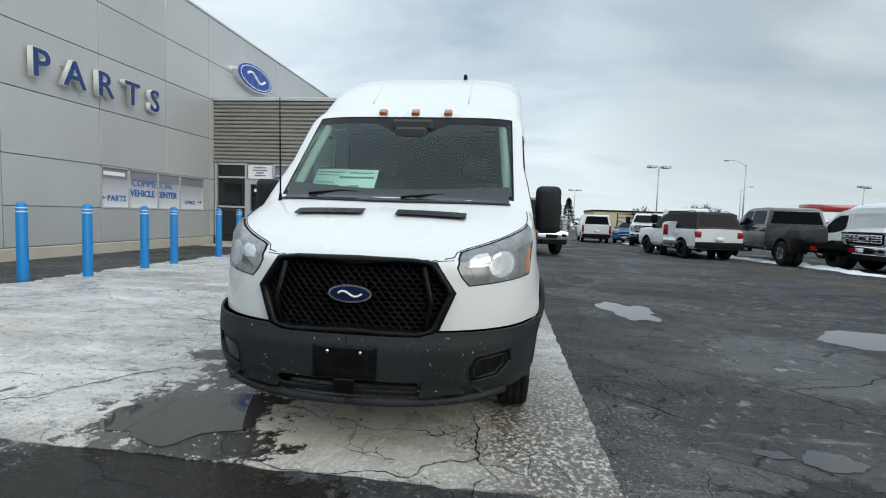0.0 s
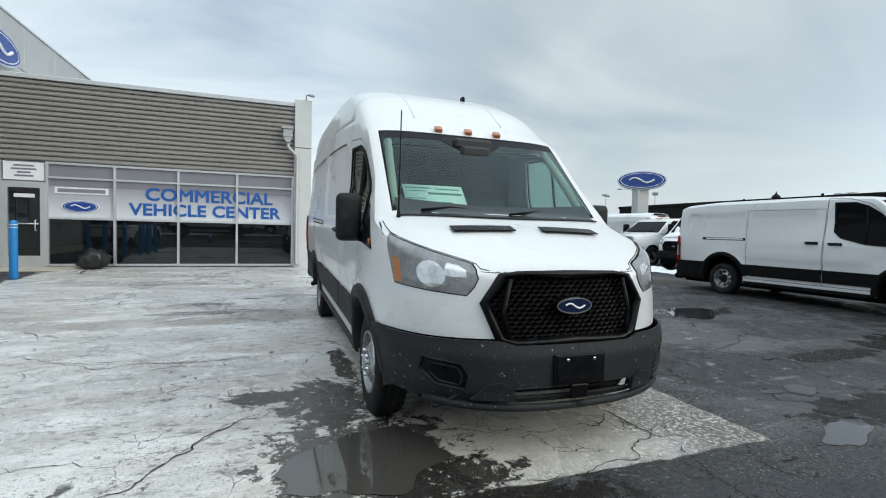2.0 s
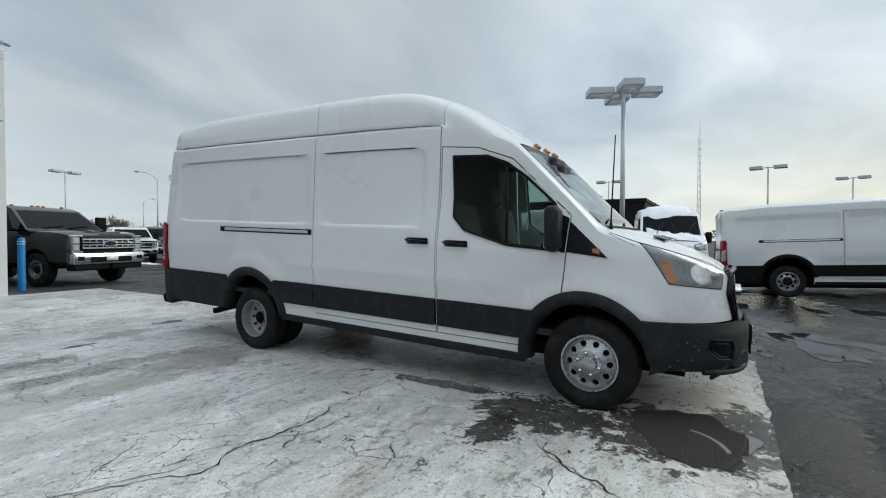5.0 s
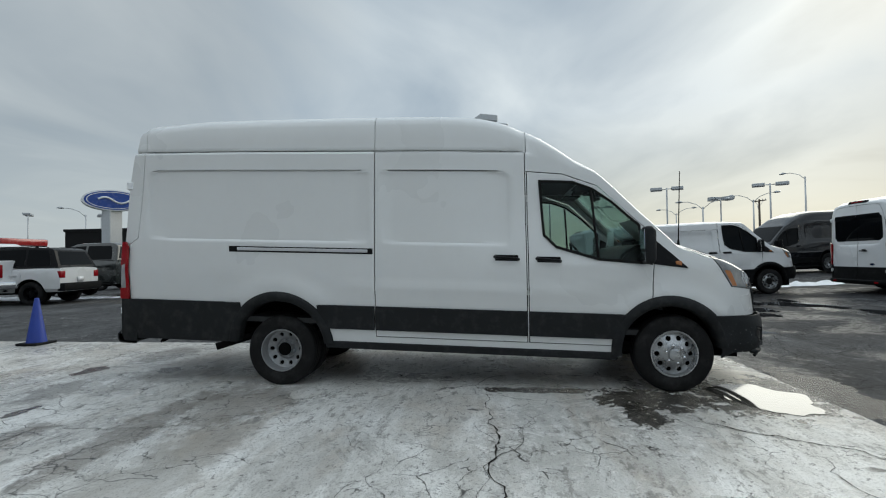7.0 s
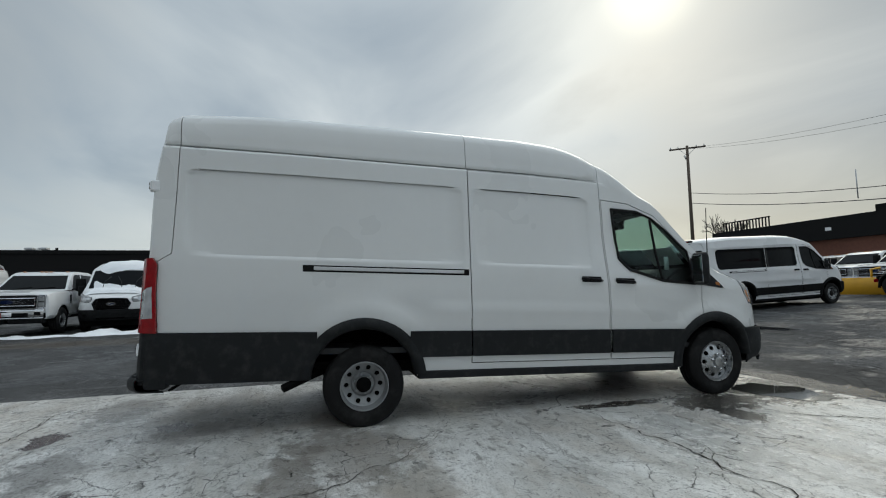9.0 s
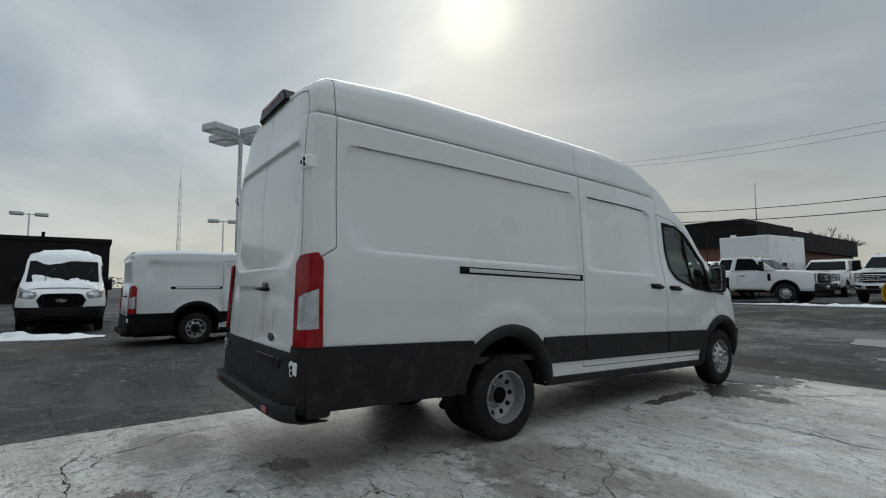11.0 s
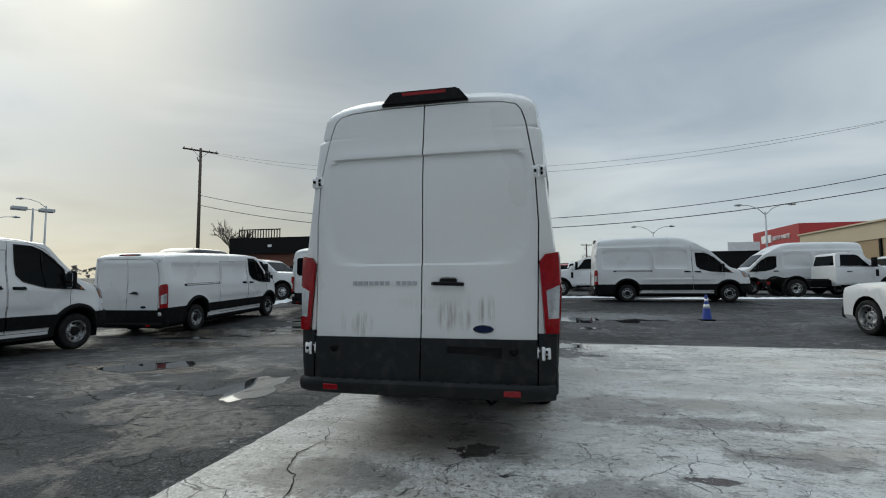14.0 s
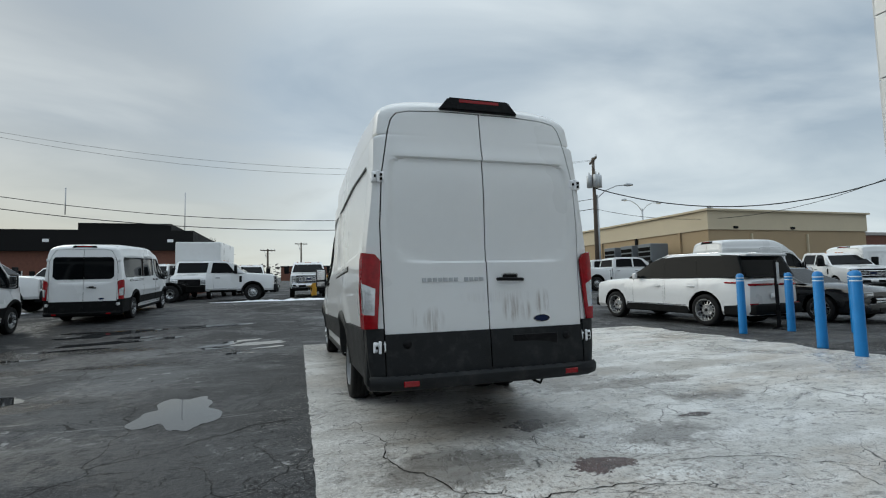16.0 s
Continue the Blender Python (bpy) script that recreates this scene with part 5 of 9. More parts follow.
def van_body(o):
    """The outer skin of a van as one lofted sheet, open below."""
    tops, drop, expo, width = van_shape(o)
    Yr = o["rear"]
    fine = o.get("fine", True)
    S = [0.0015, 0.07, 0.14, 0.22, 0.3, 0.38, 0.46, 0.54, 0.62, 0.69, 0.76, 0.82, 0.87, 0.91, 0.945, 0.97, 0.988]
    ys = [(NOSE_Y - NOSE_L * (1 - s ** NOSE_N) ** (1 / NOSE_N), s) for s in S]
    mid = list(np.arange(-0.10, 0.72, 0.05 if fine else 0.09)) + list(np.arange(0.74, 1.44, 0.06 if fine else 0.11)) + [1.45, 1.475, 1.50]
    mid += list(np.arange(1.62, 2.66, 0.12 if fine else 0.25)) + [2.68, 2.705, 2.73, 2.77, 2.81, 2.835, 2.87] + list(np.arange(3.0, Yr - 0.42, 0.08 if fine else 0.16)) + [Yr - 0.38, Yr - 0.345, Yr - 0.325, Yr - 0.305, Yr - 0.28, Yr - 0.24, Yr - 0.2]
    ys += [(float(y), 1.0) for y in mid]
    R = [0.985, 0.96, 0.93, 0.895, 0.865, 0.84, 0.82, 0.80, 0.77, 0.73, 0.68, 0.6, 0.5, 0.4, 0.3, 0.2, 0.1, 0.0028]
    ys += [(Yr - 0.15 + 0.15 * (1 - s ** 5) ** (1 / 5), s) for s in R]
    zl = [0.30, 0.37, 0.47, 0.56, 0.64, 0.70, 0.75, 0.80, 0.86, 0.90, 0.95, 1.0, 1.08, 1.14, 1.18, 1.192, 1.201, 1.21, 1.225, 1.26, 1.29, 1.305, 1.318, 1.33, 1.36, 1.45, 1.56, 1.68, 1.80, 1.90, 1.97, 2.0, 2.015, 2.026, 2.0312, 2.0388, 2.041, 2.049, 2.056, 2.07, 2.09, 2.13, 2.18, 2.196, 2.203, 2.212, 2.222, 2.228, 2.234, 2.240, 2.255, 2.275, 2.30]
    if not fine:
        zl = [0.30, 0.47, 0.60, 0.70, 0.78, 0.83, 0.87, 0.90, 0.915, 0.935, 0.97, 1.05, 1.2, 1.29, 1.305, 1.318, 1.34, 1.5, 1.7, 1.9, 2.0, 2.03, 2.1, 2.2, 2.22, 2.30]
    zf = [(z - 0.30) / 2.0 for z in zl]
    K = 9 if fine else 6
    panel_top = {"high": 2.045, "mid": 1.90, "low": 1.75}[o["roof"]]
    bm = bmesh.new()
    rows = []
    for y, s in ys:
        zt, n = tops(y), expo(y)
        zs = zt - drop(y)
        row = []
        half = []
        for f in zf:
            z = 0.30 + f * (min(zs, 2.30) - 0.30)
            if f > 0.999:
                z = zs
            half.append((width(y, z) * s, z))
        ws = half[-1][0]
        for k in range(1, K + 1):
            th = math.pi / 2 * k / K
            c, q = max(0.0, math.cos(th)), math.sin(th)
            half.append((ws * c ** (2 / n), zs + (zt - zs) * q ** (2 / n)))
        pts = [(-x, z) for x, z in half] + [(x, z) for x, z in half[-2::-1]]
        for x, z in pts:
            yy = y
            if y < NOSE_Y:
                yy += LEAN(z) * (NOSE_Y - y) / NOSE_L
            if y > Yr - 0.3:
                k = step(Yr - 0.3, Yr, y)
                yy -= 0.072 * (z - 0.8) * k - 0.042 * math.exp(-((z - 1.85) / 0.45) ** 2) * step(Yr - 0.3, Yr - 0.12, y)
                if s < 0.95:
                    # stamped field in the rear doors under a ledge
                    hx, cz = 0.785, (panel_top + 1.20) / 2
                    hz, r = panel_top - cz, 0.12 if z > cz else 0.26
                    qx, qz = abs(x) - hx + r, abs(z - cz) - hz + r
                    sd = math.hypot(max(qx, 0), max(qz, 0)) + min(max(qx, qz), 0) - r
                    soft = 0.004 if z > cz and qz > qx else (0.010 if qz > qx else 0.016)
                    yy -= 0.018 * (1 - step(-soft, soft, sd))
                    if z > panel_top:
                        yy += 0.010 * math.exp(-((z - panel_top - 0.02) / 0.05) ** 2) * (1 - step(0.70, 0.80, abs(x)))
            row.append(bm.verts.new((x, yy, z)))
        rows.append(row)
    for a, b in zip(rows, rows[1:]):
        for i in range(len(a) - 1):
            bm.faces.new((a[i], a[i + 1], b[i + 1], b[i]))
    bm.normal_update()
    return bm


EX, EY, EZ = (1, 0, 0), (0, 1, 0), (0, 0, 1)
DOOR_WIN = [(1.165, 1.925), (0.87, 1.92), (0.69, 1.855), (0.52, 1.735), (0.285, 1.52), (0.27, 1.185), (0.65, 1.21), (1.03, 1.315), (1.135, 1.42)]
DOOR = [(1.30, 0.40), (1.30, 2.035), (0.96, 2.015), (0.64, 1.905), (0.14, 1.44), (0.165, 1.15), (0.19, 0.80), (0.42, 0.40)]
SAIL = [(0.235, 1.475), (0.265, 1.175), (-0.13, 1.135)]


def circle(cy, cz, r, n=22):
    return [(cy + r * math.cos(2 * math.pi * i / n), cz + r * math.sin(2 * math.pi * i / n)) for i in range(n)]


def van(o):
    """A delivery van. Options: rear end, rear axle, roof, rake, paint, windows, hero."""
    t = thing("cargo_van", o["label"], "van", o.get("group", ""))
    hero = o.get("hero", False)
    paint = o.get("paint", M["white2"])
    clad = M["plastic"] if hero else M["plasticshade"]
    glazing = M["glass"] if hero else M["tint"]
    Yr, axle, rake = o["rear"], o["axle"], o.get("rake", 0.0)
    tops, drop, expo, width = van_shape(o)
    bm = van_body(o)
    skin = BVHTree.FromBMesh(bm) if hero else None

    def settle(b):
        for v in b.verts:
            v.co.z += rake * v.co.y
        return b

    def add(name, b, material, parent=t, label="", thick=0.0, **k):
        return part(name, settle(b), material, parent, label, thick=thick, **k)
    right = lambda c: c.x < -0.45
    left = lambda c: c.x > 0.45
    made = {}
    az = (0.36, 0.36 - rake * axle + 0.035)
    for side, test in ((-1, right), (1, left)):
        # wheel openings
        for cy, cz, r in ((0.03, az[0], 0.44), (axle, az[1], 0.47)):
            fs = cut(bm, circle(cy, cz, r), EY, EZ, test)
            if fs:
                bmesh.ops.delete(bm, geom=fs, context="FACES")
        # door glass, then the door round it
        nm = "front_door"
        fs = cut(bm, DOOR, EY, EZ, test)
        inner = cut(bm, shrink(DOOR, 0.009), EY, EZ, test)
        keep = set(inner)
        gap = [f for f in cut(bm, DOOR, EY, EZ, test) if f not in keep]
        bmesh.ops.delete(bm, geom=gap, context="FACES")
        door = lift(bm, [f for f in inner if f.is_valid])
        g = cut(door, DOOR_WIN, EY, EZ, test)
        gl = lift(door, g)
        sail = lift(door, cut(door, [(0.24, 1.46), (0.262, 1.178), (0.18, 1.155), (0.16, 1.42)], EY, EZ, test))
        seal_out = cut(door, shrink(DOOR_WIN, -0.022), EY, EZ, test)
        seal = lift(door, seal_out)
        band = lift(door, cut(door, [(0.1, 0.47), (1.4, 0.47), (1.4, 0.70), (0.1, 0.70)], EY, EZ, test))
        made[side] = d = add(nm, door, paint, thick=-0.014 if hero else 0.0)
        w = add("window", gl, M["sideglass"] if hero else glazing, d, "clear door window" if hero else "dark door window", thick=-0.004 if hero else 0.0)
        if hero:
            w.visible_shadow = False
        add("window_seal", push(seal, 0.003), M["seal"], d, thick=0.012)
        if sail.faces:
            add("sail_panel", push(sail, 0.003), M["gloss"], d)
        add("cladding", push(band, 0.010), clad, d, "black plastic cladding strip", thick=0.012)
        bar = bmesh.new()
        xw = side * (width(0.67, 1.5) + 0.002)
        x2, x3 = side * (width(0.65, 1.22) + 0.002), side * (width(0.7, 1.85) + 0.002)
        tube(bar, [(x2, 0.655, 1.215), (xw, 0.672, 1.5), (x3, 0.695, 1.855)], 0.013, 6)
        add("window_divider", bar, M["seal"], d)
        fend = lift(bm, cut(bm, SAIL, EY, EZ, test))
        if fend.faces:
            add("sail_panel", push(fend, 0.004), M["gloss"], t, "gloss black sail panel", thick=0.006)
            rep = bmesh.new()
            box(rep, side * (width(-0.03, 1.18) - 0.01), side * (width(-0.03, 1.18) + 0.012), -0.075, -0.02, 1.155, 1.20, bevel=0.004)
            add("side_repeater", rep, M["amber"], t, "amber side repeater lamp")
        # handle
        h = bmesh.new()
        hx = width(1.1, 1.19)
        box(h, side * (hx - 0.004), side * (hx + 0.006), 1.0, 1.22, 1.155, 1.215, bevel=0.006)
        tube(h, [(side * (hx + 0.008), 1.0, 1.175), (side * (hx + 0.035), 1.03, 1.18), (side * (hx + 0.035), 1.19, 1.19), (side * (hx + 0.008), 1.225, 1.195)], 0.014, 8)
        add("handle", h, M["gloss"], d, "black door handle")
    # load doors
    SL = [(1.308, 0.40), (2.775, 0.40), (2.775, 2.218 if o["roof"] == "high" else (2.03 if o["roof"] == "mid" else 1.84)), (1.308, 2.218 if o["roof"] == "high" else (2.03 if o["roof"] == "mid" else 1.84))]
    cut(bm, SL, EY, EZ, right)
    inner = cut(bm, shrink(SL, 0.009), EY, EZ, right)
    keep = set(inner)
    bmesh.ops.delete(bm, geom=[f for f in cut(bm, SL, EY, EZ, right) if f not in keep], context="FACES")
    slide = lift(bm, [f for f in inner if f.is_valid])
    band = lift(slide, cut(slide, [(1.2, 0.47), (2.9, 0.47), (2.9, 0.70), (1.2, 0.70)], EY, EZ, right))
    panes = []
    if o.get("windows"):
        for a, b in ((1.42, 2.748), (2.772, Yr - 0.34)):
            zt2, f, g = 1.95, 0.07 if a < 2 else 0.002, 0.07 if a > 2 else 0.002
            W = [(a + f, 1.33), (b - g, 1.33), (b, 1.33 + g), (b, zt2 - g), (b - g, zt2), (a + f, zt2), (a, zt2 - f), (a, 1.33 + f)]
            panes.append(lift(slide if b < 2.75 else bm, cut(slide if b < 2.75 else bm, W, EY, EZ, right)))
            panes.append(lift(bm, cut(bm, W, EY, EZ, left)))
    if hero:
        # slit through the skin: draws the shaded crease of the panel top
        fs = cut(slide, [(1.56, 2.0305), (2.64, 2.0305), (2.64, 2.0367), (1.56, 2.0367)], EY, EZ, right)
        bmesh.ops.delete(slide, geom=fs, context="FACES")
    sd = add("sliding_door", slide, paint, thick=-0.014 if hero else 0.0)
    add("cladding", push(band, 0.010), clad, sd, "black plastic cladding strip", thick=0.012)
    h = bmesh.new()
    hx = width(1.5, 1.2)
    box(h, -hx - 0.006, -hx + 0.004, 1.39, 1.61, 1.165, 1.225, bevel=0.006)
    tube(h, [(-hx - 0.008, 1.385, 1.185), (-hx - 0.035, 1.42, 1.19), (-hx - 0.035, 1.58, 1.20), (-hx - 0.008, 1.615, 1.205)], 0.014, 8)
    add("handle", h, M["gloss"], sd, "black door handle")
    for p in panes:
        if p.faces:
            add("side_window", push(p, 0.004), M["tint"], t, "dark tinted side window")
    # side cladding on the rest of the body
    for side, test in ((-1, right), (1, left)):
        a0 = 1.2 if side > 0 else 2.78
        for ya, yb, za, zb in ((a0, axle - 0.40, 0.47, 0.70), (axle + 0.40, Yr - 0.12, 0.30, 0.70)):
            fs = cut(bm, [(ya, za), (yb, za), (yb, zb), (ya, zb)], EY, EZ, test)
            if fs:
                add("cladding", push(lift(bm, fs), 0.010), clad, t, "black plastic cladding strip", thick=0.012)
        # arch flare
        for cy, cz, ro, ri in ((0.03, az[0], 0.515, 0.435), (axle, az[1], 0.54, 0.462)):
            fb = bmesh.new()
            prof = []
            for i in range(25):
                a = math.radians((4 + 170 * i / 24) if cy > 1 else (-6 + 178 * i / 24))
                zt = max(0.33, cz + ro * math.sin(a))
                rowp = []
                for r, out in ((ro + 0.012, 0.004), (ro, 0.024), ((ro + ri) / 2, 0.034), (ri, 0.028), (ri - 0.012, -0.03), (ri - 0.012, -0.10)):
                    yy, zz = cy + r * math.cos(a), cz + r * math.sin(a)
                    base = width(min(max(yy, -0.4), Yr - 0.3), max(zz, 0.35))
                    if yy < NOSE_Y:
                        k = min(0.98, (NOSE_Y - yy) / NOSE_L)
                        base *= (1 - k ** NOSE_N) ** (1 / NOSE_N)
                    rowp.append(fb.verts.new((side * (base + out), yy, zz)))
                prof.append(rowp)
            for p, q in zip(prof, prof[1:]):
                for i in range(5):
                    fb.faces.new((p[i], p[i + 1], q[i + 1], q[i]) if side > 0 else (p[i], q[i], q[i + 1], p[i + 1]))
            add("wheel_arch_flare", fb, clad, t, "black plastic wheel arch flare")
        sk = bmesh.new()
        box(sk, side * 0.93, side * 0.965, 0.50, axle - 0.47, 0.275, 0.345, bevel=0.01)
        add("sill_trim", sk, clad, t)
    # windscreen
    k = 0.05
    top = {"high": 0.60, "mid": 0.565, "low": 0.53}[o["roof"]]
    WS = [(-0.005, -0.812), (top, -0.782), (top, 0.782), (-0.005, 0.812)]
    fs = cut(bm, WS, EY, EX, lambda c: c.z > 1.38 - 0.02 and c.y < 0.8 and c.y > -0.2)
    screen = lift(bm, fs)
    if hero:
        every = lambda c: True
        for nm, poly in (("shade_band", [(top - 0.05, -0.85), (top + 0.1, -0.85), (top + 0.1, 0.85), (top - 0.05, 0.85)]), ("sensor_cover", [(top - 0.045, -0.30), (top - 0.17, -0.07), (top - 0.17, 0.07), (top - 0.045, 0.30)])):
            bnd = lift(screen, cut(screen, poly, EY, EX, every))
            if bnd.faces:
                add(nm, bnd, M["gloss"], t, "black printed band along the screen top", thick=-0.004)
    w = add("windscreen", screen, glazing, t, "raked clear windscreen" if hero else "raked windscreen", thick=-0.004 if hero else 0.0)
    if hero:
        w.visible_shadow = False
    fs = cut(bm, [(-0.035, -0.825), (top + 0.02, -0.794), (top + 0.02, 0.794), (-0.035, 0.825)], EY, EX, lambda c: c.z > 1.34 and c.y < 0.8 and c.y > -0.2)
    add("windscreen_seal", lift(bm, fs), M["seal"], t)
    # lower grille and bumper: the black part of the nose
    gp = [(-0.30, 1.075), (0.30, 1.075), (0.42, 1.06), (0.525, 0.905), (0.445, 0.715), (0.36, 0.69), (-0.36, 0.69), (-0.445, 0.715), (-0.525, 0.905), (-0.42, 1.06)]
    nose = lambda c: c.y < -0.55
    fs = cut(bm, gp, EX, EZ, nose)
    if fs:
        bmesh.ops.delete(bm, geom=fs, context="FACES")
    fs = cut(bm, [(-2, 0.2), (2, 0.2), (2, 0.715), (-2, 0.715)], EX, EZ, lambda c: c.y < -0.28)
    fs = cut(bm, [(-2, 0.0), (-0.30, 0.0), (-0.30, 0.715), (-2, 0.715)], EY, EZ, lambda c: c.y < -0.2)
    bum = lift(bm, [f for f in fs if f.is_valid])
    push(bum, 0.012)
    for v in bum.verts:
        v.co.y -= 0.045 * step(-0.35, -0.75, v.co.y) * (0.35 + 0.65 * step(0.30, 0.42, v.co.z)) * (1 - 0.35 * step(0.62, 0.72, v.co.z))
        if v.co.z < 0.50:
            v.co.z += 0.085 * (0.50 - v.co.z) / 0.20 * step(-0.30, -0.55, v.co.y)
    mouth = cut(bum, [(-0.36, 0.415), (0.36, 0.415), (0.38, 0.44), (0.36, 0.47), (-0.36, 0.47), (-0.38, 0.44)], EX, EZ, nose)
    lift(bum, mouth).free()
    fog = {}
    for side in (-1, 1):
        fp = [(side * 0.61, 0.45), (side * 0.76, 0.47), (side * 0.83, 0.54), (side * 0.82, 0.615), (side * 0.64, 0.595), (side * 0.60, 0.53)]
        fog[side] = lift(bum, cut(bum, fp, EX, EZ, lambda c: c.y < -0.3))
    bumper = add("front_bumper", bum, M["scuffed"] if hero else clad, t, "scuffed black plastic bumper", thick=0.014)
    for side in (-1, 1):
        if fog[side].faces:
            edge = [v.co.copy() for v in fog[side].verts if v.is_boundary]
            mid = sum(edge, Vector()) / len(edge)
            edge.sort(key=lambda p: math.atan2(p.z - mid.z, (p.x - mid.x) * side))
            rim = bmesh.new()
            tube(rim, [mid + (p - mid) * 0.98 + Vector((side * 0.004, -0.006, 0)) for p in edge + edge[:1]], 0.010, 6, caps=False)
            add("recess_rim", rim, clad, bumper)
            rim = bmesh.new()
            tube(rim, [mid + (p - mid) * 0.66 + Vector((side * 0.003, -0.004, 0)) for p in edge + edge[:1]], 0.007, 6, caps=False)
            add("recess_rim", rim, clad, bumper)
            add("fog_lamp_recess", push(fog[side], -0.004), M["gloss"], bumper, "dark fog lamp recess", thick=0.006)
    for z in (0.395, 0.43, 0.465):
        add("lower_intake_bar", tube(bmesh.new(), [(x, front_y(x, z) + 0.0, z) for x in np.linspace(-0.37, 0.37, 9)], 0.008, 6), M["gloss"], bumper)
    if hero:
        pl = bmesh.new()
        py = front_y(0, 0.55) - 0.085
        box(pl, -0.165, 0.165, py, py + 0.02, 0.475, 0.65, bevel=0.008)
        box(pl, -0.15, 0.15, py - 0.006, py + 0.002, 0.50, 0.64, bevel=0.004)
        box(pl, -0.055, 0.055, py - 0.004, py + 0.014, 0.40, 0.478, bevel=0.006)
        pb = add("plate_bracket", pl, M["gloss"], bumper, "empty black number plate bracket")
        for x in (-0.085, 0.085):
            add("bolt", lathe(bmesh.new(), [(py - 0.012, 0.0), (py - 0.012, 0.008), (py - 0.004, 0.009)], 8, "y", (x, 0, 0.617)), M["chrome"], pb)
    # grille
    gf = bmesh.new()
    P = [Vector(p) for p in gp]
    C = Vector((0, 0.89))
    rows = []
    for i in range(len(P)):
        a, b = P[i], P[(i + 1) % len(P)]
        for q in range(4):
            p = a.lerp(b, q / 4)
            d = (C - p).normalized()
            rows.append([gf.verts.new((p.x + d.x * e, front_y(p.x, min(1.05, p.y)) + dy - 0.012, p.y + d.y * e)) for e, dy in ((-0.012, 0.012), (-0.004, -0.018), (0.022, -0.022), (0.036, 0.0), (0.036, 0.05))])
    for i in range(len(rows)):
        a, b = rows[i], rows[(i + 1) % len(rows)]
        for j in range(4):
            gf.faces.new((a[j], b[j], b[j + 1], a[j + 1]))
    grille = add("grille", gf, M["gloss"], t, "black honeycomb grille with wide surround")
    hx = bmesh.new()
    cw, chh = (0.044, 0.0245) if hero else (0.09, 0.07)
    nx, nz = int(0.54 / cw), int(0.19 / chh) + 1
    from_c = [Vector(p) for p in shrink(gp, 0.03)]
    if sum(a.x * b.y - b.x * a.y for a, b in zip(from_c, from_c[1:] + from_c[:1])) < 0:
        from_c.reverse()
    for r in range(-nz, nz + 1):
        for c in range(-nx - 1, nx + 2):
            cx, cz = (c + (0.5 if r % 2 else 0)) * cw, 0.885 + r * chh
            if not all((b - a).cross(Vector((cx, cz)) - a) > -0.012 for a, b in zip(from_c, from_c[1:] + from_c[:1])):
                continue
            po, pi = [], []
            for i in range(6):
                a = math.pi / 6 + i * math.pi / 3
                for lst, f, dy in ((po, 1.0, 0.008), (pi, 0.80, 0.0)):
                    x, z = cx + f * cw * 0.578 * math.cos(a), cz + f * chh * 0.667 * math.sin(a)
                    lst.append(hx.verts.new((x, front_y(x, z) + 0.02 + dy, z)))
            pd = [hx.verts.new(v.co + Vector((0, 0.03, 0))) for v in pi]
            for i in range(6):
                j = (i + 1) % 6
                hx.faces.new((po[i], po[j], pi[j], pi[i]))
                hx.faces.new((pi[i], pi[j], pd[j], pd[i]))
    add("honeycomb", hx, M["gloss"], grille)
    back = bmesh.new()
    bk = [[back.verts.new((x, front_y(x, 0.88) + 0.075, z)) for z in (0.68, 1.06)] for x in np.linspace(-0.5, 0.5, 9)]
    for a, b in zip(bk, bk[1:]):
        back.faces.new((a[0], b[0], b[1], a[1]))
    add("radiator_backing", back, M["dark"], grille)
    for side in (-1, 1):
        gb = bmesh.new()
        tube(gb, [(side * 0.37, front_y(0.37, 1.0) - 0.012, 1.04), (side * 0.415, front_y(0.415, 0.88) - 0.016, 0.86), (side * 0.385, front_y(0.385, 0.7) - 0.012, 0.715)], 0.014, 8)
        add("grille_strut", gb, M["gloss"], grille)
    bd = bmesh.new()
    by = front_y(0, 0.9)
    n = 32
    for sc, y0, y1 in ((1.0, by - 0.040, by + 0.03),):
        prism(bd, [(0.115 * sc * math.cos(2 * math.pi * i / n), 0.895 + 0.047 * sc * math.sin(2 * math.pi * i / n)) for i in range(n)], "xz", y0, y1)
    badge = add("badge", bd, M["chrome"], grille, "blue oval badge with chrome rim")
    b2 = bmesh.new()
    prism(b2, [(0.104 * math.cos(2 * math.pi * i / n), 0.895 + 0.038 * math.sin(2 * math.pi * i / n)) for i in range(n)], "xz", by - 0.043, by - 0.039)
    add("badge_field", b2, M["badgeblue"], badge)
    b3 = bmesh.new()
    tube(b3, [(-0.062 + 0.0025 * i, by - 0.044, 0.894 + 0.013 * math.sin(0.125 * i + 0.2)) for i in range(51)], 0.006, 6)
    add("badge_scroll", b3, M["badgewhite"], badge)
    # headlamps
    for side in (-1, 1):
        e1 = Vector((-side * 0.60, -0.80, 0))
        HL = HEADLAMP
        tst = (lambda c: c.x < -0.3 and c.y < 0.0) if side < 0 else (lambda c: c.x > 0.3 and c.y < 0.0)
        hl = lift(bm, cut(bm, HL, e1, EZ, tst))
        if not hl.faces:
            continue
        amb = lift(hl, cut(hl, AMBER, e1, EZ, tst))
        rim_in = set(cut(hl, shrink(HL, 0.006), e1, EZ, tst))
        edge = lift(hl, [f for f in hl.faces if f not in rim_in])
        bowl = lift(hl, cut(hl, BOWL, e1, EZ, tst))
        bowl2 = lift(hl, cut(hl, SIDEBOWL, e1, EZ, tst))
        lamp = add("headlamp", push(hl, 0.004), M["lampdark"], t, "smoked headlamp with clear reflector bowl")
        if edge.faces:
            add("lamp_seal", push(edge, 0.001), M["seal"], lamp, "black lamp gasket")
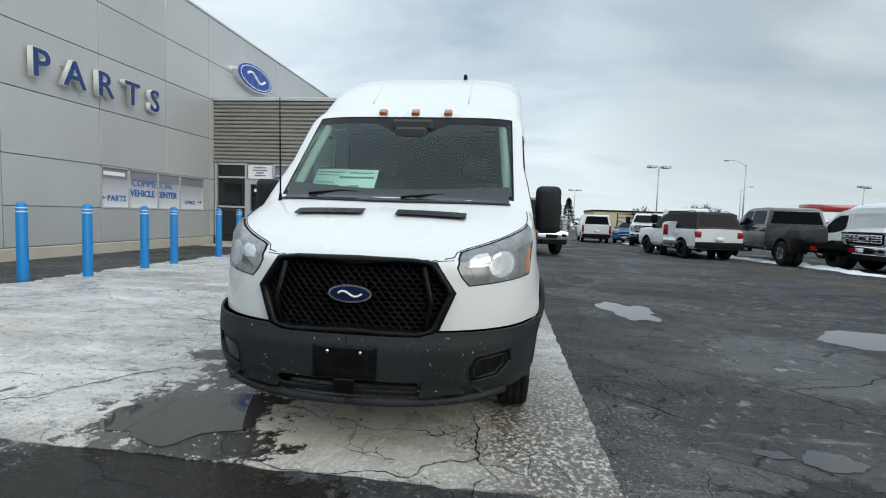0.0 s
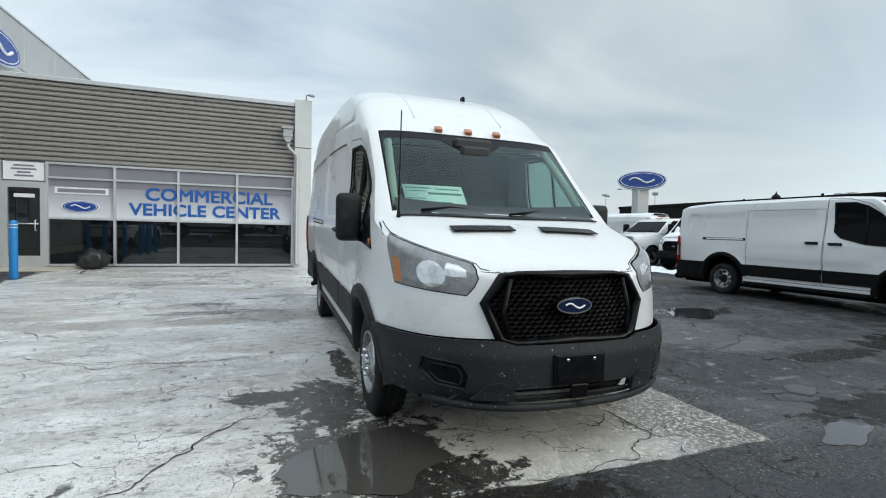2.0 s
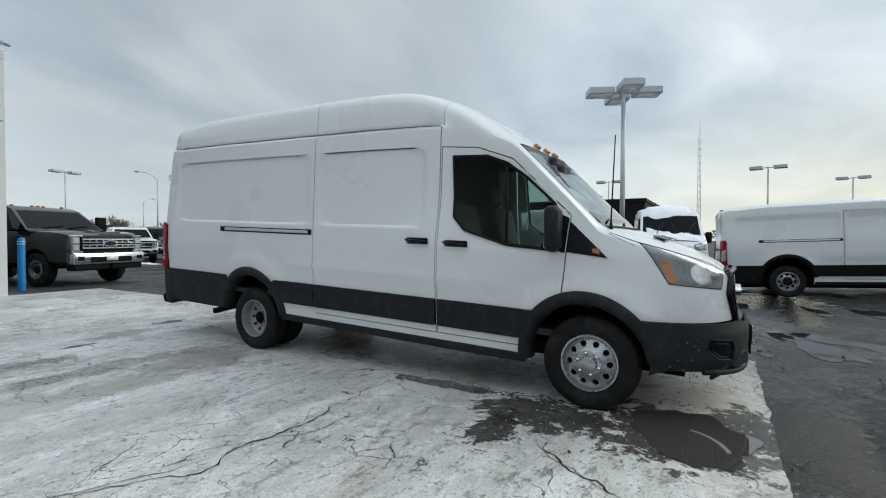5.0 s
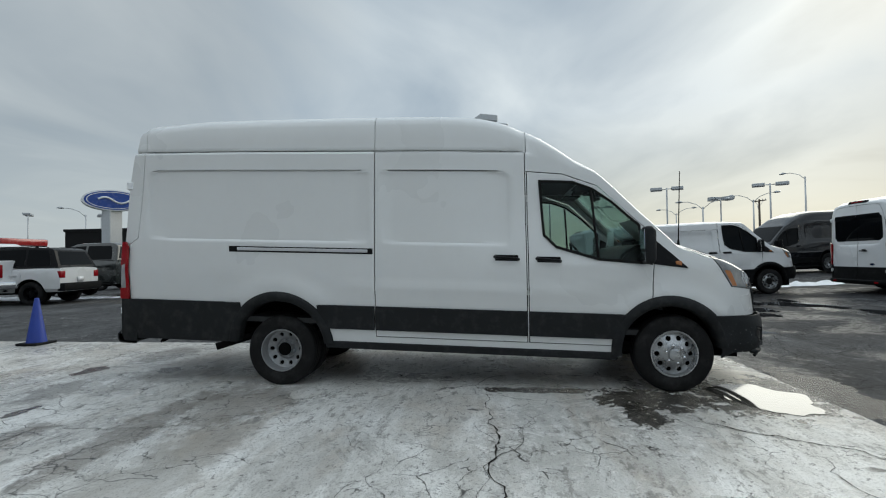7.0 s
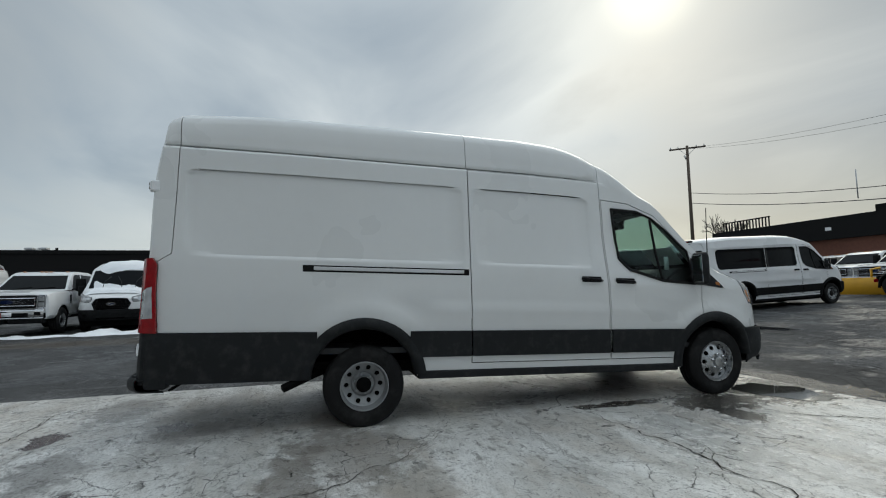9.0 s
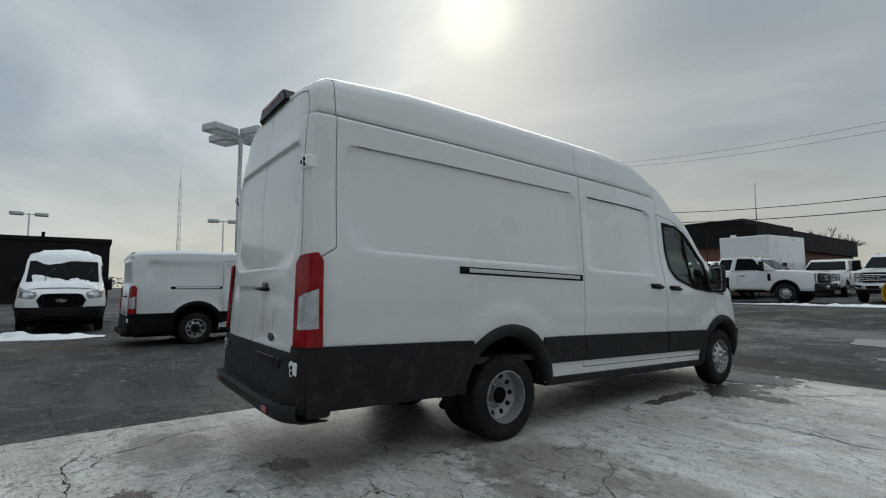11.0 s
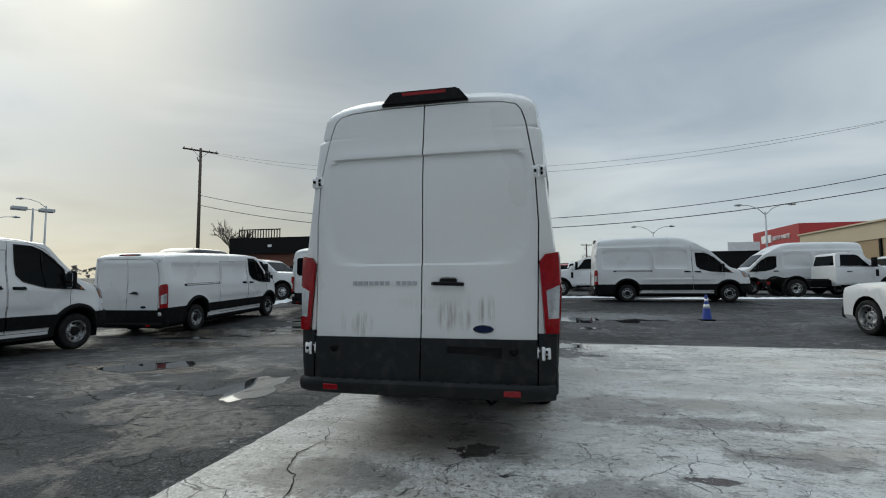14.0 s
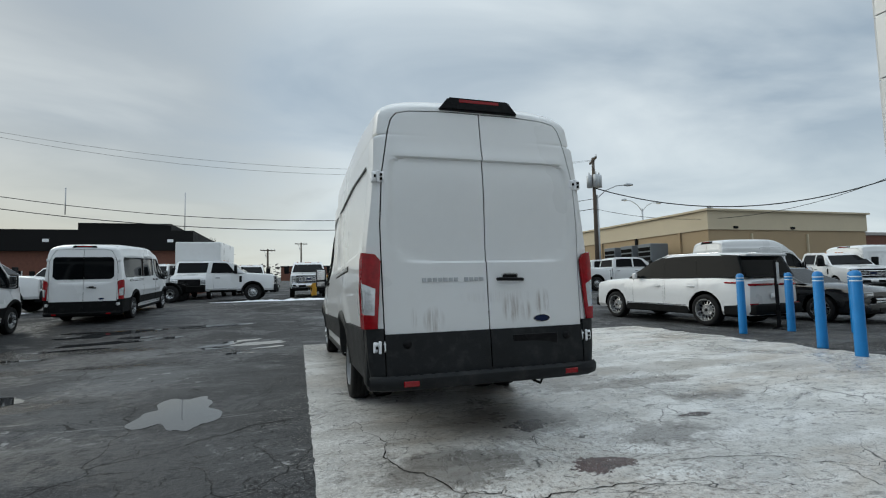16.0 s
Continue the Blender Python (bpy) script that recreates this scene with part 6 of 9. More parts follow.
        for bw in (bowl, bowl2):
            if bw.faces:
                add("reflector", push(bw, 0.004), M["lens"], lamp, "bright reflector bowl")
        if amb.faces:
            add("turn_signal", push(amb, 0.004), M["amber"], lamp, "amber turn signal")
    # bonnet shut line and vents
    for sx in (-1, 1):
        vents = bmesh.new()
        ys0, ys1 = -0.465, -0.375
        if True:
            vb = [[vents.verts.new((sx * x, y, tops(y) - drop(y) + drop(y) * (max(0.0, 1 - (abs(x) / (width(y, 1.2) * 0.995)) ** expo(y))) ** (1 / expo(y)) + 0.004)) for y in (ys0, ys1)] for x in np.linspace(0.105, 0.535, 8)]
            for a, b in zip(vb, vb[1:]):
                vents.faces.new((a[0], b[0], b[1], a[1]) if sx > 0 else (a[0], a[1], b[1], b[0]))
        add("bonnet_vent", vents, M["gloss"], t, "black bonnet air vent", thick=0.006)
    if hero:
        cw = bmesh.new()
        top_z = lambda x, y: tops(y) - drop(y) + drop(y) * (max(0.0, 1 - (abs(x) / (width(y, 1.2) * 0.995)) ** expo(y))) ** (1 / expo(y))
        rows = [[cw.verts.new((x, y, top_z(x, y) + 0.006)) for y in np.linspace(-0.178 + 0.075 * (x / 0.8) ** 2, -0.150 + 0.075 * (x / 0.8) ** 2, 5)] for x in np.linspace(-0.80, 0.80, 25)]
        for a, b in zip(rows, rows[1:]):
            for j in range(4):
                cw.faces.new((a[j], b[j], b[j + 1], a[j + 1]))
        add("cowl", cw, clad, t, "black windscreen cowl", thick=0.004)
        gs = bmesh.new()
        rows = [[gs.verts.new((x, y, top_z(x, y) + 0.0045)) for y in np.linspace(-0.152 + 0.075 * (x / 0.8) ** 2, 0.0 + 0.05 * (x / 0.8) ** 2, 6)] for x in np.linspace(-0.79, 0.79, 25)]
        for a, b in zip(rows, rows[1:]):
            for j in range(5):
                gs.faces.new((a[j], b[j], b[j + 1], a[j + 1]))
        add("windscreen_foot", gs, M["cowlglass"], t, "dark foot of the windscreen")
    # mirrors
    for side in (-1, 1):
        mb = bmesh.new()
        box(mb, side * 0.985, side * 1.165, 0.185, 0.29, 1.165, 1.505, bevel=0.04, seg=3)
        for v in mb.verts:
            if v.co.y < 0.22:
                v.co.x = side * 1.075 + (v.co.x - side * 1.075) * 0.86
                v.co.z = 1.335 + (v.co.z - 1.335) * 0.92
        mir = add("mirror", mb, clad, t, "black plastic door mirror")
        mg = bmesh.new()
        box(mg, side * 1.005, side * 1.145, 0.286, 0.293, 1.30, 1.475, bevel=0.004)
        box(mg, side * 1.005, side * 1.145, 0.286, 0.293, 1.19, 1.275, bevel=0.004)
        add("mirror_glass", mg, M["chrome"], mir)
        ma = bmesh.new()
        tube(ma, [(side * 0.88, 0.25, 1.20), (side * 0.96, 0.25, 1.23), (side * 1.0, 0.25, 1.26)], 0.04, 8)
        add("mirror_arm", ma, clad, mir)
    # rear: lamps, doors, bumper
    rear = lambda c: c.y > Yr - 0.34
    zt_r = tops(Yr - 0.05)
    lamp_top = 1.262
    for side in (-1, 1):
        e1 = Vector((side * 0.62, -0.78, 0))
        p0 = Vector((side * 0.882, Yr - 0.03, 0)).dot(e1)
        p1 = Vector((side * 0.955, Yr - 0.165, 0)).dot(e1)
        tst = (lambda c: c.x < -0.6 and c.y > Yr - 0.35) if side < 0 else (lambda c: c.x > 0.6 and c.y > Yr - 0.35)
        lamp = lift(bm, cut(bm, [(p0, 0.70), (p1, 0.70), (p1, lamp_top - 0.03), (p1 - 0.03, lamp_top + 0.02), (p0 + 0.03, lamp_top + 0.0), (p0, lamp_top - 0.05)], e1, EZ, tst))
        if lamp.faces:
            clear = lift(lamp, cut(lamp, [(p0 + 0.022, 0.80), (p1 - 0.02, 0.815), (p1 - 0.02, 1.06), (p0 + 0.022, 1.0)], e1, EZ, tst))
            tl = add("tail_lamp", push(lamp, 0.012), M["red"], t, "tall red tail lamp with clear reversing section", thick=0.02)
            if clear.faces:
                add("reversing_lens", push(clear, 0.010), M["lens"], tl, "clear reversing lens", thick=0.016)
    rd = [(-0.845, 0.30), (0.845, 0.30), (0.872, 1.50), (0.852, 1.9), (0.79, 2.27), (0.76, 2.37), (0.715, 2.425), (0.61, 2.448), (0.3, 2.465), (-0.3, 2.465), (-0.61, 2.448), (-0.715, 2.425), (-0.76, 2.37), (-0.79, 2.27), (-0.852, 1.9), (-0.872, 1.50)]
    if o["roof"] == "mid":
        rd = [(x, z if z < 1.95 else z - 0.27) for x, z in rd]
    if o["roof"] == "low":
        rd = [(p[0], min(p[1], zt_r - 0.12) if 1.3 < p[1] < 2.0 else p[1]) for p in rd]
        rd = [(-0.845, 0.30), (0.845, 0.30), (0.845, 1.50), (0.80, zt_r - 0.2), (0.65, zt_r - 0.085), (-0.65, zt_r - 0.085), (-0.80, zt_r - 0.2), (-0.845, 1.50)]
    deep = lambda c: c.y > Yr - 0.16
    cut(bm, rd, EX, EZ, deep)
    inner = cut(bm, shrink(rd, 0.010), EX, EZ, deep)
    keep = set(inner)
    bmesh.ops.delete(bm, geom=[f for f in cut(bm, rd, EX, EZ, deep) if f not in keep], context="FACES")
    doors = lift(bm, [f for f in inner if f.is_valid])
    dl = lift(doors, cut(doors, [(0.005, 0.2), (1, 0.2), (1, 3), (0.005, 3)], EX, EZ, deep))
    sl = cut(doors, [(-0.005, 0.2), (0.005, 0.2), (0.005, 3), (-0.005, 3)], EX, EZ, deep)
    bmesh.ops.delete(doors, geom=sl, context="FACES")
    for b, sgn, nm in ((doors, -1, "rear_door"), (dl, 1, "rear_door")):
        low = lift(b, cut(b, [(-1, 0.2), (1, 0.2), (1, 0.655), (-1, 0.655)], EX, EZ, deep))
        win = lift(b, cut(b, [(sgn * 0.003, 1.30), (sgn * 0.68, 1.30), (sgn * 0.77, 1.38), (sgn * 0.76, 1.88), (sgn * 0.70, 1.96), (sgn * 0.003, 1.96)], EX, EZ, deep)) if o.get("windows") else None
        d = add(nm, b, M["whiterear"] if hero else paint, thick=-0.014 if hero else 0.0)
        add("lower_panel", push(low, 0.006), clad, d, "black lower door panel", thick=0.006)
        if hero and sgn < 0:
            # flat plate: the shade of the recess is put into its black colour
            add("plate_recess", boxed(-0.60, -0.19, Yr + 0.012, Yr + 0.030, 0.425, 0.605, bevel=0.006), M["gloss"], d, "dark number plate recess")
        if win and win.faces:
            add("rear_window", push(win, 0.004), M["tint"], d, "dark rear window")
        ry = Yr - 0.07 * 0.35
        if sgn < 0:
            hb = bmesh.new()
            box(hb, -0.275, -0.13, Yr - 0.035, Yr - 0.012, 1.035, 1.10, bevel=0.02, seg=2)
            tube(hb, [(-0.315, Yr - 0.012, 1.05), (-0.29, Yr + 0.02, 1.05), (-0.11, Yr + 0.02, 1.055), (-0.085, Yr - 0.012, 1.055)], 0.014, 8)
            add("handle", hb, M["gloss"], d, "black rear door handle")
            lo = bmesh.new()
            prism(lo, [(-0.465 + 0.075 * math.cos(2 * math.pi * i / 28), 0.725 + 0.03 * math.sin(2 * math.pi * i / 28)) for i in range(28)], "xz", Yr - 0.015, Yr + 0.012)
            bb = add("badge", lo, M["chrome"], d, "small oval badge")
            l2 = bmesh.new()
            prism(l2, [(-0.465 + 0.066 * math.cos(2 * math.pi * i / 28), 0.725 + 0.023 * math.sin(2 * math.pi * i / 28)) for i in range(28)], "xz", Yr + 0.01, Yr + 0.014)
            add("badge_field", l2, M["badgeblue"], bb)
        elif hero:
            for k in range(12):
                x = 0.545 - k * 0.0435
                if k == 7:
                    continue
                add("badge_bar", boxed(x - 0.030, x, Yr - 0.020, Yr - 0.008, 1.045, 1.075), M["galv"], d, "small grey model lettering", smooth=False)
            lt = bmesh.new()
            for x0, x1, z0, z1 in ((0.40, 0.56, 0.685, 0.705), (0.46, 0.464, 0.70, 0.79)):
                box(lt, x0, x1, Yr - 0.012, Yr + 0.0, z0, z1)
            add("small_lettering", lt, M["galv"], d)
        # hinges
        for z in (1.875, 0.562):
            hb = bmesh.new()
            hx2 = sgn * (0.885 if z < 1 else (0.875 if o["roof"] != "low" else 0.82))
            hy = Yr - 0.072 * (z - 0.8) - (0.03 if z < 1 else -0.008)
            box(hb, hx2 - 0.05, hx2 + 0.05, hy - 0.05, hy + 0.018, z - 0.042, z + 0.042, bevel=0.008)
            box(hb, hx2 - 0.012, hx2 + 0.012, hy, hy + 0.032, z - 0.048, z + 0.048, bevel=0.006)
            box(hb, hx2 - 0.044, hx2 - 0.02, hy, hy + 0.026, z - 0.03, z + 0.03, bevel=0.004)
            box(hb, hx2 + 0.02, hx2 + 0.044, hy, hy + 0.026, z - 0.03, z + 0.03, bevel=0.004)
            hg = add("hinge", hb, M["badgewhite"] if hero else paint, d, "white exposed door hinge")
            if hero:
                # solid black boxes stand for the shade inside the hinge holes
                for dx, dz in ((-0.022, 0.012), (-0.022, -0.02), (0.026, 0.0)):
                    add("hinge_slot", boxed(hx2 + dx - 0.008, hx2 + dx + 0.008, hy, hy + 0.034, z + dz - 0.010, z + dz + 0.010), M["seal"], hg, smooth=False)
    bb = bmesh.new()
    pts = []
    for x in np.linspace(-0.962, 0.962, 23):
        k = abs(x) / 0.967
        pts.append((x, Yr - 0.07 + 0.17 * (1 - k ** 6) ** (1 / 4)))
    rows = []
    for x, y in pts:
        rows.append([bb.verts.new(q) for q in ((x, y - 0.20, 0.332), (x, y - 0.02, 0.328), (x, y - 0.008, 0.342), (x, y + 0.004, 0.325), (x, y + 0.004, 0.285), (x, y - 0.012, 0.258), (x, y - 0.04, 0.248), (x, y - 0.2, 0.248))])
    for a, b in zip(rows, rows[1:]):
        for i in range(7):
            bb.faces.new((a[i], b[i], b[i + 1], a[i + 1]))
    bmesh.ops.recalc_face_normals(bb, faces=bb.faces[:])
    rb = add("rear_bumper", bb, clad, t, "black plastic rear step bumper", thick=0.01)
    for sgn in (-1, 1):
        cb = bmesh.new()
        box(cb, sgn * 0.84, sgn * 0.985, Yr - 0.22, Yr - 0.05, 0.26, 0.66, bevel=0.03, seg=2)
        add("bumper_end", cb, clad, rb)
        add("reflector", boxed(sgn * 0.61, sgn * 0.73, Yr + 0.05, Yr + 0.112, 0.272, 0.314, bevel=0.004), M["red"], rb, "small red reflector")
        if hero:
            sn = bmesh.new()
            lathe(sn, [(0, 0.0), (0, 0.032), (-0.03, 0.034)], 14, "y", (sgn * 0.68, Yr + 0.032, 0.575))
            add("parking_sensor", sn, M["gloss"], rb)
    if hero:
        for i in range(18):
            x = -0.81 + i * 0.0935
            add("step_tread", boxed(x, x + 0.07, Yr - 0.02, Yr + 0.075, 0.330, 0.348, bevel=0.003), clad, rb, smooth=False)
    bl = bmesh.new()
    zc = 2.528 if hero else zt_r - 0.02
    prism(bl, [(-0.36, -0.055), (-0.30, -0.055), (0.30, -0.055), (0.36, -0.055), (0.27, 0.055), (-0.27, 0.055)], "xz", -0.06, 0.045)
    bmesh.ops.bevel(bl, geom=bl.edges[:], offset=0.012, segments=2, affect="EDGES")
    bl.transform(pose(0, Yr - 0.13, zc))
    hb = add("brake_lamp_housing", bl, M["gloss"], t, "black high-level brake lamp housing")
    add("brake_lamp_lens", boxed(-0.18, 0.18, Yr - 0.10, Yr - 0.082, zc + 0.012, zc + 0.04, bevel=0.004), M["red"], hb, "red brake lamp lens")
    for sgn in (-1, 1):
        fs = cut(bm, [(sgn * 0.846, 0.2), (sgn * 1.2, 0.2), (sgn * 1.2, 0.70), (sgn * 0.846, 0.70)], EX, EZ, lambda c: c.y > Yr - 0.30)
        if fs:
            add("bumper_corner", push(lift(bm, fs), 0.008), clad, rb, thick=0.01)
    # the remaining skin
    seams = [] if not hero else [1.30, 2.775]
    for y in seams:
        fs = cut(bm, [(y - 0.0028, -0.93), (y + 0.0028, -0.93), (y + 0.0028, 0.93), (y - 0.0028, 0.93)], EY, EX, lambda c: c.z > 2.215)
        bmesh.ops.delete(bm, geom=fs, context="FACES")
    if hero:
        for side in (-1, 1):
            e1, out = Vector((-side * 0.60, -0.80, 0)), Vector((side * 0.80, -0.60, 0))
            pts = []
            for u, z in ((-0.44, 1.32), (-0.36, 1.285), (-0.285, 1.257), (-0.22, 1.241), (-0.15, 1.224), (-0.08, 1.207), (-0.02, 1.192), (0.05, 1.175), (0.12, 1.158), (0.19, 1.141), (0.255, 1.125), (0.31, 1.108), (0.345, 1.085), (0.39, 1.075)):
                hit = skin.ray_cast(e1 * u + Vector((0, 0, z)) + out * 3, -out)[0]
                if hit:
                    pts.append(hit)
            if len(pts) > 2:
                add("bonnet_gap", tube(bmesh.new(), pts, 0.0032, 6), M["seal"], t, "dark shut line of the bonnet")
            arc = []
            for x, z in ((0.76, 0.335), (0.70, 0.365), (0.655, 0.42), (0.60, 0.455), (0.50, 0.468)):
                arc.append((side * x, front_y(x, z) - 0.050, z))
            add("bumper_moulding", tube(bmesh.new(), arc, 0.014, 8), M["scuffed"], bumper, "moulded edge of the lower bumper")
            lip = [(side * x, front_y(x, 0.33) - 0.052, 0.352 + 0.02 * (x / 0.7) ** 2) for x in np.linspace(0.0, 0.80, 12)]
            add("bumper_lip", tube(bmesh.new(), lip, 0.022, 8), M["scuffed"], bumper, "lower lip of the bumper")
        # bonnet shut lines
        for test in (right, left):
            for a, b in (((-0.295, 1.236), (-0.12, 1.315)),):
                d = (Vector(b) - Vector(a)).normalized() * 0.0035
                n2 = Vector((-d.y, d.x))
                A, B = Vector(a), Vector(b)
                fs = cut(bm, [tuple(A + n2), tuple(B + n2), tuple(B - n2), tuple(A - n2)], EY, EZ, test)
                bmesh.ops.delete(bm, geom=fs, context="FACES")
        for sgn in (-1, 1):
            fs = cut(bm, [(sgn * 0.425, 1.062), (sgn * 0.515, 1.068), (sgn * 0.515, 1.0725), (sgn * 0.425, 1.0665)], EX, EZ, nose)
            bmesh.ops.delete(bm, geom=[f for f in fs if f.is_valid], context="FACES")
        # rear corner joints
        for test in (right, left):
            for a, b in (((Yr - 0.255, 2.2), (Yr - 0.232, 1.325)), ((Yr - 0.232, 1.325), (Yr - 0.12, 1.25)), ((Yr - 0.25, 2.5), (Yr - 0.255, 2.2))):
                d = (Vector(b) - Vector(a)).normalized() * 0.0032
                n2 = Vector((-d.y, d.x))
                A, B = Vector(a), Vector(b)
                fs = cut(bm, [tuple(A + n2), tuple(B + n2), tuple(B - n2), tuple(A - n2)], EY, EZ, test)
                bmesh.ops.delete(bm, geom=fs, context="FACES")
    if hero:
        # roof ditch, and slits that draw the shaded creases at the tops of the pressed panels as dark lines
        for test in (right, left):
            for y0, y1, z0 in ((1.32, 2.77, 2.231), (2.78, Yr - 0.27, 2.231), (2.91, Yr - 0.40, 2.0345)):
                fs = cut(bm, [(y0, z0 - 0.003), (y1, z0 - 0.003), (y1, z0 + 0.003), (y0, z0 + 0.003)], EY, EZ, test)
                bmesh.ops.delete(bm, geom=fs, context="FACES")
    add("body", bm, paint, t, "white van body shell", thick=-0.014 if hero else 0.0)
    # roof ribs
    for x in (-0.42, 0.42) if hero else ():
        rbm = bmesh.new()
        pts = []
        for y in np.linspace(0.85, 2.4, 16):
            k = abs(x) / width(y, tops(y) - drop(y))
            pts.append((x, y, tops(y) - drop(y) + drop(y) * max(0.0, 1 - k ** expo(y)) ** (1 / expo(y)) - 0.004))
        tube(rbm, pts, 0.010, 6)
        add("roof_rib", rbm, paint, t)
    # slide rail in the flank
    for side in (-1, 1) if o.get("rails", True) else (-1,):
        rl = bmesh.new()
        w0 = width(3.6, 1.24)
        rail_end = min(axle + 0.52, Yr - 0.6)
        box(rl, side * (w0 - 0.01), side * (w0 + 0.004), 2.79, rail_end, 1.205, 1.262, bevel=0.003)
        ro = add("slide_rail", rl, M["seal"], t, "slim sliding door rail in the flank")
        r2 = bmesh.new()
        box(r2, side * (w0 + 0.002), side * (w0 + 0.012), 2.84, rail_end - 0.09, 1.220, 1.250, bevel=0.003)
        add("rail_cover", r2, M["alu"] if hero else paint, ro)
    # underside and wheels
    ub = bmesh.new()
    # on parked vans the box drops lower, added to deepen the shade beneath
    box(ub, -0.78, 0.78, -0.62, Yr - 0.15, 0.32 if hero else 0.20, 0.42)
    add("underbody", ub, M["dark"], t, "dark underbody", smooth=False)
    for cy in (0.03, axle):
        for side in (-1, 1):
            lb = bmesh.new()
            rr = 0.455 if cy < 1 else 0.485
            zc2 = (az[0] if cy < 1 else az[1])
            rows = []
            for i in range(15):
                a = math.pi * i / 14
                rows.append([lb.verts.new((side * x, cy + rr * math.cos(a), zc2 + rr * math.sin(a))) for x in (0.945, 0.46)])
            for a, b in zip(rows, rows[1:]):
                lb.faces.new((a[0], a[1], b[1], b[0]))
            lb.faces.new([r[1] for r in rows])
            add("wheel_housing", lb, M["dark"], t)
    ax = bmesh.new()
    tube(ax, [(-0.8, axle, 0.345), (0.8, axle, 0.345)], 0.055, 10)
    bmesh.ops.create_uvsphere(ax, u_segments=14, v_segments=8, radius=0.17, matrix=pose(0, axle, 0.345))
    part("rear_axle", ax, M["dark"], t)
    dual = o.get("dual", False)
    for side in (-1, 1):
        make_wheel("front_wheel", t, side * 0.865, 0, 0.352 if hero else 0.345, side, "front_dual" if dual else "plain", n=48 if hero else 28, spokes=10 if hero else 8, radius=0.352 if hero else 0.345)
        if dual:
            make_wheel("rear_wheel", t, side * 0.845, axle, 0.352, side, "rear_dual", rimmat=M["rimgrey"], n=48, radius=0.352)
            make_wheel("rear_wheel", t, side * 0.585, axle, 0.345, side, "plain", rimmat=M["rimgrey"], n=24)
        else:
            make_wheel("rear_wheel", t, side * 0.865, axle, 0.345, side, "plain", n=28, spokes=8)
    if hero:
        van_fittings(t, add, o, width, tops)
    return t


HEADLAMP = [(-0.285, 1.254), (0.255, 1.122), (0.30, 1.108), (0.335, 1.08), (0.36, 1.035), (0.345, 0.985), (0.312, 0.938), (-0.135, 0.974)]
AMBER = [(-0.185, 1.125), (-0.12, 1.12), (-0.068, 0.985), (-0.125, 0.985)]
BOWL = [(0.11 + 0.085 * math.cos(0.39 * i) - 0.02 * math.sin(0.39 * i), 1.062 + 0.070 * math.sin(0.39 * i) - 0.015) for i in range(16)]
SIDEBOWL = [(0.186, 1.108), (0.248, 1.096), (0.292, 1.072), (0.302, 1.037), (0.23, 1.038), (0.186, 1.045)]


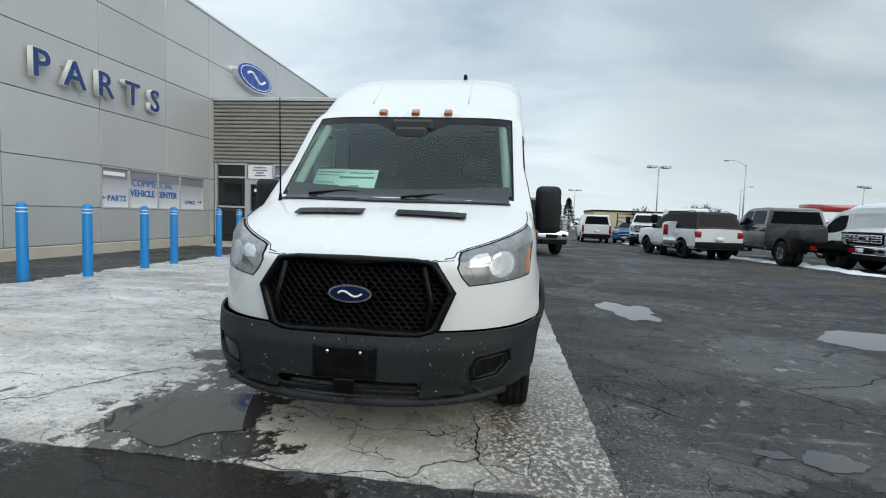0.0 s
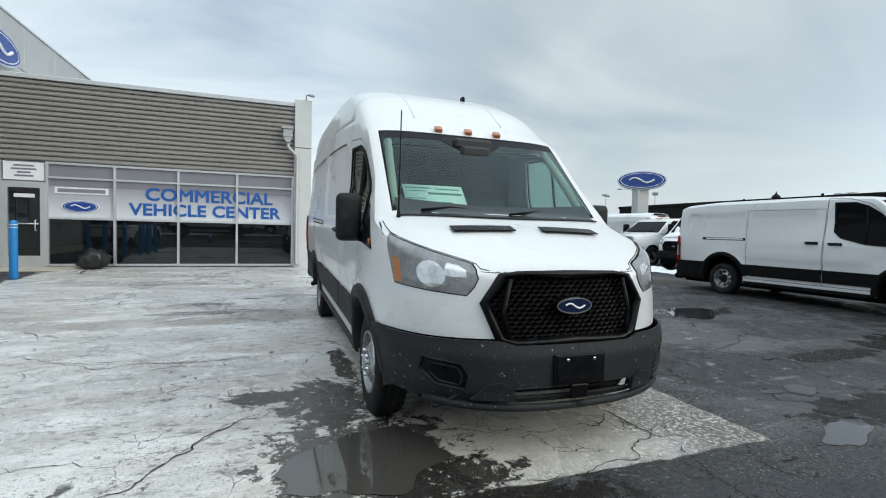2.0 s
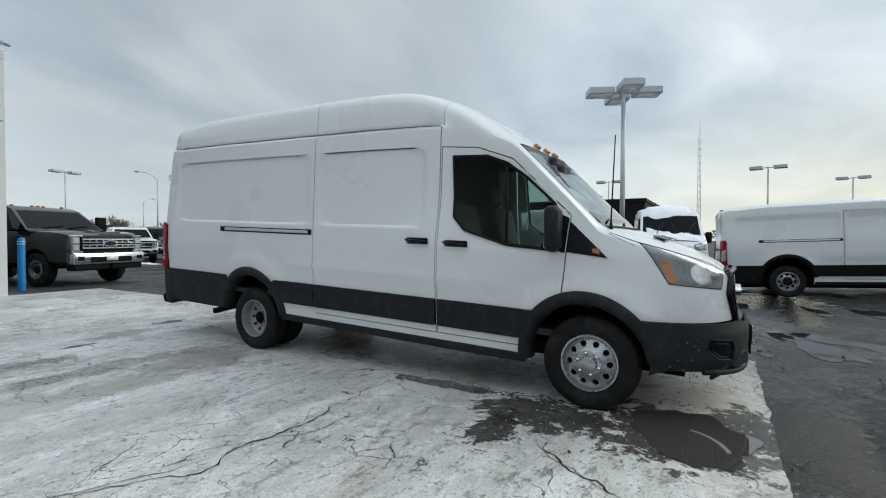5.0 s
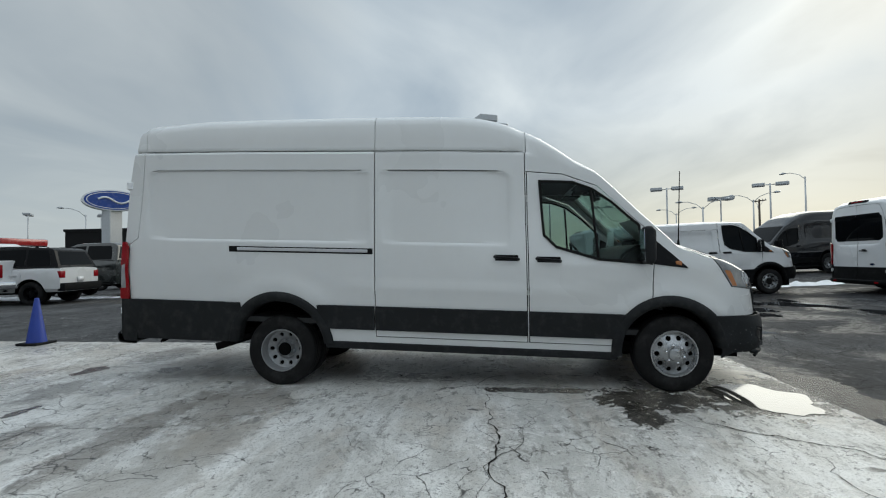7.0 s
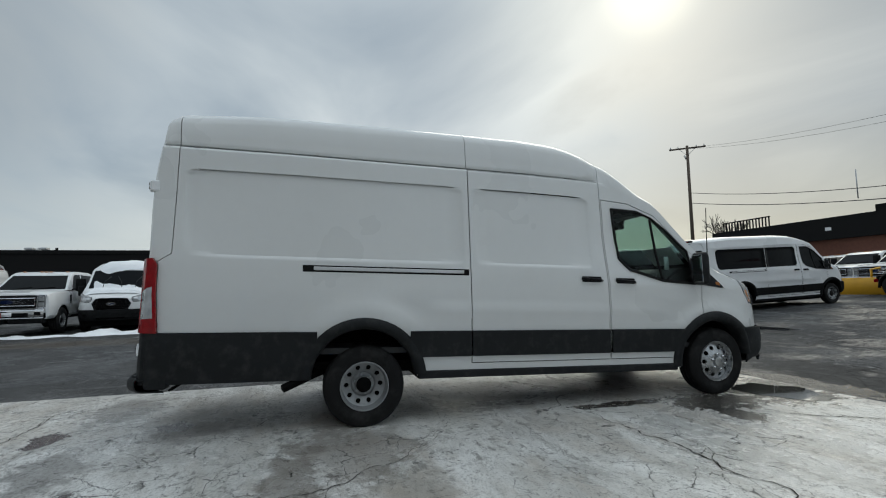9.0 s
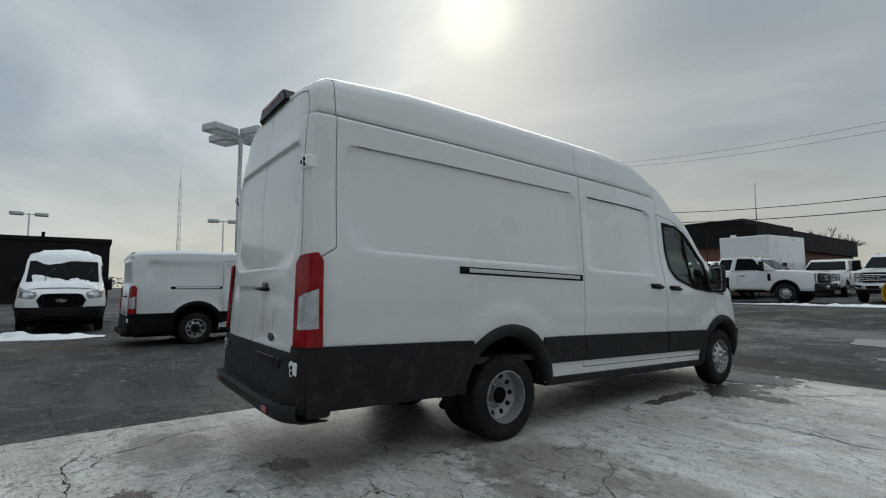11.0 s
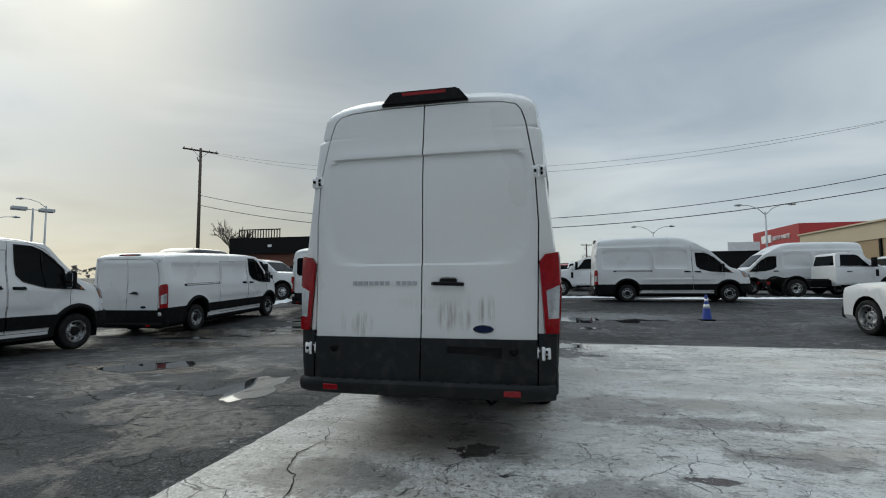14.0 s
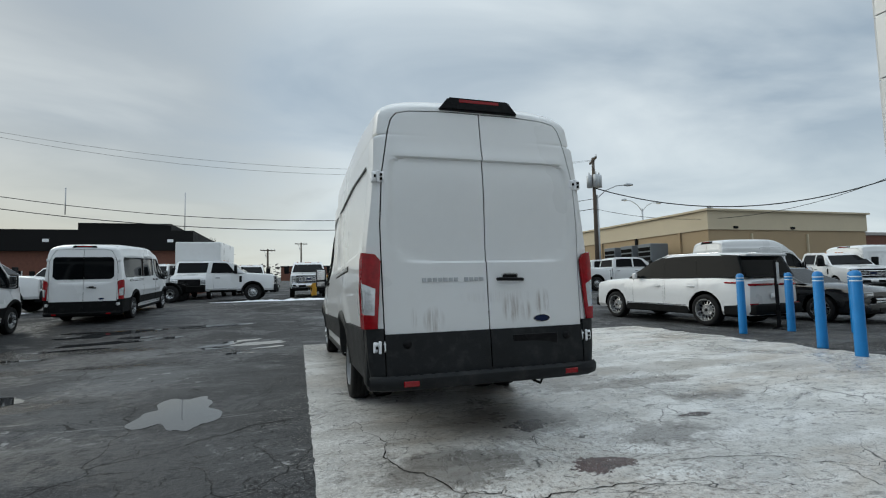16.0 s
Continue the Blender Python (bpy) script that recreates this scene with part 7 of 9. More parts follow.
def van_fittings(t, add, o, width, tops):
    """What only the nearest van shows: cab, clearance lamps, aerial, wipers, papers."""
    for x in (-0.272, 0.0, 0.272):
        cl = bmesh.new()
        box(cl, x - 0.035, x + 0.035, -0.03, 0.03, 0.0, 0.045, bevel=0.014, seg=2)
        cl.transform(pose(0, 0.66, tops(0.66) - 0.012, 42))
        add("clearance_lamp", cl, M["amber"], t, "amber roof clearance lamp")
    an = bmesh.new()
    tube(an, [(-0.80, -0.115, 1.30), (-0.80, -0.115, 1.40)], [0.020, 0.009], 8)
    tube(an, [(-0.80, -0.115, 1.40), (-0.80, -0.14, 2.05)], [0.006, 0.004], 6)
    add("aerial", an, M["seal"], t, "thin black whip aerial on the wing")
    sf = bmesh.new()
    box(sf, 0.30, 0.335, 1.55, 1.62, 2.57, 2.64, bevel=0.01)
    add("roof_aerial", sf, M["gloss"], t)
    for pts in (((-0.62, -0.05, 1.40), (-0.40, -0.015, 1.425), (0.02, -0.02, 1.40)), ((0.05, -0.07, 1.39), (0.30, -0.02, 1.415), (0.68, -0.03, 1.395))):
        add("wiper", tube(bmesh.new(), [(x, y, z + 0.004) for x, y, z in pts], 0.009, 6), M["seal"], t, "black wiper arm")
    cw = bmesh.new()
    prism(cw, [(-0.09, 1.36), (-0.02, 1.365), (0.03, 1.42), (0.0, 1.36), (-0.02, 1.33)], "yz", -0.74, 0.74)
    add("cowl", cw, M["gloss"], t)
    for side in (-1, 1):
        add("pillar_trim", tube(bmesh.new(), [(side * 0.785, 0.06, 1.40), (side * 0.765, 0.20, 1.56), (side * 0.745, 0.38, 1.75), (side * 0.72, 0.58, 1.95)], 0.032, 8), M["pillar"], t, "pale trim on the screen pillar")
        ring = [(side * x, z) for x, z in ((0.375, 0.40), (0.395, 0.475), (0.455, 0.505), (0.525, 0.49), (0.60, 0.405))]
        wd = bmesh.new()
        near = [wd.verts.new((x * 0.985 + side * 0.007, front_y(x, z) - 0.088, z * 0.97 + 0.0135)) for x, z in ring]
        back = [wd.verts.new((x, front_y(x, z) - 0.03, z)) for x, z in ring]
        wd.faces.new(near)
        for i in range(5):
            wd.faces.new((near[i], back[i], back[(i + 1) % 5], near[(i + 1) % 5]))
        bmesh.ops.recalc_face_normals(wd, faces=wd.faces[:])
        add("bumper_wedge", wd, M["scuffed"], t, "raised wedge beside the lower intake", angle=20)
    # papers in the screen
    st = bmesh.new()
    m = pose(-0.44, 0.185, 1.50, 46, 0, 0)
    box(st, -0.24, 0.24, -0.13, 0.13, -0.002, 0.002)
    st.transform(m)
    sp = add("price_sheet", st, M["paper"], t, "printed paper sheet inside the windscreen")
    for x0, x1, y0, y1 in ((-0.22, -0.02, 0.09, 0.10), (-0.22, -0.05, 0.06, 0.066), (0.02, 0.21, 0.085, 0.095), (-0.05, 0.22, 0.03, 0.05), (-0.22, -0.08, -0.02, -0.012), (-0.22, -0.03, -0.05, -0.042), (0.04, 0.12, -0.06, -0.045), (-0.2, 0.0, -0.1, -0.09), (0.05, 0.2, -0.1, -0.09)):
        b = bmesh.new()
        box(b, x0, x1, y0, y1, 0.002, 0.004)
        b.transform(m)
        add("text_bar", b, M["ink"], sp, smooth=False)
    b = bmesh.new()
    box(b, 0.63, 0.72, -0.02, 0.025, -0.002, 0.002)
    b.transform(pose(0, 0.07, 1.43, 46))
    add("screen_sticker", b, M["amber"], t, "small yellow-green sticker on the screen")
    # cab
    db = bmesh.new()
    prism(db, [(0.0, 1.36), (0.22, 1.36), (0.38, 1.28), (0.48, 1.14), (0.42, 0.80), (0.0, 0.72)], "yz", -0.80, 0.80)
    bmesh.ops.bevel(db, geom=db.edges[:], offset=0.03, segments=2, affect="EDGES")
    add("dashboard", db, M["interior"], t, "dark grey dashboard")
    sw = bmesh.new()
    ring = [(0.19 * math.cos(a), 0.19 * math.sin(a), 0) for a in np.linspace(0, 2 * math.pi, 25)]
    tube(sw, ring, 0.016, 8, caps=False)
    for a in (0.2, math.pi - 0.2, -math.pi / 2):
        tube(sw, [(0, 0, -0.03), (0.19 * math.cos(a), 0.19 * math.sin(a), 0)], 0.018, 6)
    tube(sw, [(0, 0, 0), (0, 0, -0.25)], 0.04, 8)
    sw.transform(pose(0.46, 0.60, 1.22, 62, 0, 0))
    add("steering_wheel", sw, M["interior"], t)
    for x in (-0.46, 0.46):
        s = bmesh.new()
        box(s, x - 0.25, x + 0.25, 0.75, 1.25, 0.80, 0.98, bevel=0.05, seg=2)
        seat = add("seat", s, M["seat"], t, "grey cloth seat")
        s = bmesh.new()
        box(s, x - 0.25, x + 0.25, -0.07, 0.07, 0.0, 0.62, bevel=0.05, seg=2)
        s.transform(pose(0, 1.20, 0.95, -14))
        add("backrest", s, M["seat"], seat)
        s = bmesh.new()
        box(s, x - 0.13, x + 0.13, -0.05, 0.05, 0.0, 0.2, bevel=0.04, seg=2)
        s.transform(pose(0, 1.38, 1.60, -14))
        add("headrest", s, M["seat"], seat)
        vz = bmesh.new()
        box(vz, x - 0.22, x + 0.22, 0.60, 0.78, 1.93, 1.95, bevel=0.008)
        add("sun_visor", vz, M["interior"], t)
    mm = bmesh.new()
    box(mm, -0.13, 0.13, 0.44, 0.52, 1.86, 1.95, bevel=0.02)
    box(mm, -0.17, 0.17, 0.50, 0.60, 1.93, 2.02, bevel=0.02)
    add("rear_view_mirror", mm, M["interior"], t)
    # dark sheet added so that the cab reads unlit behind the seats
    bk = bmesh.new()
    box(bk, -0.86, 0.86, 1.52, 1.55, 0.45, 2.3)
    add("bulkhead", bk, M["interior"], t, "dark bulkhead behind the seats", smooth=False)
    fl = bmesh.new()
    box(fl, -0.9, 0.9, 0.1, 5.15, 0.5, 0.55)
    add("cab_floor", fl, M["interior"], t, smooth=False)
    hd = bmesh.new()
    box(hd, -0.75, 0.75, 0.72, 1.5, 2.02, 2.05)
    add("headliner", hd, M["interior"], t, smooth=False)
    ds = bmesh.new()
    box(ds, -0.905, -0.899, 0.50, 0.555, 1.32, 1.46)
    add("window_label", ds, M["paper"], t, "white label on the door window")
    ex = bmesh.new()
    tube(ex, [(-0.62, 4.0, 0.36), (-0.80, 4.15, 0.33), (-0.98, 4.42, 0.24)], 0.035, 10)
    add("exhaust_pipe", ex, M["dark"], t, "dark exhaust tailpipe")
    hk = bmesh.new()
    tube(hk, [(-0.55, 5.23, 0.27), (-0.55, 5.33, 0.20), (-0.50, 5.38, 0.17), (-0.45, 5.33, 0.20), (-0.47, 5.23, 0.27)], 0.012, 8)
    add("tow_hook", hk, M["dark"], t)


van({"rear": 5.50, "axle": 3.75, "roof": "high", "rake": 0.034, "paint": M["white"], "dual": True, "hero": True, "rails": True, "label": "white high-roof long cargo van with dual rear wheels, salt-streaked"})


# ---- parked vans ----
def at_ground(x, y, rz=0.0, dz=0.0):
    """Stands a vehicle on the slope: front axle at x, y and rear axle 3.7 m behind it."""
    a = radians(rz)
    y2 = y + 3.7 * math.cos(a)
    tilt = math.degrees(math.atan2(GROUND(y2) - GROUND(y), 3.7))
    return pose(x, y, GROUND(y) + dz, tilt, 0, rz)


LOW = van({"rear": 4.57, "axle": 3.30, "roof": "low", "fine": False, "label": "white low-roof cargo van parked on wet asphalt", "group": "parked vans"})
LOW.matrix_basis = at_ground(9.0, 1.38, 2)
LONG = van({"rear": 5.02, "axle": 3.75, "roof": "low", "fine": False, "label": "white low-roof long cargo van parked in a row", "group": "parked vans"})
LONG.matrix_basis = at_ground(9.43, -5.80, 4)
BUS = van({"rear": 5.02, "axle": 3.75, "roof": "mid", "fine": False, "windows": True, "label": "white passenger van with dark tinted windows", "group": "parked vans"})
BUS.matrix_basis = at_ground(7.6, -12.45, 1)
MID = van({"rear": 5.02, "axle": 3.75, "roof": "mid", "fine": False, "label": "white medium-roof cargo van parked in the far row", "group": "parked vans"})
MID.matrix_basis = at_ground(-30.5, -8.2, -92)
SNOWVANS = [(11.95, 0.50, -80), (13.3, 10.5, -82), (13.7, 7.2, -89), (16.1, 20.6, -168)]
for x, y, rz in SNOWVANS:
    sv = copy_thing(MID, at_ground(x, y, rz))
    tagged(sv, "white medium-roof cargo van with snow lying on it")
    for wx, lean in ((-0.42, 0.10), (0.12, -0.06), (0.5, 0.08)):
        part("raised_wiper", tube(bmesh.new(), [(wx, -0.10, 1.40), (wx + lean * 0.4, -0.04, 1.62), (wx + lean * 2.2, 0.05, 1.80)], 0.011, 5), M["plastic"], sv, "black wiper arm lifted off the glass")
HIGH = van({"rear": 5.02, "axle": 3.75, "roof": "high", "fine": False, "label": "white high-roof cargo van parked behind a chassis cab", "group": "parked vans"})
HIGH.matrix_basis = at_ground(-11.2, -19.2, 88)
tagged(copy_thing(HIGH, at_ground(-7.85, -12.45, -90)), "white high-roof cargo van parked across the lot")
copy_thing(LOW, at_ground(16.8, 3.6, -84))
BLACKVAN = van({"rear": 5.02, "axle": 3.75, "roof": "high", "fine": False, "paint": M["blackpaint"], "label": "black high-roof van parked behind a white truck", "group": "parked vans"})
BLACKVAN.matrix_basis = at_ground(16.6, -9.7, 190)


# ---- cars and trucks ----
def auto(o):
    """A car or truck with its front axle over the origin and its nose to -y."""
    t = thing(o["name"], o["label"], o["category"], o.get("group", ""))
    paint, zb = o["paint"], o.get("bottom", 0.38)
    axle, r = o["axle"], o.get("wheel", 0.40)
    track = o.get("track", 0.84)

    def loft(stations):
        bm = bmesh.new()
        rows = []
        for y, w, zt in stations:
            sec = [(w * 0.93, zb), (w, zb + 0.10), (w * 1.005, (zb + zt) / 2), (w * 0.985, zt - 0.12), (w * 0.95, zt - 0.035), (w * 0.86, zt), (0.0, zt + 0.025)]
            rows.append([bm.verts.new((-x, y, z)) for x, z in sec] + [bm.verts.new((x, y, z)) for x, z in sec[-2::-1]])
        for a, b in zip(rows, rows[1:]):
            for i in range(len(a) - 1):
                bm.faces.new((a[i], a[i + 1], b[i + 1], b[i]))
        bm.faces.new(rows[0][::-1])
        bm.faces.new(rows[-1])
        bmesh.ops.recalc_face_normals(bm, faces=bm.faces[:])
        return bm
    arches = [(0.0, r + 0.07), (axle, r + 0.07)]
    bodies = [("body", loft(o["lower"]))]
    if o.get("bed"):
        bodies.append(("cargo_bed", loft(o["bed"])))
    for nm, bm in bodies:
        for cy, rr in arches:
            for tst in ((lambda c: c.x > 0.3), (lambda c: c.x < -0.3)):
                fs = cut(bm, circle(cy, r + 0.02, rr, 18), EY, EZ, tst)
                if fs:
                    bmesh.ops.delete(bm, geom=fs, context="FACES")
        if nm == "body":
            for tst in ((lambda c: c.x > 0.3), (lambda c: c.x < -0.3)):
                for a, b in o.get("doors", ()):
                    d = [(a, zb + 0.12), (b, zb + 0.12), (b, o["belt"]), (a, o["belt"])]
                    inner = cut(bm, shrink(d, 0.008), EY, EZ, tst)
                    keep = set(inner)
                    ring = [f for f in cut(bm, d, EY, EZ, tst) if f not in keep]
                    bmesh.ops.delete(bm, geom=ring, context="FACES")
                    dr = lift(bm, [f for f in inner if f.is_valid])
                    if dr.faces:
                        door = part("door", dr, paint, t)
                        sx = 1 if tst(Vector((1, 0, 0))) else -1
                        w = o["lower"][len(o["lower"]) // 2][1]
                        part("handle", boxed(sx * (w - 0.02), sx * (w + 0.025), b - 0.30, b - 0.10, o["belt"] - 0.22, o["belt"] - 0.185, bevel=0.008), o.get("handle", paint), door)
        part(nm, bm, paint, t, angle=30)
    for cy, rr in arches:
        for side in (-1, 1):
            lb = bmesh.new()
            rows = []
            for i in range(11):
                a = math.pi * i / 10
                rows.append([lb.verts.new((side * x, cy + rr * math.cos(a), r + 0.02 + rr * math.sin(a))) for x in (o["lower"][2][1] - 0.005, 0.45)])
            for a, b in zip(rows, rows[1:]):
                lb.faces.new((a[0], a[1], b[1], b[0]))
            lb.faces.new([q[1] for q in rows])
            part("wheel_housing", lb, M["dark"], t)
            if o.get("flare"):
                fb = bmesh.new()
                tube(fb, [(side * (o["lower"][2][1] + 0.012), cy + (rr + 0.02) * math.cos(a), r + 0.02 + (rr + 0.02) * math.sin(a)) for a in np.linspace(-0.15, math.pi + 0.15, 15)], 0.045, 6)
                part("wheel_arch_flare", fb, M["plasticshade"], t, "black wheel arch trim")
    # greenhouse
    P = o["cabin"]
    zr, zk = max(p[1] for p in P), o["belt"]
    wb, wr = o["wb"], o["wr"]
    hw = lambda z: wb + (wr - wb) * (z - zk) / (zr - zk)
    cb = bmesh.new()
    L = [cb.verts.new((-hw(z), y, z)) for y, z in P]
    Rr = [cb.verts.new((hw(z), y, z)) for y, z in P]
    cb.faces.new(L)
    cb.faces.new(Rr[::-1])
    for i in range(len(P) - 1):
        cb.faces.new((L[i], Rr[i], Rr[i + 1], L[i + 1]))
    bmesh.ops.recalc_face_normals(cb, faces=cb.faces[:])
    bmesh.ops.bevel(cb, geom=[e for e in cb.edges if len(e.link_faces) == 2], offset=0.035, segments=2, affect="EDGES", profile=0.6)
    panes = []
    for poly in o["windows"]:
        for tst in ((lambda c: c.x > hw(c.z) - 0.05), (lambda c: c.x < -hw(c.z) + 0.05)):
            panes.append(("window", lift(cb, cut(cb, poly, EY, EZ, tst))))
    (y0, z0), (y1, z1) = P[0], P[1]
    panes.append(("windscreen", lift(cb, cut(cb, [(y0 + 0.05, -hw(z0) + 0.07), (y1 - 0.05, -hw(z1) + 0.08), (y1 - 0.05, hw(z1) - 0.08), (y0 + 0.05, hw(z0) - 0.07)], EY, EX, lambda c: c.z > z0 and c.y < y1))))
    (ya, za), (yb, zc) = P[-2], P[-1]
    mid = (ya + yb) / 2
    panes.append(("rear_window", lift(cb, cut(cb, [(-hw(za) + 0.12, za - 0.05), (hw(za) - 0.12, za - 0.05), (hw(zc) - 0.12, zc + 0.06), (-hw(zc) + 0.12, zc + 0.06)], EX, EZ, lambda c: c.y > min(ya, yb) - 0.05))))
    cabin = part("cabin", cb, o.get("roof", paint), t, angle=30)
    for nm, p in panes:
        if p.faces:
            part(nm, push(p, 0.003), M["tint"], t, "dark glass")
    if o.get("roofskin"):
        rs = bmesh.new()
        rows = []
        for y, z in P[1:-1]:
            rows.append([rs.verts.new((x, y, z + dz)) for x, dz in ((-wr - 0.012, -0.045), (-wr + 0.01, -0.005), (-wr + 0.08, 0.012), (0, 0.03), (wr - 0.08, 0.012), (wr - 0.01, -0.005), (wr + 0.012, -0.045))])
        for a, b in zip(rows, rows[1:]):
            for i in range(6):
                rs.faces.new((a[i], a[i + 1], b[i + 1], b[i]))
        part("roof", rs, o["roofskin"], t, "white roof panel", thick=0.01)
    # face
    yf = o["lower"][0][0]
    wf = o["lower"][0][1]
    g = o["grille"]
    gx, gz0, gz1 = g
    gb = bmesh.new()
    box(gb, -gx, gx, yf - 0.05, yf + 0.05, gz0, gz1, bevel=0.03, seg=2)
    heavy = o.get("heavy", False)
    grille = part("grille", gb, M["gloss"], t, "dark grille")
    for k in range(o.get("bars", 3)):
        z = gz0 + (gz1 - gz0) * (k + 1) / (o.get("bars", 3) + 1)
        bar = part("grille_bar", boxed(-gx * 0.98, gx * 0.98, yf - 0.075, yf - 0.04, z - (0.05 if heavy else 0.022), z + (0.05 if heavy else 0.022), bevel=0.012), o.get("barmat", M["chrome"]), grille)
        for j in range(8 if heavy else 0):
            x = -gx * 0.98 + gx * 1.96 * (j + 0.5) / 8
            part("bar_slot", boxed(x - gx * 0.10, x + gx * 0.10, yf - 0.082, yf - 0.07, z - 0.022, z + 0.022, bevel=0.006), M["gloss"], bar)
    if o.get("badge", True):
        bd = bmesh.new()
        zc2 = (gz0 + gz1) / 2
        prism(bd, [(0.18 * math.cos(2 * math.pi * i / 20), zc2 + 0.078 * math.sin(2 * math.pi * i / 20)) for i in range(20)], "xz", yf - 0.095, yf - 0.05)
        rim_ = part("badge", bd, M["chrome"], grille, "oval badge with bright rim")
        bd = bmesh.new()
        prism(bd, [(0.155 * math.cos(2 * math.pi * i / 20), zc2 + 0.058 * math.sin(2 * math.pi * i / 20)) for i in range(20)], "xz", yf - 0.10, yf - 0.09)
        part("badge_field", bd, M["badgeblue"], rim_)
    for side in (-1, 1):
        hb = bmesh.new()
        box(hb, side * (gx + 0.02), side * (wf + 0.005), yf - 0.035, yf + 0.16, o["lamp"][0], o["lamp"][1], bevel=0.025, seg=2)
        hl = part("headlamp", hb, M["lampdark"], t, "clear headlamp")
        part("lamp_lens", boxed(side * (gx + 0.05), side * (wf - 0.03), yf - 0.045, yf + 0.02, o["lamp"][0] + 0.04, o["lamp"][1] - 0.04, bevel=0.012), M["lens"], hl)
        if heavy:
            part("lamp_surround", boxed(side * (gx - 0.03), side * (wf + 0.012), yf - 0.055, yf + 0.12, o["lamp"][1] - 0.035, o["lamp"][1] + 0.012, bevel=0.01), M["chrome"], hl)
            part("lamp_surround", boxed(side * (gx - 0.03), side * (wf + 0.012), yf - 0.055, yf + 0.12, o["lamp"][0] - 0.012, o["lamp"][0] + 0.03, bevel=0.01), M["chrome"], hl)
            part("lamp_divider", boxed(side * (gx + 0.05), side * (wf - 0.03), yf - 0.05, yf + 0.0, (o["lamp"][0] + o["lamp"][1]) / 2 - 0.012, (o["lamp"][0] + o["lamp"][1]) / 2 + 0.012), M["gloss"], hl, smooth=False)
            part("fog_lamp", boxed(side * (wf - 0.22), side * (wf - 0.06), yf - 0.155, yf - 0.1, o["bump"][0] + 0.10, o["bump"][1] - 0.08, bevel=0.015), M["gloss"], hl)
            part("wing_vent", boxed(side * 1.0, side * 1.016, 0.50, 0.62, 0.92, 1.22, bevel=0.008), M["gloss"], t, "black vent on the front wing")
            part("lower_valance", boxed(side * 0.02, side * (wf - 0.02), yf - 0.10, yf + 0.2, o["bump"][0] - 0.14, o["bump"][0] + 0.02, bevel=0.03), M["plasticshade"], t)
    fb = bmesh.new()
    box(fb, -wf - 0.02, wf + 0.02, yf - 0.14, yf + 0.25, o["bump"][0], o["bump"][1], bevel=0.05, seg=2)
    bp = part("front_bumper", fb, o.get("bumper", M["chrome"]), t)
    part("bumper_intake", boxed(-wf * 0.6, wf * 0.6, yf - 0.15, yf - 0.1, o["bump"][0] + 0.05, o["bump"][1] - 0.10, bevel=0.01), M["gloss"], bp)
    part("plate", boxed(-0.15, 0.15, yf - 0.158, yf - 0.145, o["bump"][0] + 0.08, o["bump"][0] + 0.2), M["badgewhite"], bp)
    for side in (-1, 1):
        mb = bmesh.new()
        my = P[0][0] + 0.42
        ms = o.get("mirror", 0.30)
        box(mb, side * (wb + 0.10), side * (wb + 0.10 + ms * 0.65), my - 0.06, my + 0.06, zk - 0.02, zk - 0.02 + ms, bevel=0.03, seg=2)
        mir = part("mirror", mb, o.get("mirrormat", M["plasticshade"]), t, "door mirror")
        part("mirror_arm", tube(bmesh.new(), [(side * (wb - 0.02), my, zk + 0.03), (side * (wb + 0.14), my, zk + 0.06)], 0.025, 6), M["plasticshade"], mir)
    # tail
    yr = (o.get("bed") or o["lower"])[-1][0]
    wrr = (o.get("bed") or o["lower"])[-1][1]
    ztl = (o.get("bed") or o["lower"])[-1][2]
    if o.get("tail", True):
        for side in (-1, 1):
            tb = bmesh.new()
            box(tb, side * (wrr - o.get("tlw", 0.17)), side * (wrr + 0.004), yr - 0.12, yr + 0.02, ztl - o.get("tlh", 0.50), ztl - o.get("tlt", 0.10), bevel=0.02, seg=2)
            part("tail_lamp", tb, M["red"], t, "red tail lamp")
        rb = bmesh.new()
        box(rb, -wrr, wrr, yr - 0.10, yr + 0.14, zb + 0.02, zb + 0.26, bevel=0.04, seg=2)
        part("rear_bumper", rb, o.get("rbumper", M["chrome"]), t)
        part("plate", boxed(-0.15, 0.15, yr + 0.02, yr + 0.035, ztl - 0.42, ztl - 0.28), M["badgewhite"], t)
    if o.get("chassis"):
        ye = o["chassis"]
        for side in (-1, 1):
            part("frame_rail", boxed(side * 0.38, side * 0.47, yr - 0.3, ye, 0.62, 0.82, bevel=0.01), M["dark"], t, smooth=False)
            part("tail_lamp", boxed(side * 0.42, side * 0.62, ye - 0.06, ye, 0.58, 0.70, bevel=0.01), M["red"], t)
        for y in np.linspace(yr + 0.2, ye - 0.1, 4):
            part("crossmember", boxed(-0.38, 0.38, y, y + 0.1, 0.66, 0.80), M["dark"], t, smooth=False)
        fb = bmesh.new()
        box(fb, -0.9, -0.5, yr + 0.1, yr + 0.9, 0.45, 0.78, bevel=0.04)
        part("fuel_tank", fb, M["dark"], t)
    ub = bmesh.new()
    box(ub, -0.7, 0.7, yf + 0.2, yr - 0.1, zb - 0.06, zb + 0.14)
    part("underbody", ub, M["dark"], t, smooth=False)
    if o.get("steps"):
        for side in (-1, 1):
            part("running_board", boxed(side * 0.84, side * 1.0, o["steps"][0], o["steps"][1], zb - 0.02, zb + 0.05, bevel=0.02), M["plasticshade"], t)
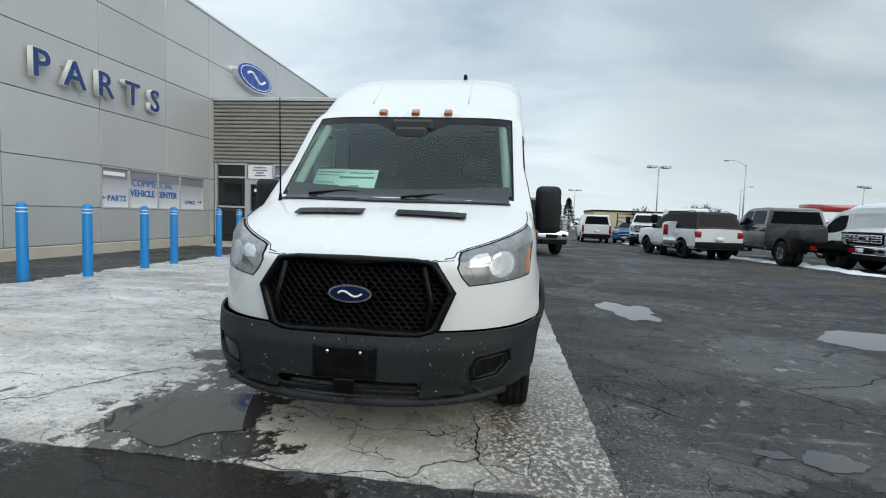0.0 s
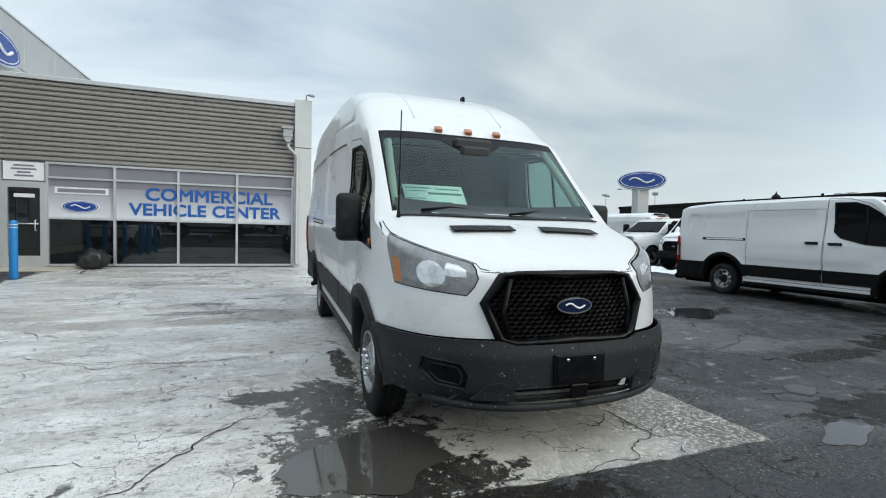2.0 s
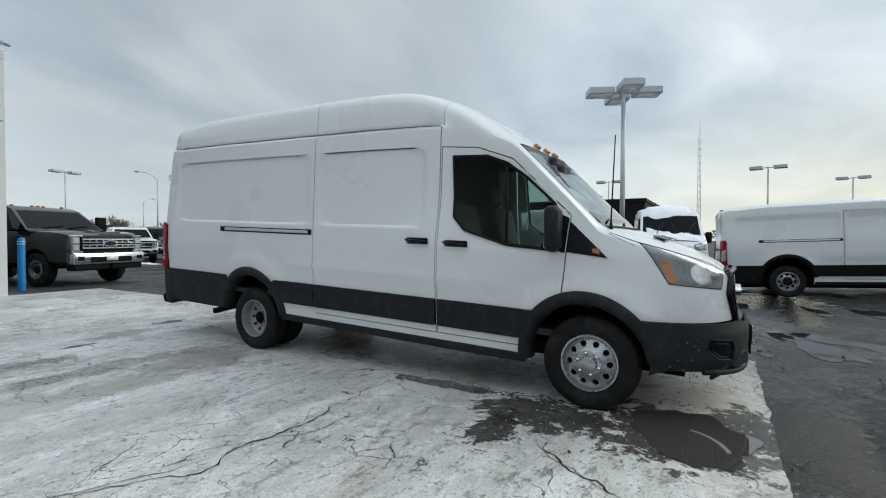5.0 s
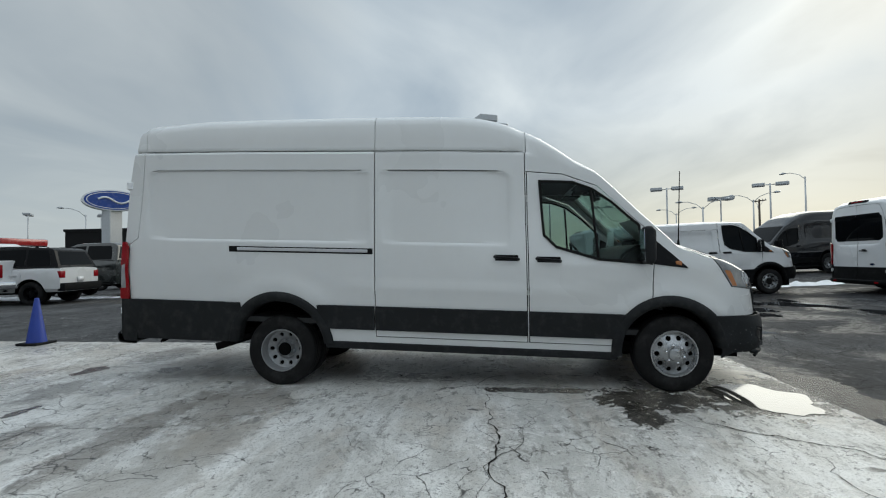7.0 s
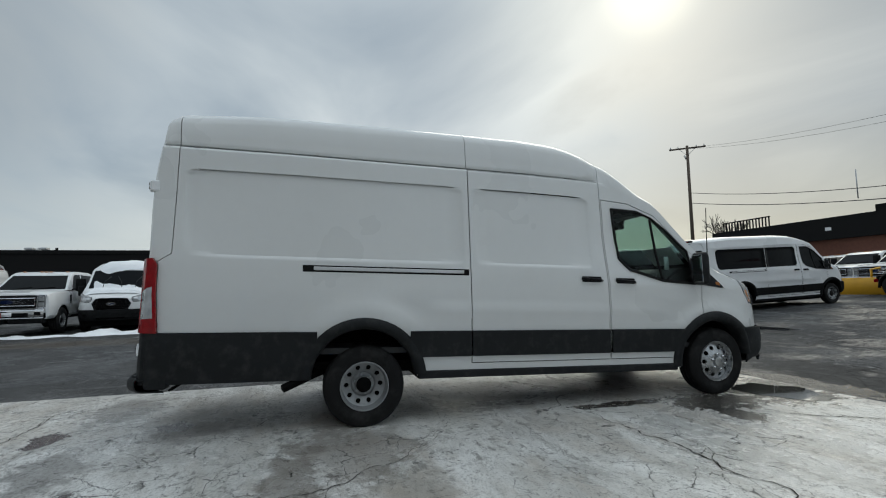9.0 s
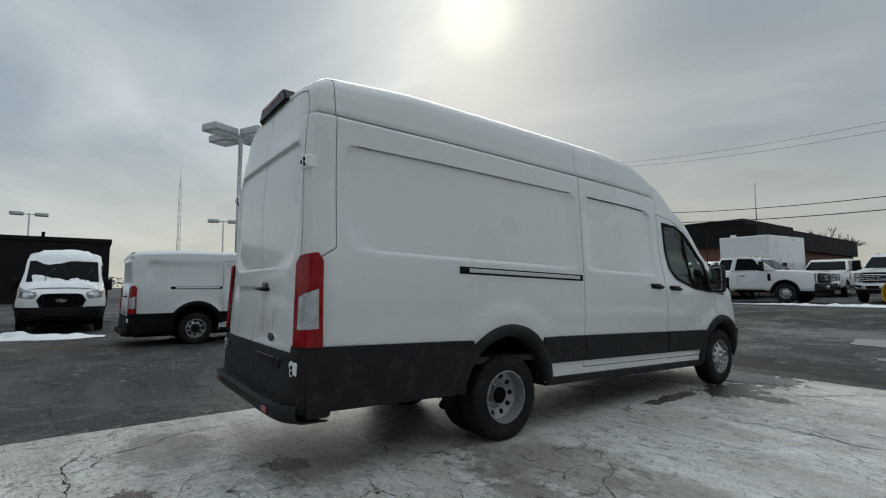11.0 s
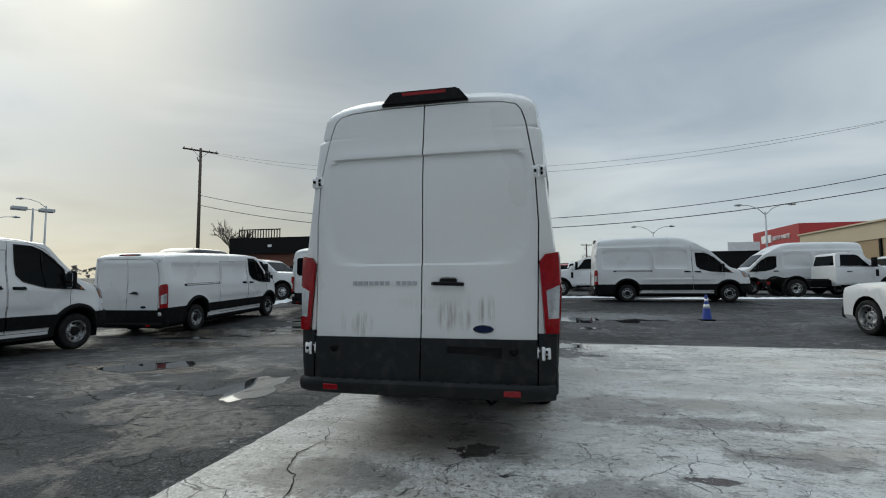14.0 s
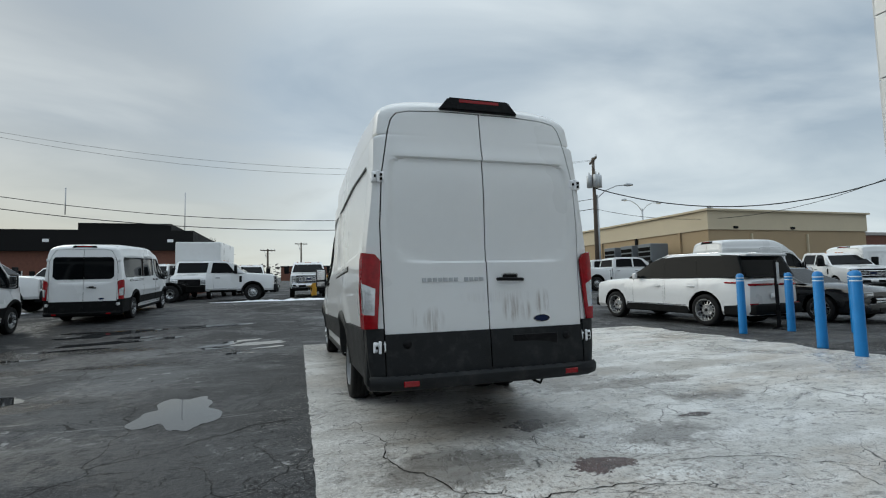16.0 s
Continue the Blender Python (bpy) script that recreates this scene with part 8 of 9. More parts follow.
    if o.get("rack"):
        for side in (-1, 1):
            part("roof_rail", tube(bmesh.new(), [(side * (wr - 0.08), o["rack"][0], zr - 0.05), (side * (wr - 0.08), o["rack"][0] + 0.15, zr + 0.012), (side * (wr - 0.08), o["rack"][1] - 0.15, zr + 0.012), (side * (wr - 0.08), o["rack"][1], zr - 0.06)], 0.014, 6), o.get("rackmat", M["plasticshade"]), t)
    st = o.get("style", "plain")
    for side in (-1, 1):
        k = dict(radius=r, width=o.get("tyre", 0.26), rim_r=o.get("rim", r * 0.60), n=28, spokes=o.get("spokes", 8), rimmat=o.get("rimmat"))
        make_wheel("front_wheel", t, side * track, 0, r, side, "front_dual" if o.get("dual") else st, **k)
        if o.get("dual"):
            make_wheel("rear_wheel", t, side * 0.92, axle, r, side, "rear_dual", **k)
            make_wheel("rear_wheel", t, side * 0.62, axle, r, side, "plain", **k)
        else:
            make_wheel("rear_wheel", t, side * track, axle, r, side, st, **k)
    return t


def truck(paint, label, cab="reg", rear="bed", group="parked trucks", dual=False, axle=None, flare=False, bumper="chrome", barmat="chrome"):
    end = 2.15 if cab == "reg" else 3.15
    axle = axle or (3.6 if cab == "reg" else 4.1)
    o = dict(name="pickup_truck", label=label, category="truck", group=group, paint=paint, bottom=0.50, axle=axle, wheel=0.41, track=0.88, rim=0.225, tyre=0.25,
             lower=[(-1.0, 0.90, 1.18), (-0.95, 0.965, 1.25), (-0.82, 0.99, 1.29), (-0.5, 1.0, 1.325), (0.0, 1.005, 1.35), (0.40, 1.005, 1.37), (0.7, 1.005, 1.365), (1.4, 1.005, 1.38), (end, 1.0, 1.38)],
             belt=1.35, wb=0.965, wr=0.80, cabin=[(0.34, 1.36), (1.06, 1.90), (1.26, 1.97), (1.60, 2.01), (end - 0.45, 2.01), (end - 0.22, 1.98), (end - 0.10, 1.91), (end - 0.02, 1.36)],
             windows=[[(0.80, 1.375), (1.74 if cab != "reg" else end - 0.22, 1.39), (1.74 if cab != "reg" else end - 0.30, 1.90), (1.30, 1.89), (1.17, 1.84)]] + ([[(1.84, 1.39), (1.84, 1.90), (end - 0.38, 1.89), (end - 0.30, 1.84), (end - 0.22, 1.39)]] if cab != "reg" else []),
             doors=[(0.72, 1.80)] + ([(1.83, end - 0.14)] if cab != "reg" else []), handle=M["plasticshade"],
             grille=(0.68, 0.82, 1.22), bars=2, heavy=True, lamp=(0.82, 1.21), bump=(0.52, 0.80), mirror=0.42, dual=dual, flare=flare, bumper=M[bumper], barmat=M[barmat], steps=(0.75, end - 0.2))
    if rear == "bed":
        o["bed"] = [(end + 0.04, 1.0, 1.38), (end + 0.5, 1.005, 1.38), (axle + 1.15, 1.0, 1.38), (axle + 1.22, 0.98, 1.36)]
    else:
        o["tail"] = False
        o["chassis"] = axle + 0.95
    t = auto(o)
    for x in (-0.60, -0.13, 0.0, 0.13, 0.60):
        part("marker_lamp", boxed(x - 0.035, x + 0.035, 1.36, 1.43, 1.975, 2.025, bevel=0.012), M["amber"], t, "amber roof marker lamp")
    dome = bmesh.new()
    prism(dome, [(-0.56, 1.30), (-0.44, 1.40), (0.44, 1.40), (0.56, 1.30)], "xz", -0.86, 0.38)
    for v in dome.verts:
        if v.co.y < -0.5:
            v.co.z -= 0.085
    part("bonnet_dome", dome, paint, t)
    for x0, x1 in ((-0.55, -0.02), (0.05, 0.6)):
        part("wiper", tube(bmesh.new(), [(x0, 0.40, 1.415), (x1, 0.47, 1.475)], 0.012, 5), M["seal"], t)
    return t


FW = truck(M["white2"], "white crew-cab pickup with chrome grille, snow at its wheels", "crew", "bed")
FW.matrix_basis = at_ground(12.75, 12.85, -86)
GREY = truck(M["greypaint"], "dark grey crew-cab chassis truck with bare frame and dual rear wheels", "crew", "chassis", dual=True, axle=4.4, flare=True)
GREY.matrix_basis = at_ground(11.3, 18.2, 176)
CHAS = truck(M["white2"], "white single-cab chassis truck with bare black frame", "reg", "chassis", dual=True, axle=3.7, flare=True, bumper="plastic", barmat="gloss")
CHAS.matrix_basis = at_ground(-15.6, -16.4, -90)
for x, y, rz in ((3.6, -17.4, -92), (-1.6, -17.2, 92), (11.4, -12.6, -90)):
    copy_thing(CHAS, at_ground(x, y, rz))
CREW = truck(M["white2"], "white crew-cab pickup facing the aisle", "crew", "bed")
CREW.matrix_basis = at_ground(0.9, -19.2, 180)
for x, y, rz in ((9.4, 26.8, -18), (12.0, -21.2, 178), (15.2, -23.5, 172), (-20.5, -16.5, -100), (-22.5, -22.0, -95), (9.3, -19.9, 176), (-3.2, -24.5, 176), (4.6, -24.8, 182), (9.3, 21.2, 165), (-24.6, -7.2, 152), (-28.0, -7.0, 155)):
    copy_thing(CREW, at_ground(x, y, rz))
BLACKF = truck(M["blackpaint"], "black crew-cab pickup with chrome grille behind the building", "crew", "bed")
BLACKF.matrix_basis = at_ground(1.75, 14.5, 14) @ Matrix.Scale(1.08, 4)
tagged(copy_thing(BLACKF, at_ground(12.2, 30.5, -30)), "black pickup in the far row")
REDF = truck(M["redpaint"], "red pickup in the far row", "crew", "bed")
REDF.matrix_basis = at_ground(-2.6, -31.0, 178)


SUV = auto(dict(name="suv", label="white luxury suv with silver multi-spoke wheels beside the blue bollards", category="car", paint=M["white2"], roof=M["tint"], roofskin=M["white2"], bottom=0.30, axle=3.03, wheel=0.385, track=0.85, style="alloy", spokes=14, rim=0.275, tyre=0.26, rimmat=M["rim"],
    lower=[(-0.90, 0.80, 0.94), (-0.80, 0.91, 1.05), (-0.4, 0.965, 1.12), (0.0, 0.985, 1.15), (0.5, 0.99, 1.18), (0.8, 0.985, 1.185), (1.6, 0.985, 1.185), (2.6, 0.99, 1.19), (3.3, 0.985, 1.195), (3.8, 0.95, 1.18), (3.98, 0.90, 1.15), (4.08, 0.83, 1.08)],
    belt=1.165, wb=0.935, wr=0.78, cabin=[(0.50, 1.17), (1.30, 1.62), (1.62, 1.725), (2.0, 1.765), (2.6, 1.775), (3.30, 1.75), (3.82, 1.70), (4.03, 1.18)],
    windows=[[(0.98, 1.215), (1.45, 1.60), (1.76, 1.655), (1.80, 1.215)], [(1.87, 1.215), (1.83, 1.66), (2.72, 1.675), (2.80, 1.215)], [(2.87, 1.215), (2.79, 1.675), (3.42, 1.655), (3.66, 1.24), (3.64, 1.215)]],
    doors=[(0.72, 1.80), (1.85, 2.86)], grille=(0.46, 0.58, 0.90), bars=1, badge=False, lamp=(0.76, 0.90), bump=(0.30, 0.58), bumper=M["plasticshade"], mirror=0.17, mirrormat=M["white2"], rbumper=M["plasticshade"], tlw=0.82, tlh=0.105, tlt=0.045, rack=(1.6, 3.4), rackmat=M["chrome"], steps=(0.5, 2.6)))
sp = bmesh.new()
box(sp, -0.74, 0.74, 3.62, 3.98, 1.675, 1.735, bevel=0.025, seg=2)
part("spoiler", sp, M["white2"], SUV, "white roof spoiler")
for side in (-1, 1):
    part("sill_cladding", boxed(side * 0.90, side * 0.998, 0.46, 2.57, 0.27, 0.47, bevel=0.02), M["plasticshade"], SUV, "black lower cladding")
    part("sill_strip", boxed(side * 0.98, side * 1.004, 0.5, 2.5, 0.475, 0.497), M["chrome"], SUV, "bright trim strip", smooth=False)
    part("corner_cladding", boxed(side * 0.80, side * 0.975, 3.50, 3.98, 0.29, 0.55, bevel=0.04), M["plasticshade"], SUV, "black lower cladding")
    part("tail_lamp_wrap", boxed(side * 0.90, side * 0.958, 3.55, 3.99, 1.035, 1.075, bevel=0.008), M["red"], SUV, "thin red tail lamp wrapping the corner")
    part("reflector", boxed(side * 0.60, side * 0.86, 4.09, 4.125, 0.55, 0.58, bevel=0.005), M["red"], SUV)
SUV.matrix_basis = at_ground(-8.75, -3.42, 6)
BRON = auto(dict(name="suv", label="boxy white suv with black roof and a red carrier behind it", category="car", paint=M["white2"], roof=M["gloss"], bottom=0.40, axle=2.67, wheel=0.36, track=0.80, style="alloy", spokes=5, rim=0.22, tyre=0.24, rimmat=M["gloss"],
    lower=[(-0.85, 0.82, 1.0), (-0.75, 0.90, 1.08), (0.0, 0.94, 1.12), (0.6, 0.945, 1.14), (1.6, 0.945, 1.14), (2.6, 0.945, 1.15), (3.4, 0.93, 1.15), (3.52, 0.90, 1.12)],
    belt=1.13, wb=0.90, wr=0.72, cabin=[(0.40, 1.14), (0.98, 1.66), (1.3, 1.74), (2.3, 1.79), (3.1, 1.76), (3.25, 1.70), (3.48, 1.16)],
    windows=[[(0.70, 1.20), (1.08, 1.62), (1.60, 1.68), (1.62, 1.20)], [(1.68, 1.20), (1.66, 1.69), (2.45, 1.71), (2.48, 1.20)], [(2.54, 1.20), (2.52, 1.71), (3.1, 1.68), (3.25, 1.20)]],
    doors=[(0.55, 1.62), (1.66, 2.42)], grille=(0.62, 0.80, 1.02), bars=1, lamp=(0.84, 1.0), bump=(0.40, 0.72), bumper=M["plasticshade"], rbumper=M["plasticshade"], tlw=0.22, tlh=0.30, tlt=0.08, mirror=0.18, rack=(1.2, 3.1)))
BRON.matrix_basis = at_ground(7.85, 18.5, 191)
SEDAN = auto(dict(name="car", label="dark grey crossover car with alloy wheels, frosted with salt", category="car", group="parked cars", paint=M["blackpaint"], bottom=0.26, axle=2.75, wheel=0.335, track=0.80, style="alloy", spokes=10, rim=0.235, tyre=0.22,
    lower=[(-0.88, 0.74, 0.74), (-0.72, 0.86, 0.84), (0.0, 0.92, 0.93), (0.6, 0.925, 0.96), (1.6, 0.925, 0.97), (2.6, 0.925, 1.0), (3.4, 0.90, 1.02), (3.72, 0.80, 0.96)],
    belt=0.95, wb=0.86, wr=0.60, cabin=[(0.35, 0.96), (1.25, 1.38), (1.7, 1.45), (2.4, 1.44), (2.9, 1.36), (3.5, 1.03)],
    windows=[[(0.85, 1.0), (1.35, 1.33), (1.74, 1.38), (1.76, 1.0)], [(1.83, 1.0), (1.80, 1.38), (2.45, 1.37), (2.75, 1.27), (2.85, 1.0)]],
    doors=[(0.6, 1.76), (1.80, 2.75)], grille=(0.40, 0.46, 0.66), bars=2, badge=False, lamp=(0.62, 0.76), bump=(0.26, 0.50), bumper=M["blackpaint"], rbumper=M["blackpaint"], tlw=0.24, tlh=0.22, tlt=0.08, mirror=0.16, mirrormat=M["blackpaint"]))
SEDAN.matrix_basis = at_ground(-12.0, 0.25, 184)
copy_thing(HIGH, at_ground(-22.4, -9.0, -92))
for k, (x, y, rz, col, lab) in enumerate(((9.0, 30.0, -25, "bluepaint", "blue hatchback in the far row"), (11.0, 24.3, -20, "silverpaint", "silver car in the far row"), (14.0, 26.0, -25, "silverpaint", "silver car in the far row"))):
    c = auto(dict(name="car", label=lab, category="car", group="parked cars", paint=M[col], bottom=0.26, axle=2.6, wheel=0.32, track=0.76, style="alloy", spokes=5, rim=0.21, tyre=0.2,
        lower=[(-0.8, 0.7, 0.76), (-0.65, 0.82, 0.88), (0.0, 0.87, 0.96), (0.6, 0.88, 1.0), (1.8, 0.88, 1.0), (2.6, 0.88, 1.02), (3.2, 0.84, 1.0), (3.35, 0.8, 0.95)],
        belt=0.99, wb=0.82, wr=0.60, cabin=[(0.35, 1.0), (1.15, 1.44), (1.6, 1.5), (2.5, 1.5), (2.95, 1.42), (3.2, 1.02)],
        windows=[[(0.8, 1.05), (1.25, 1.40), (1.66, 1.43), (1.68, 1.05)], [(1.75, 1.05), (1.72, 1.43), (2.55, 1.43), (2.75, 1.05)]],
        doors=[(0.6, 1.7), (1.74, 2.6)], grille=(0.36, 0.5, 0.68), bars=1, badge=False, lamp=(0.64, 0.78), bump=(0.26, 0.5), bumper=M[col], rbumper=M[col], tlw=0.22, tlh=0.26, tlt=0.06, mirror=0.15, mirrormat=M[col]))
    c.matrix_basis = at_ground(x, y, rz)
SMALL = auto(dict(name="small_van", label="small white delivery van seen from behind", category="van", paint=M["white2"], bottom=0.32, axle=3.0, wheel=0.33, track=0.78, rim=0.2, tyre=0.2,
    lower=[(-0.85, 0.74, 0.9), (-0.7, 0.86, 1.02), (0.0, 0.91, 1.1), (0.6, 0.915, 1.14), (1.6, 0.915, 1.14), (3.0, 0.915, 1.15), (3.8, 0.91, 1.15), (3.95, 0.9, 1.12)],
    belt=1.12, wb=0.88, wr=0.74, cabin=[(0.1, 1.12), (0.85, 1.72), (1.2, 1.82), (2.4, 1.84), (3.7, 1.82), (3.84, 1.76), (3.93, 1.14)],
    windows=[[(0.55, 1.18), (0.98, 1.66), (1.5, 1.70), (1.52, 1.18)]], doors=[(0.5, 1.56), (1.6, 2.7)], grille=(0.5, 0.62, 0.85), bars=2, lamp=(0.72, 0.98), bump=(0.32, 0.6), bumper=M["plasticshade"], rbumper=M["plasticshade"], tlw=0.12, tlh=0.5, tlt=0.0, mirror=0.2))
SMALL.matrix_basis = at_ground(7.0, 32.5, 176)


def box_truck():
    t = thing("box_truck", "white box-bodied delivery truck facing the aisle", "truck")
    t.matrix_basis = at_ground(7.0, -20.2, 178)
    part("cargo_box", boxed(-1.2, 1.2, 1.0, 5.6, 0.75, 3.25, bevel=0.04), M["white2"], t, smooth=False)
    bm = bmesh.new()
    prism(bm, [(-0.95, 0.5), (-0.98, 1.1), (-0.85, 1.28), (-0.15, 1.42), (0.30, 2.02), (0.55, 2.12), (1.0, 2.14), (1.0, 0.5)], "yz", -0.95, 0.95)
    bmesh.ops.bevel(bm, geom=bm.edges[:], offset=0.05, segments=2, affect="EDGES")
    part("cab", bm, M["white2"], t)
    ws = bmesh.new()
    prism(ws, [(-0.13, 1.46), (0.29, 2.0), (0.27, 2.03), (-0.16, 1.47)], "yz", -0.80, 0.80)
    part("windscreen", ws, M["tint"], t)
    part("grille", boxed(-0.55, 0.55, -1.02, -0.95, 0.8, 1.1, bevel=0.02), M["gloss"], t)
    part("front_bumper", boxed(-0.95, 0.95, -1.1, -0.85, 0.42, 0.66, bevel=0.04), M["plastic"], t)
    for side in (-1, 1):
        part("headlamp", boxed(side * 0.6, side * 0.9, -1.02, -0.93, 0.86, 1.08, bevel=0.02), M["lens"], t)
        part("window", boxed(side * 0.945, side * 0.957, 0.32, 0.92, 1.42, 1.95), M["tint"], t, smooth=False)
        make_wheel("front_wheel", t, side * 0.82, 0, 0.39, side, "plain", radius=0.39, n=24)
        make_wheel("rear_wheel", t, side * 0.85, 4.0, 0.39, side, "rear_dual", radius=0.39, n=24)
    part("chassis", boxed(-0.5, 0.5, -0.6, 5.5, 0.5, 0.75), M["dark"], t, smooth=False)


box_truck()


def plough(x, y, rz):
    t = thing("snow_plough", "yellow snow plough blade resting on the ground", "plough", "ploughs")
    bm = bmesh.new()
    rows = []
    for i in range(7):
        a = -0.6 + 1.3 * i / 6
        rows.append([bm.verts.new((xx, 0.25 - 0.42 * math.cos(a), 0.40 + 0.55 * math.sin(a))) for xx in (-1.2, -0.4, 0.4, 1.2)])
    for a, b in zip(rows, rows[1:]):
        for i in range(3):
            bm.faces.new((a[i], a[i + 1], b[i + 1], b[i]))
    part("blade", bm, M["yellow"], t, thick=0.03)
    for xx in (-0.9, -0.3, 0.3, 0.9):
        part("rib", boxed(xx - 0.03, xx + 0.03, -0.12, 0.12, 0.12, 0.78), M["yellow"], t, smooth=False)
    part("hitch_frame", tube(bmesh.new(), [(-0.5, 0.05, 0.35), (0, 0.9, 0.4), (0.5, 0.05, 0.35)], 0.05, 8), M["dark"], t)
    part("lift_tower", tube(bmesh.new(), [(0, 0.6, 0.4), (0, 0.7, 1.1), (0.3, 0.7, 1.15)], 0.05, 8), M["yellow"], t)
    t.matrix_basis = at_ground(x, y, rz)


plough(0.6, -18.4, 88)
plough(8.9, -17.7, 205)


# ---- cones ----
def cone(x, y, banded):
    t = thing("traffic_cone", "blue traffic cone with two white bands" if banded else "blue traffic cone on a black base", "cone", "traffic cones")
    z = GROUND(y) + (0.006 if -6.7 < x < 1.3 and y > -1.1 else 0)
    part("base", boxed(-0.18, 0.18, -0.18, 0.18, 0.0, 0.035, bevel=0.01), M["seal"], t)
    part("body", lathe(bmesh.new(), [(0.03, 0.135), (0.05, 0.13), (0.70, 0.03), (0.715, 0.025), (0.715, 0.0)], 24, "z"), M["cone"], t)
    for a, b in ((0.34, 0.45), (0.53, 0.60)) if banded else ():
        rr = lambda q: 0.13 - (q - 0.05) * 0.10 / 0.65 + 0.002
        part("band", lathe(bmesh.new(), [(a, rr(a) - 0.003), (a, rr(a)), (b, rr(b)), (b, rr(b) - 0.003)], 24, "z"), M["badgewhite"], t)
    t.matrix_basis = pose(x, y, z)


cone(1.15, 8.72, False)
cone(-5.3, -5.8, True)


# ---- snow left on vehicles and along the rows ----
def snow_sheet(name, label, pts, width, height, seed, group):
    """A lumpy ridge of snow along points on the ground."""
    bm = bmesh.new()
    rows = []
    P = [Vector((x, y, 0)) for x, y in pts]
    n = int(sum((b - a).length for a, b in zip(P, P[1:])) / 0.09)
    seg = [(b - a).length for a, b in zip(P, P[1:])]
    for i in range(n + 1):
        d = sum(seg) * i / n
        for k, L in enumerate(seg):
            if d <= L or k == len(seg) - 1:
                p = P[k].lerp(P[k + 1], min(1, d / L))
                dirv = (P[k + 1] - P[k]).normalized()
                break
            d -= L
        side = Vector((-dirv.y, dirv.x, 0))
        taper = min(1, 5 * i / n, 5 * (n - i) / n) + 0.02
        row = []
        for j in range(11):
            s = (j - 5) / 5
            w = width * (0.75 + 0.6 * noise.noise((i * 0.09, seed, s * 0.3)) + 0.35 * noise.noise((i * 0.33, seed + 9, s * 0.6)))
            q = p + side * (s * w * (0.6 + 0.4 * taper))
            h = max(0.0, (1 - abs(s) ** 1.6)) * height * taper * max(0.06, 0.62 + 1.1 * noise.noise((i * 0.13, s * 1.2, seed)) + 0.75 * noise.noise((i * 0.41, s * 3.1, seed + 4)))
            row.append(bm.verts.new((q.x, q.y, GROUND(q.y) + (h if 0 < j < 10 else -0.01))))
        rows.append(row)
    for a, b in zip(rows, rows[1:]):
        for j in range(10):
            bm.faces.new((a[j], b[j], b[j + 1], a[j + 1]))
    bmesh.ops.recalc_face_normals(bm, faces=bm.faces[:])
    tagged(part(name, bm, M["snow"]), label, "snow", group, "stuff")


for k, (pts, w, h) in enumerate((([(9.6, 22.0), (10.2, 17.5), (10.9, 13.6), (11.6, 10.6)], 0.65, 0.10), ([(11.4, 11.2), (11.6, 8.6), (11.4, 6.2)], 0.7, 0.14), ([(10.6, 1.6), (10.4, -0.9)], 0.5, 0.10),
                                ([(9.2, 24.0), (8.8, 30.0)], 0.5, 0.1), ([(10.6, -6.4), (10.8, -9.4), (11.2, -12.5)], 0.6, 0.10), ([(-4.5, -15.3), (0.5, -15.6), (5.5, -15.6)], 0.5, 0.07), ([(-14, -14.6), (-5, -14.2)], 0.4, 0.07))):
    snow_sheet("snow_ridge", "thin ridge of old snow along the parking row", pts, w, h, 3.7 * k + 1, "snow ridges")


def grid_faces(bm, rows):
    for a, b in zip(rows, rows[1:]):
        for j in range(len(a) - 1):
            bm.faces.new((a[j], b[j], b[j + 1], a[j + 1]))


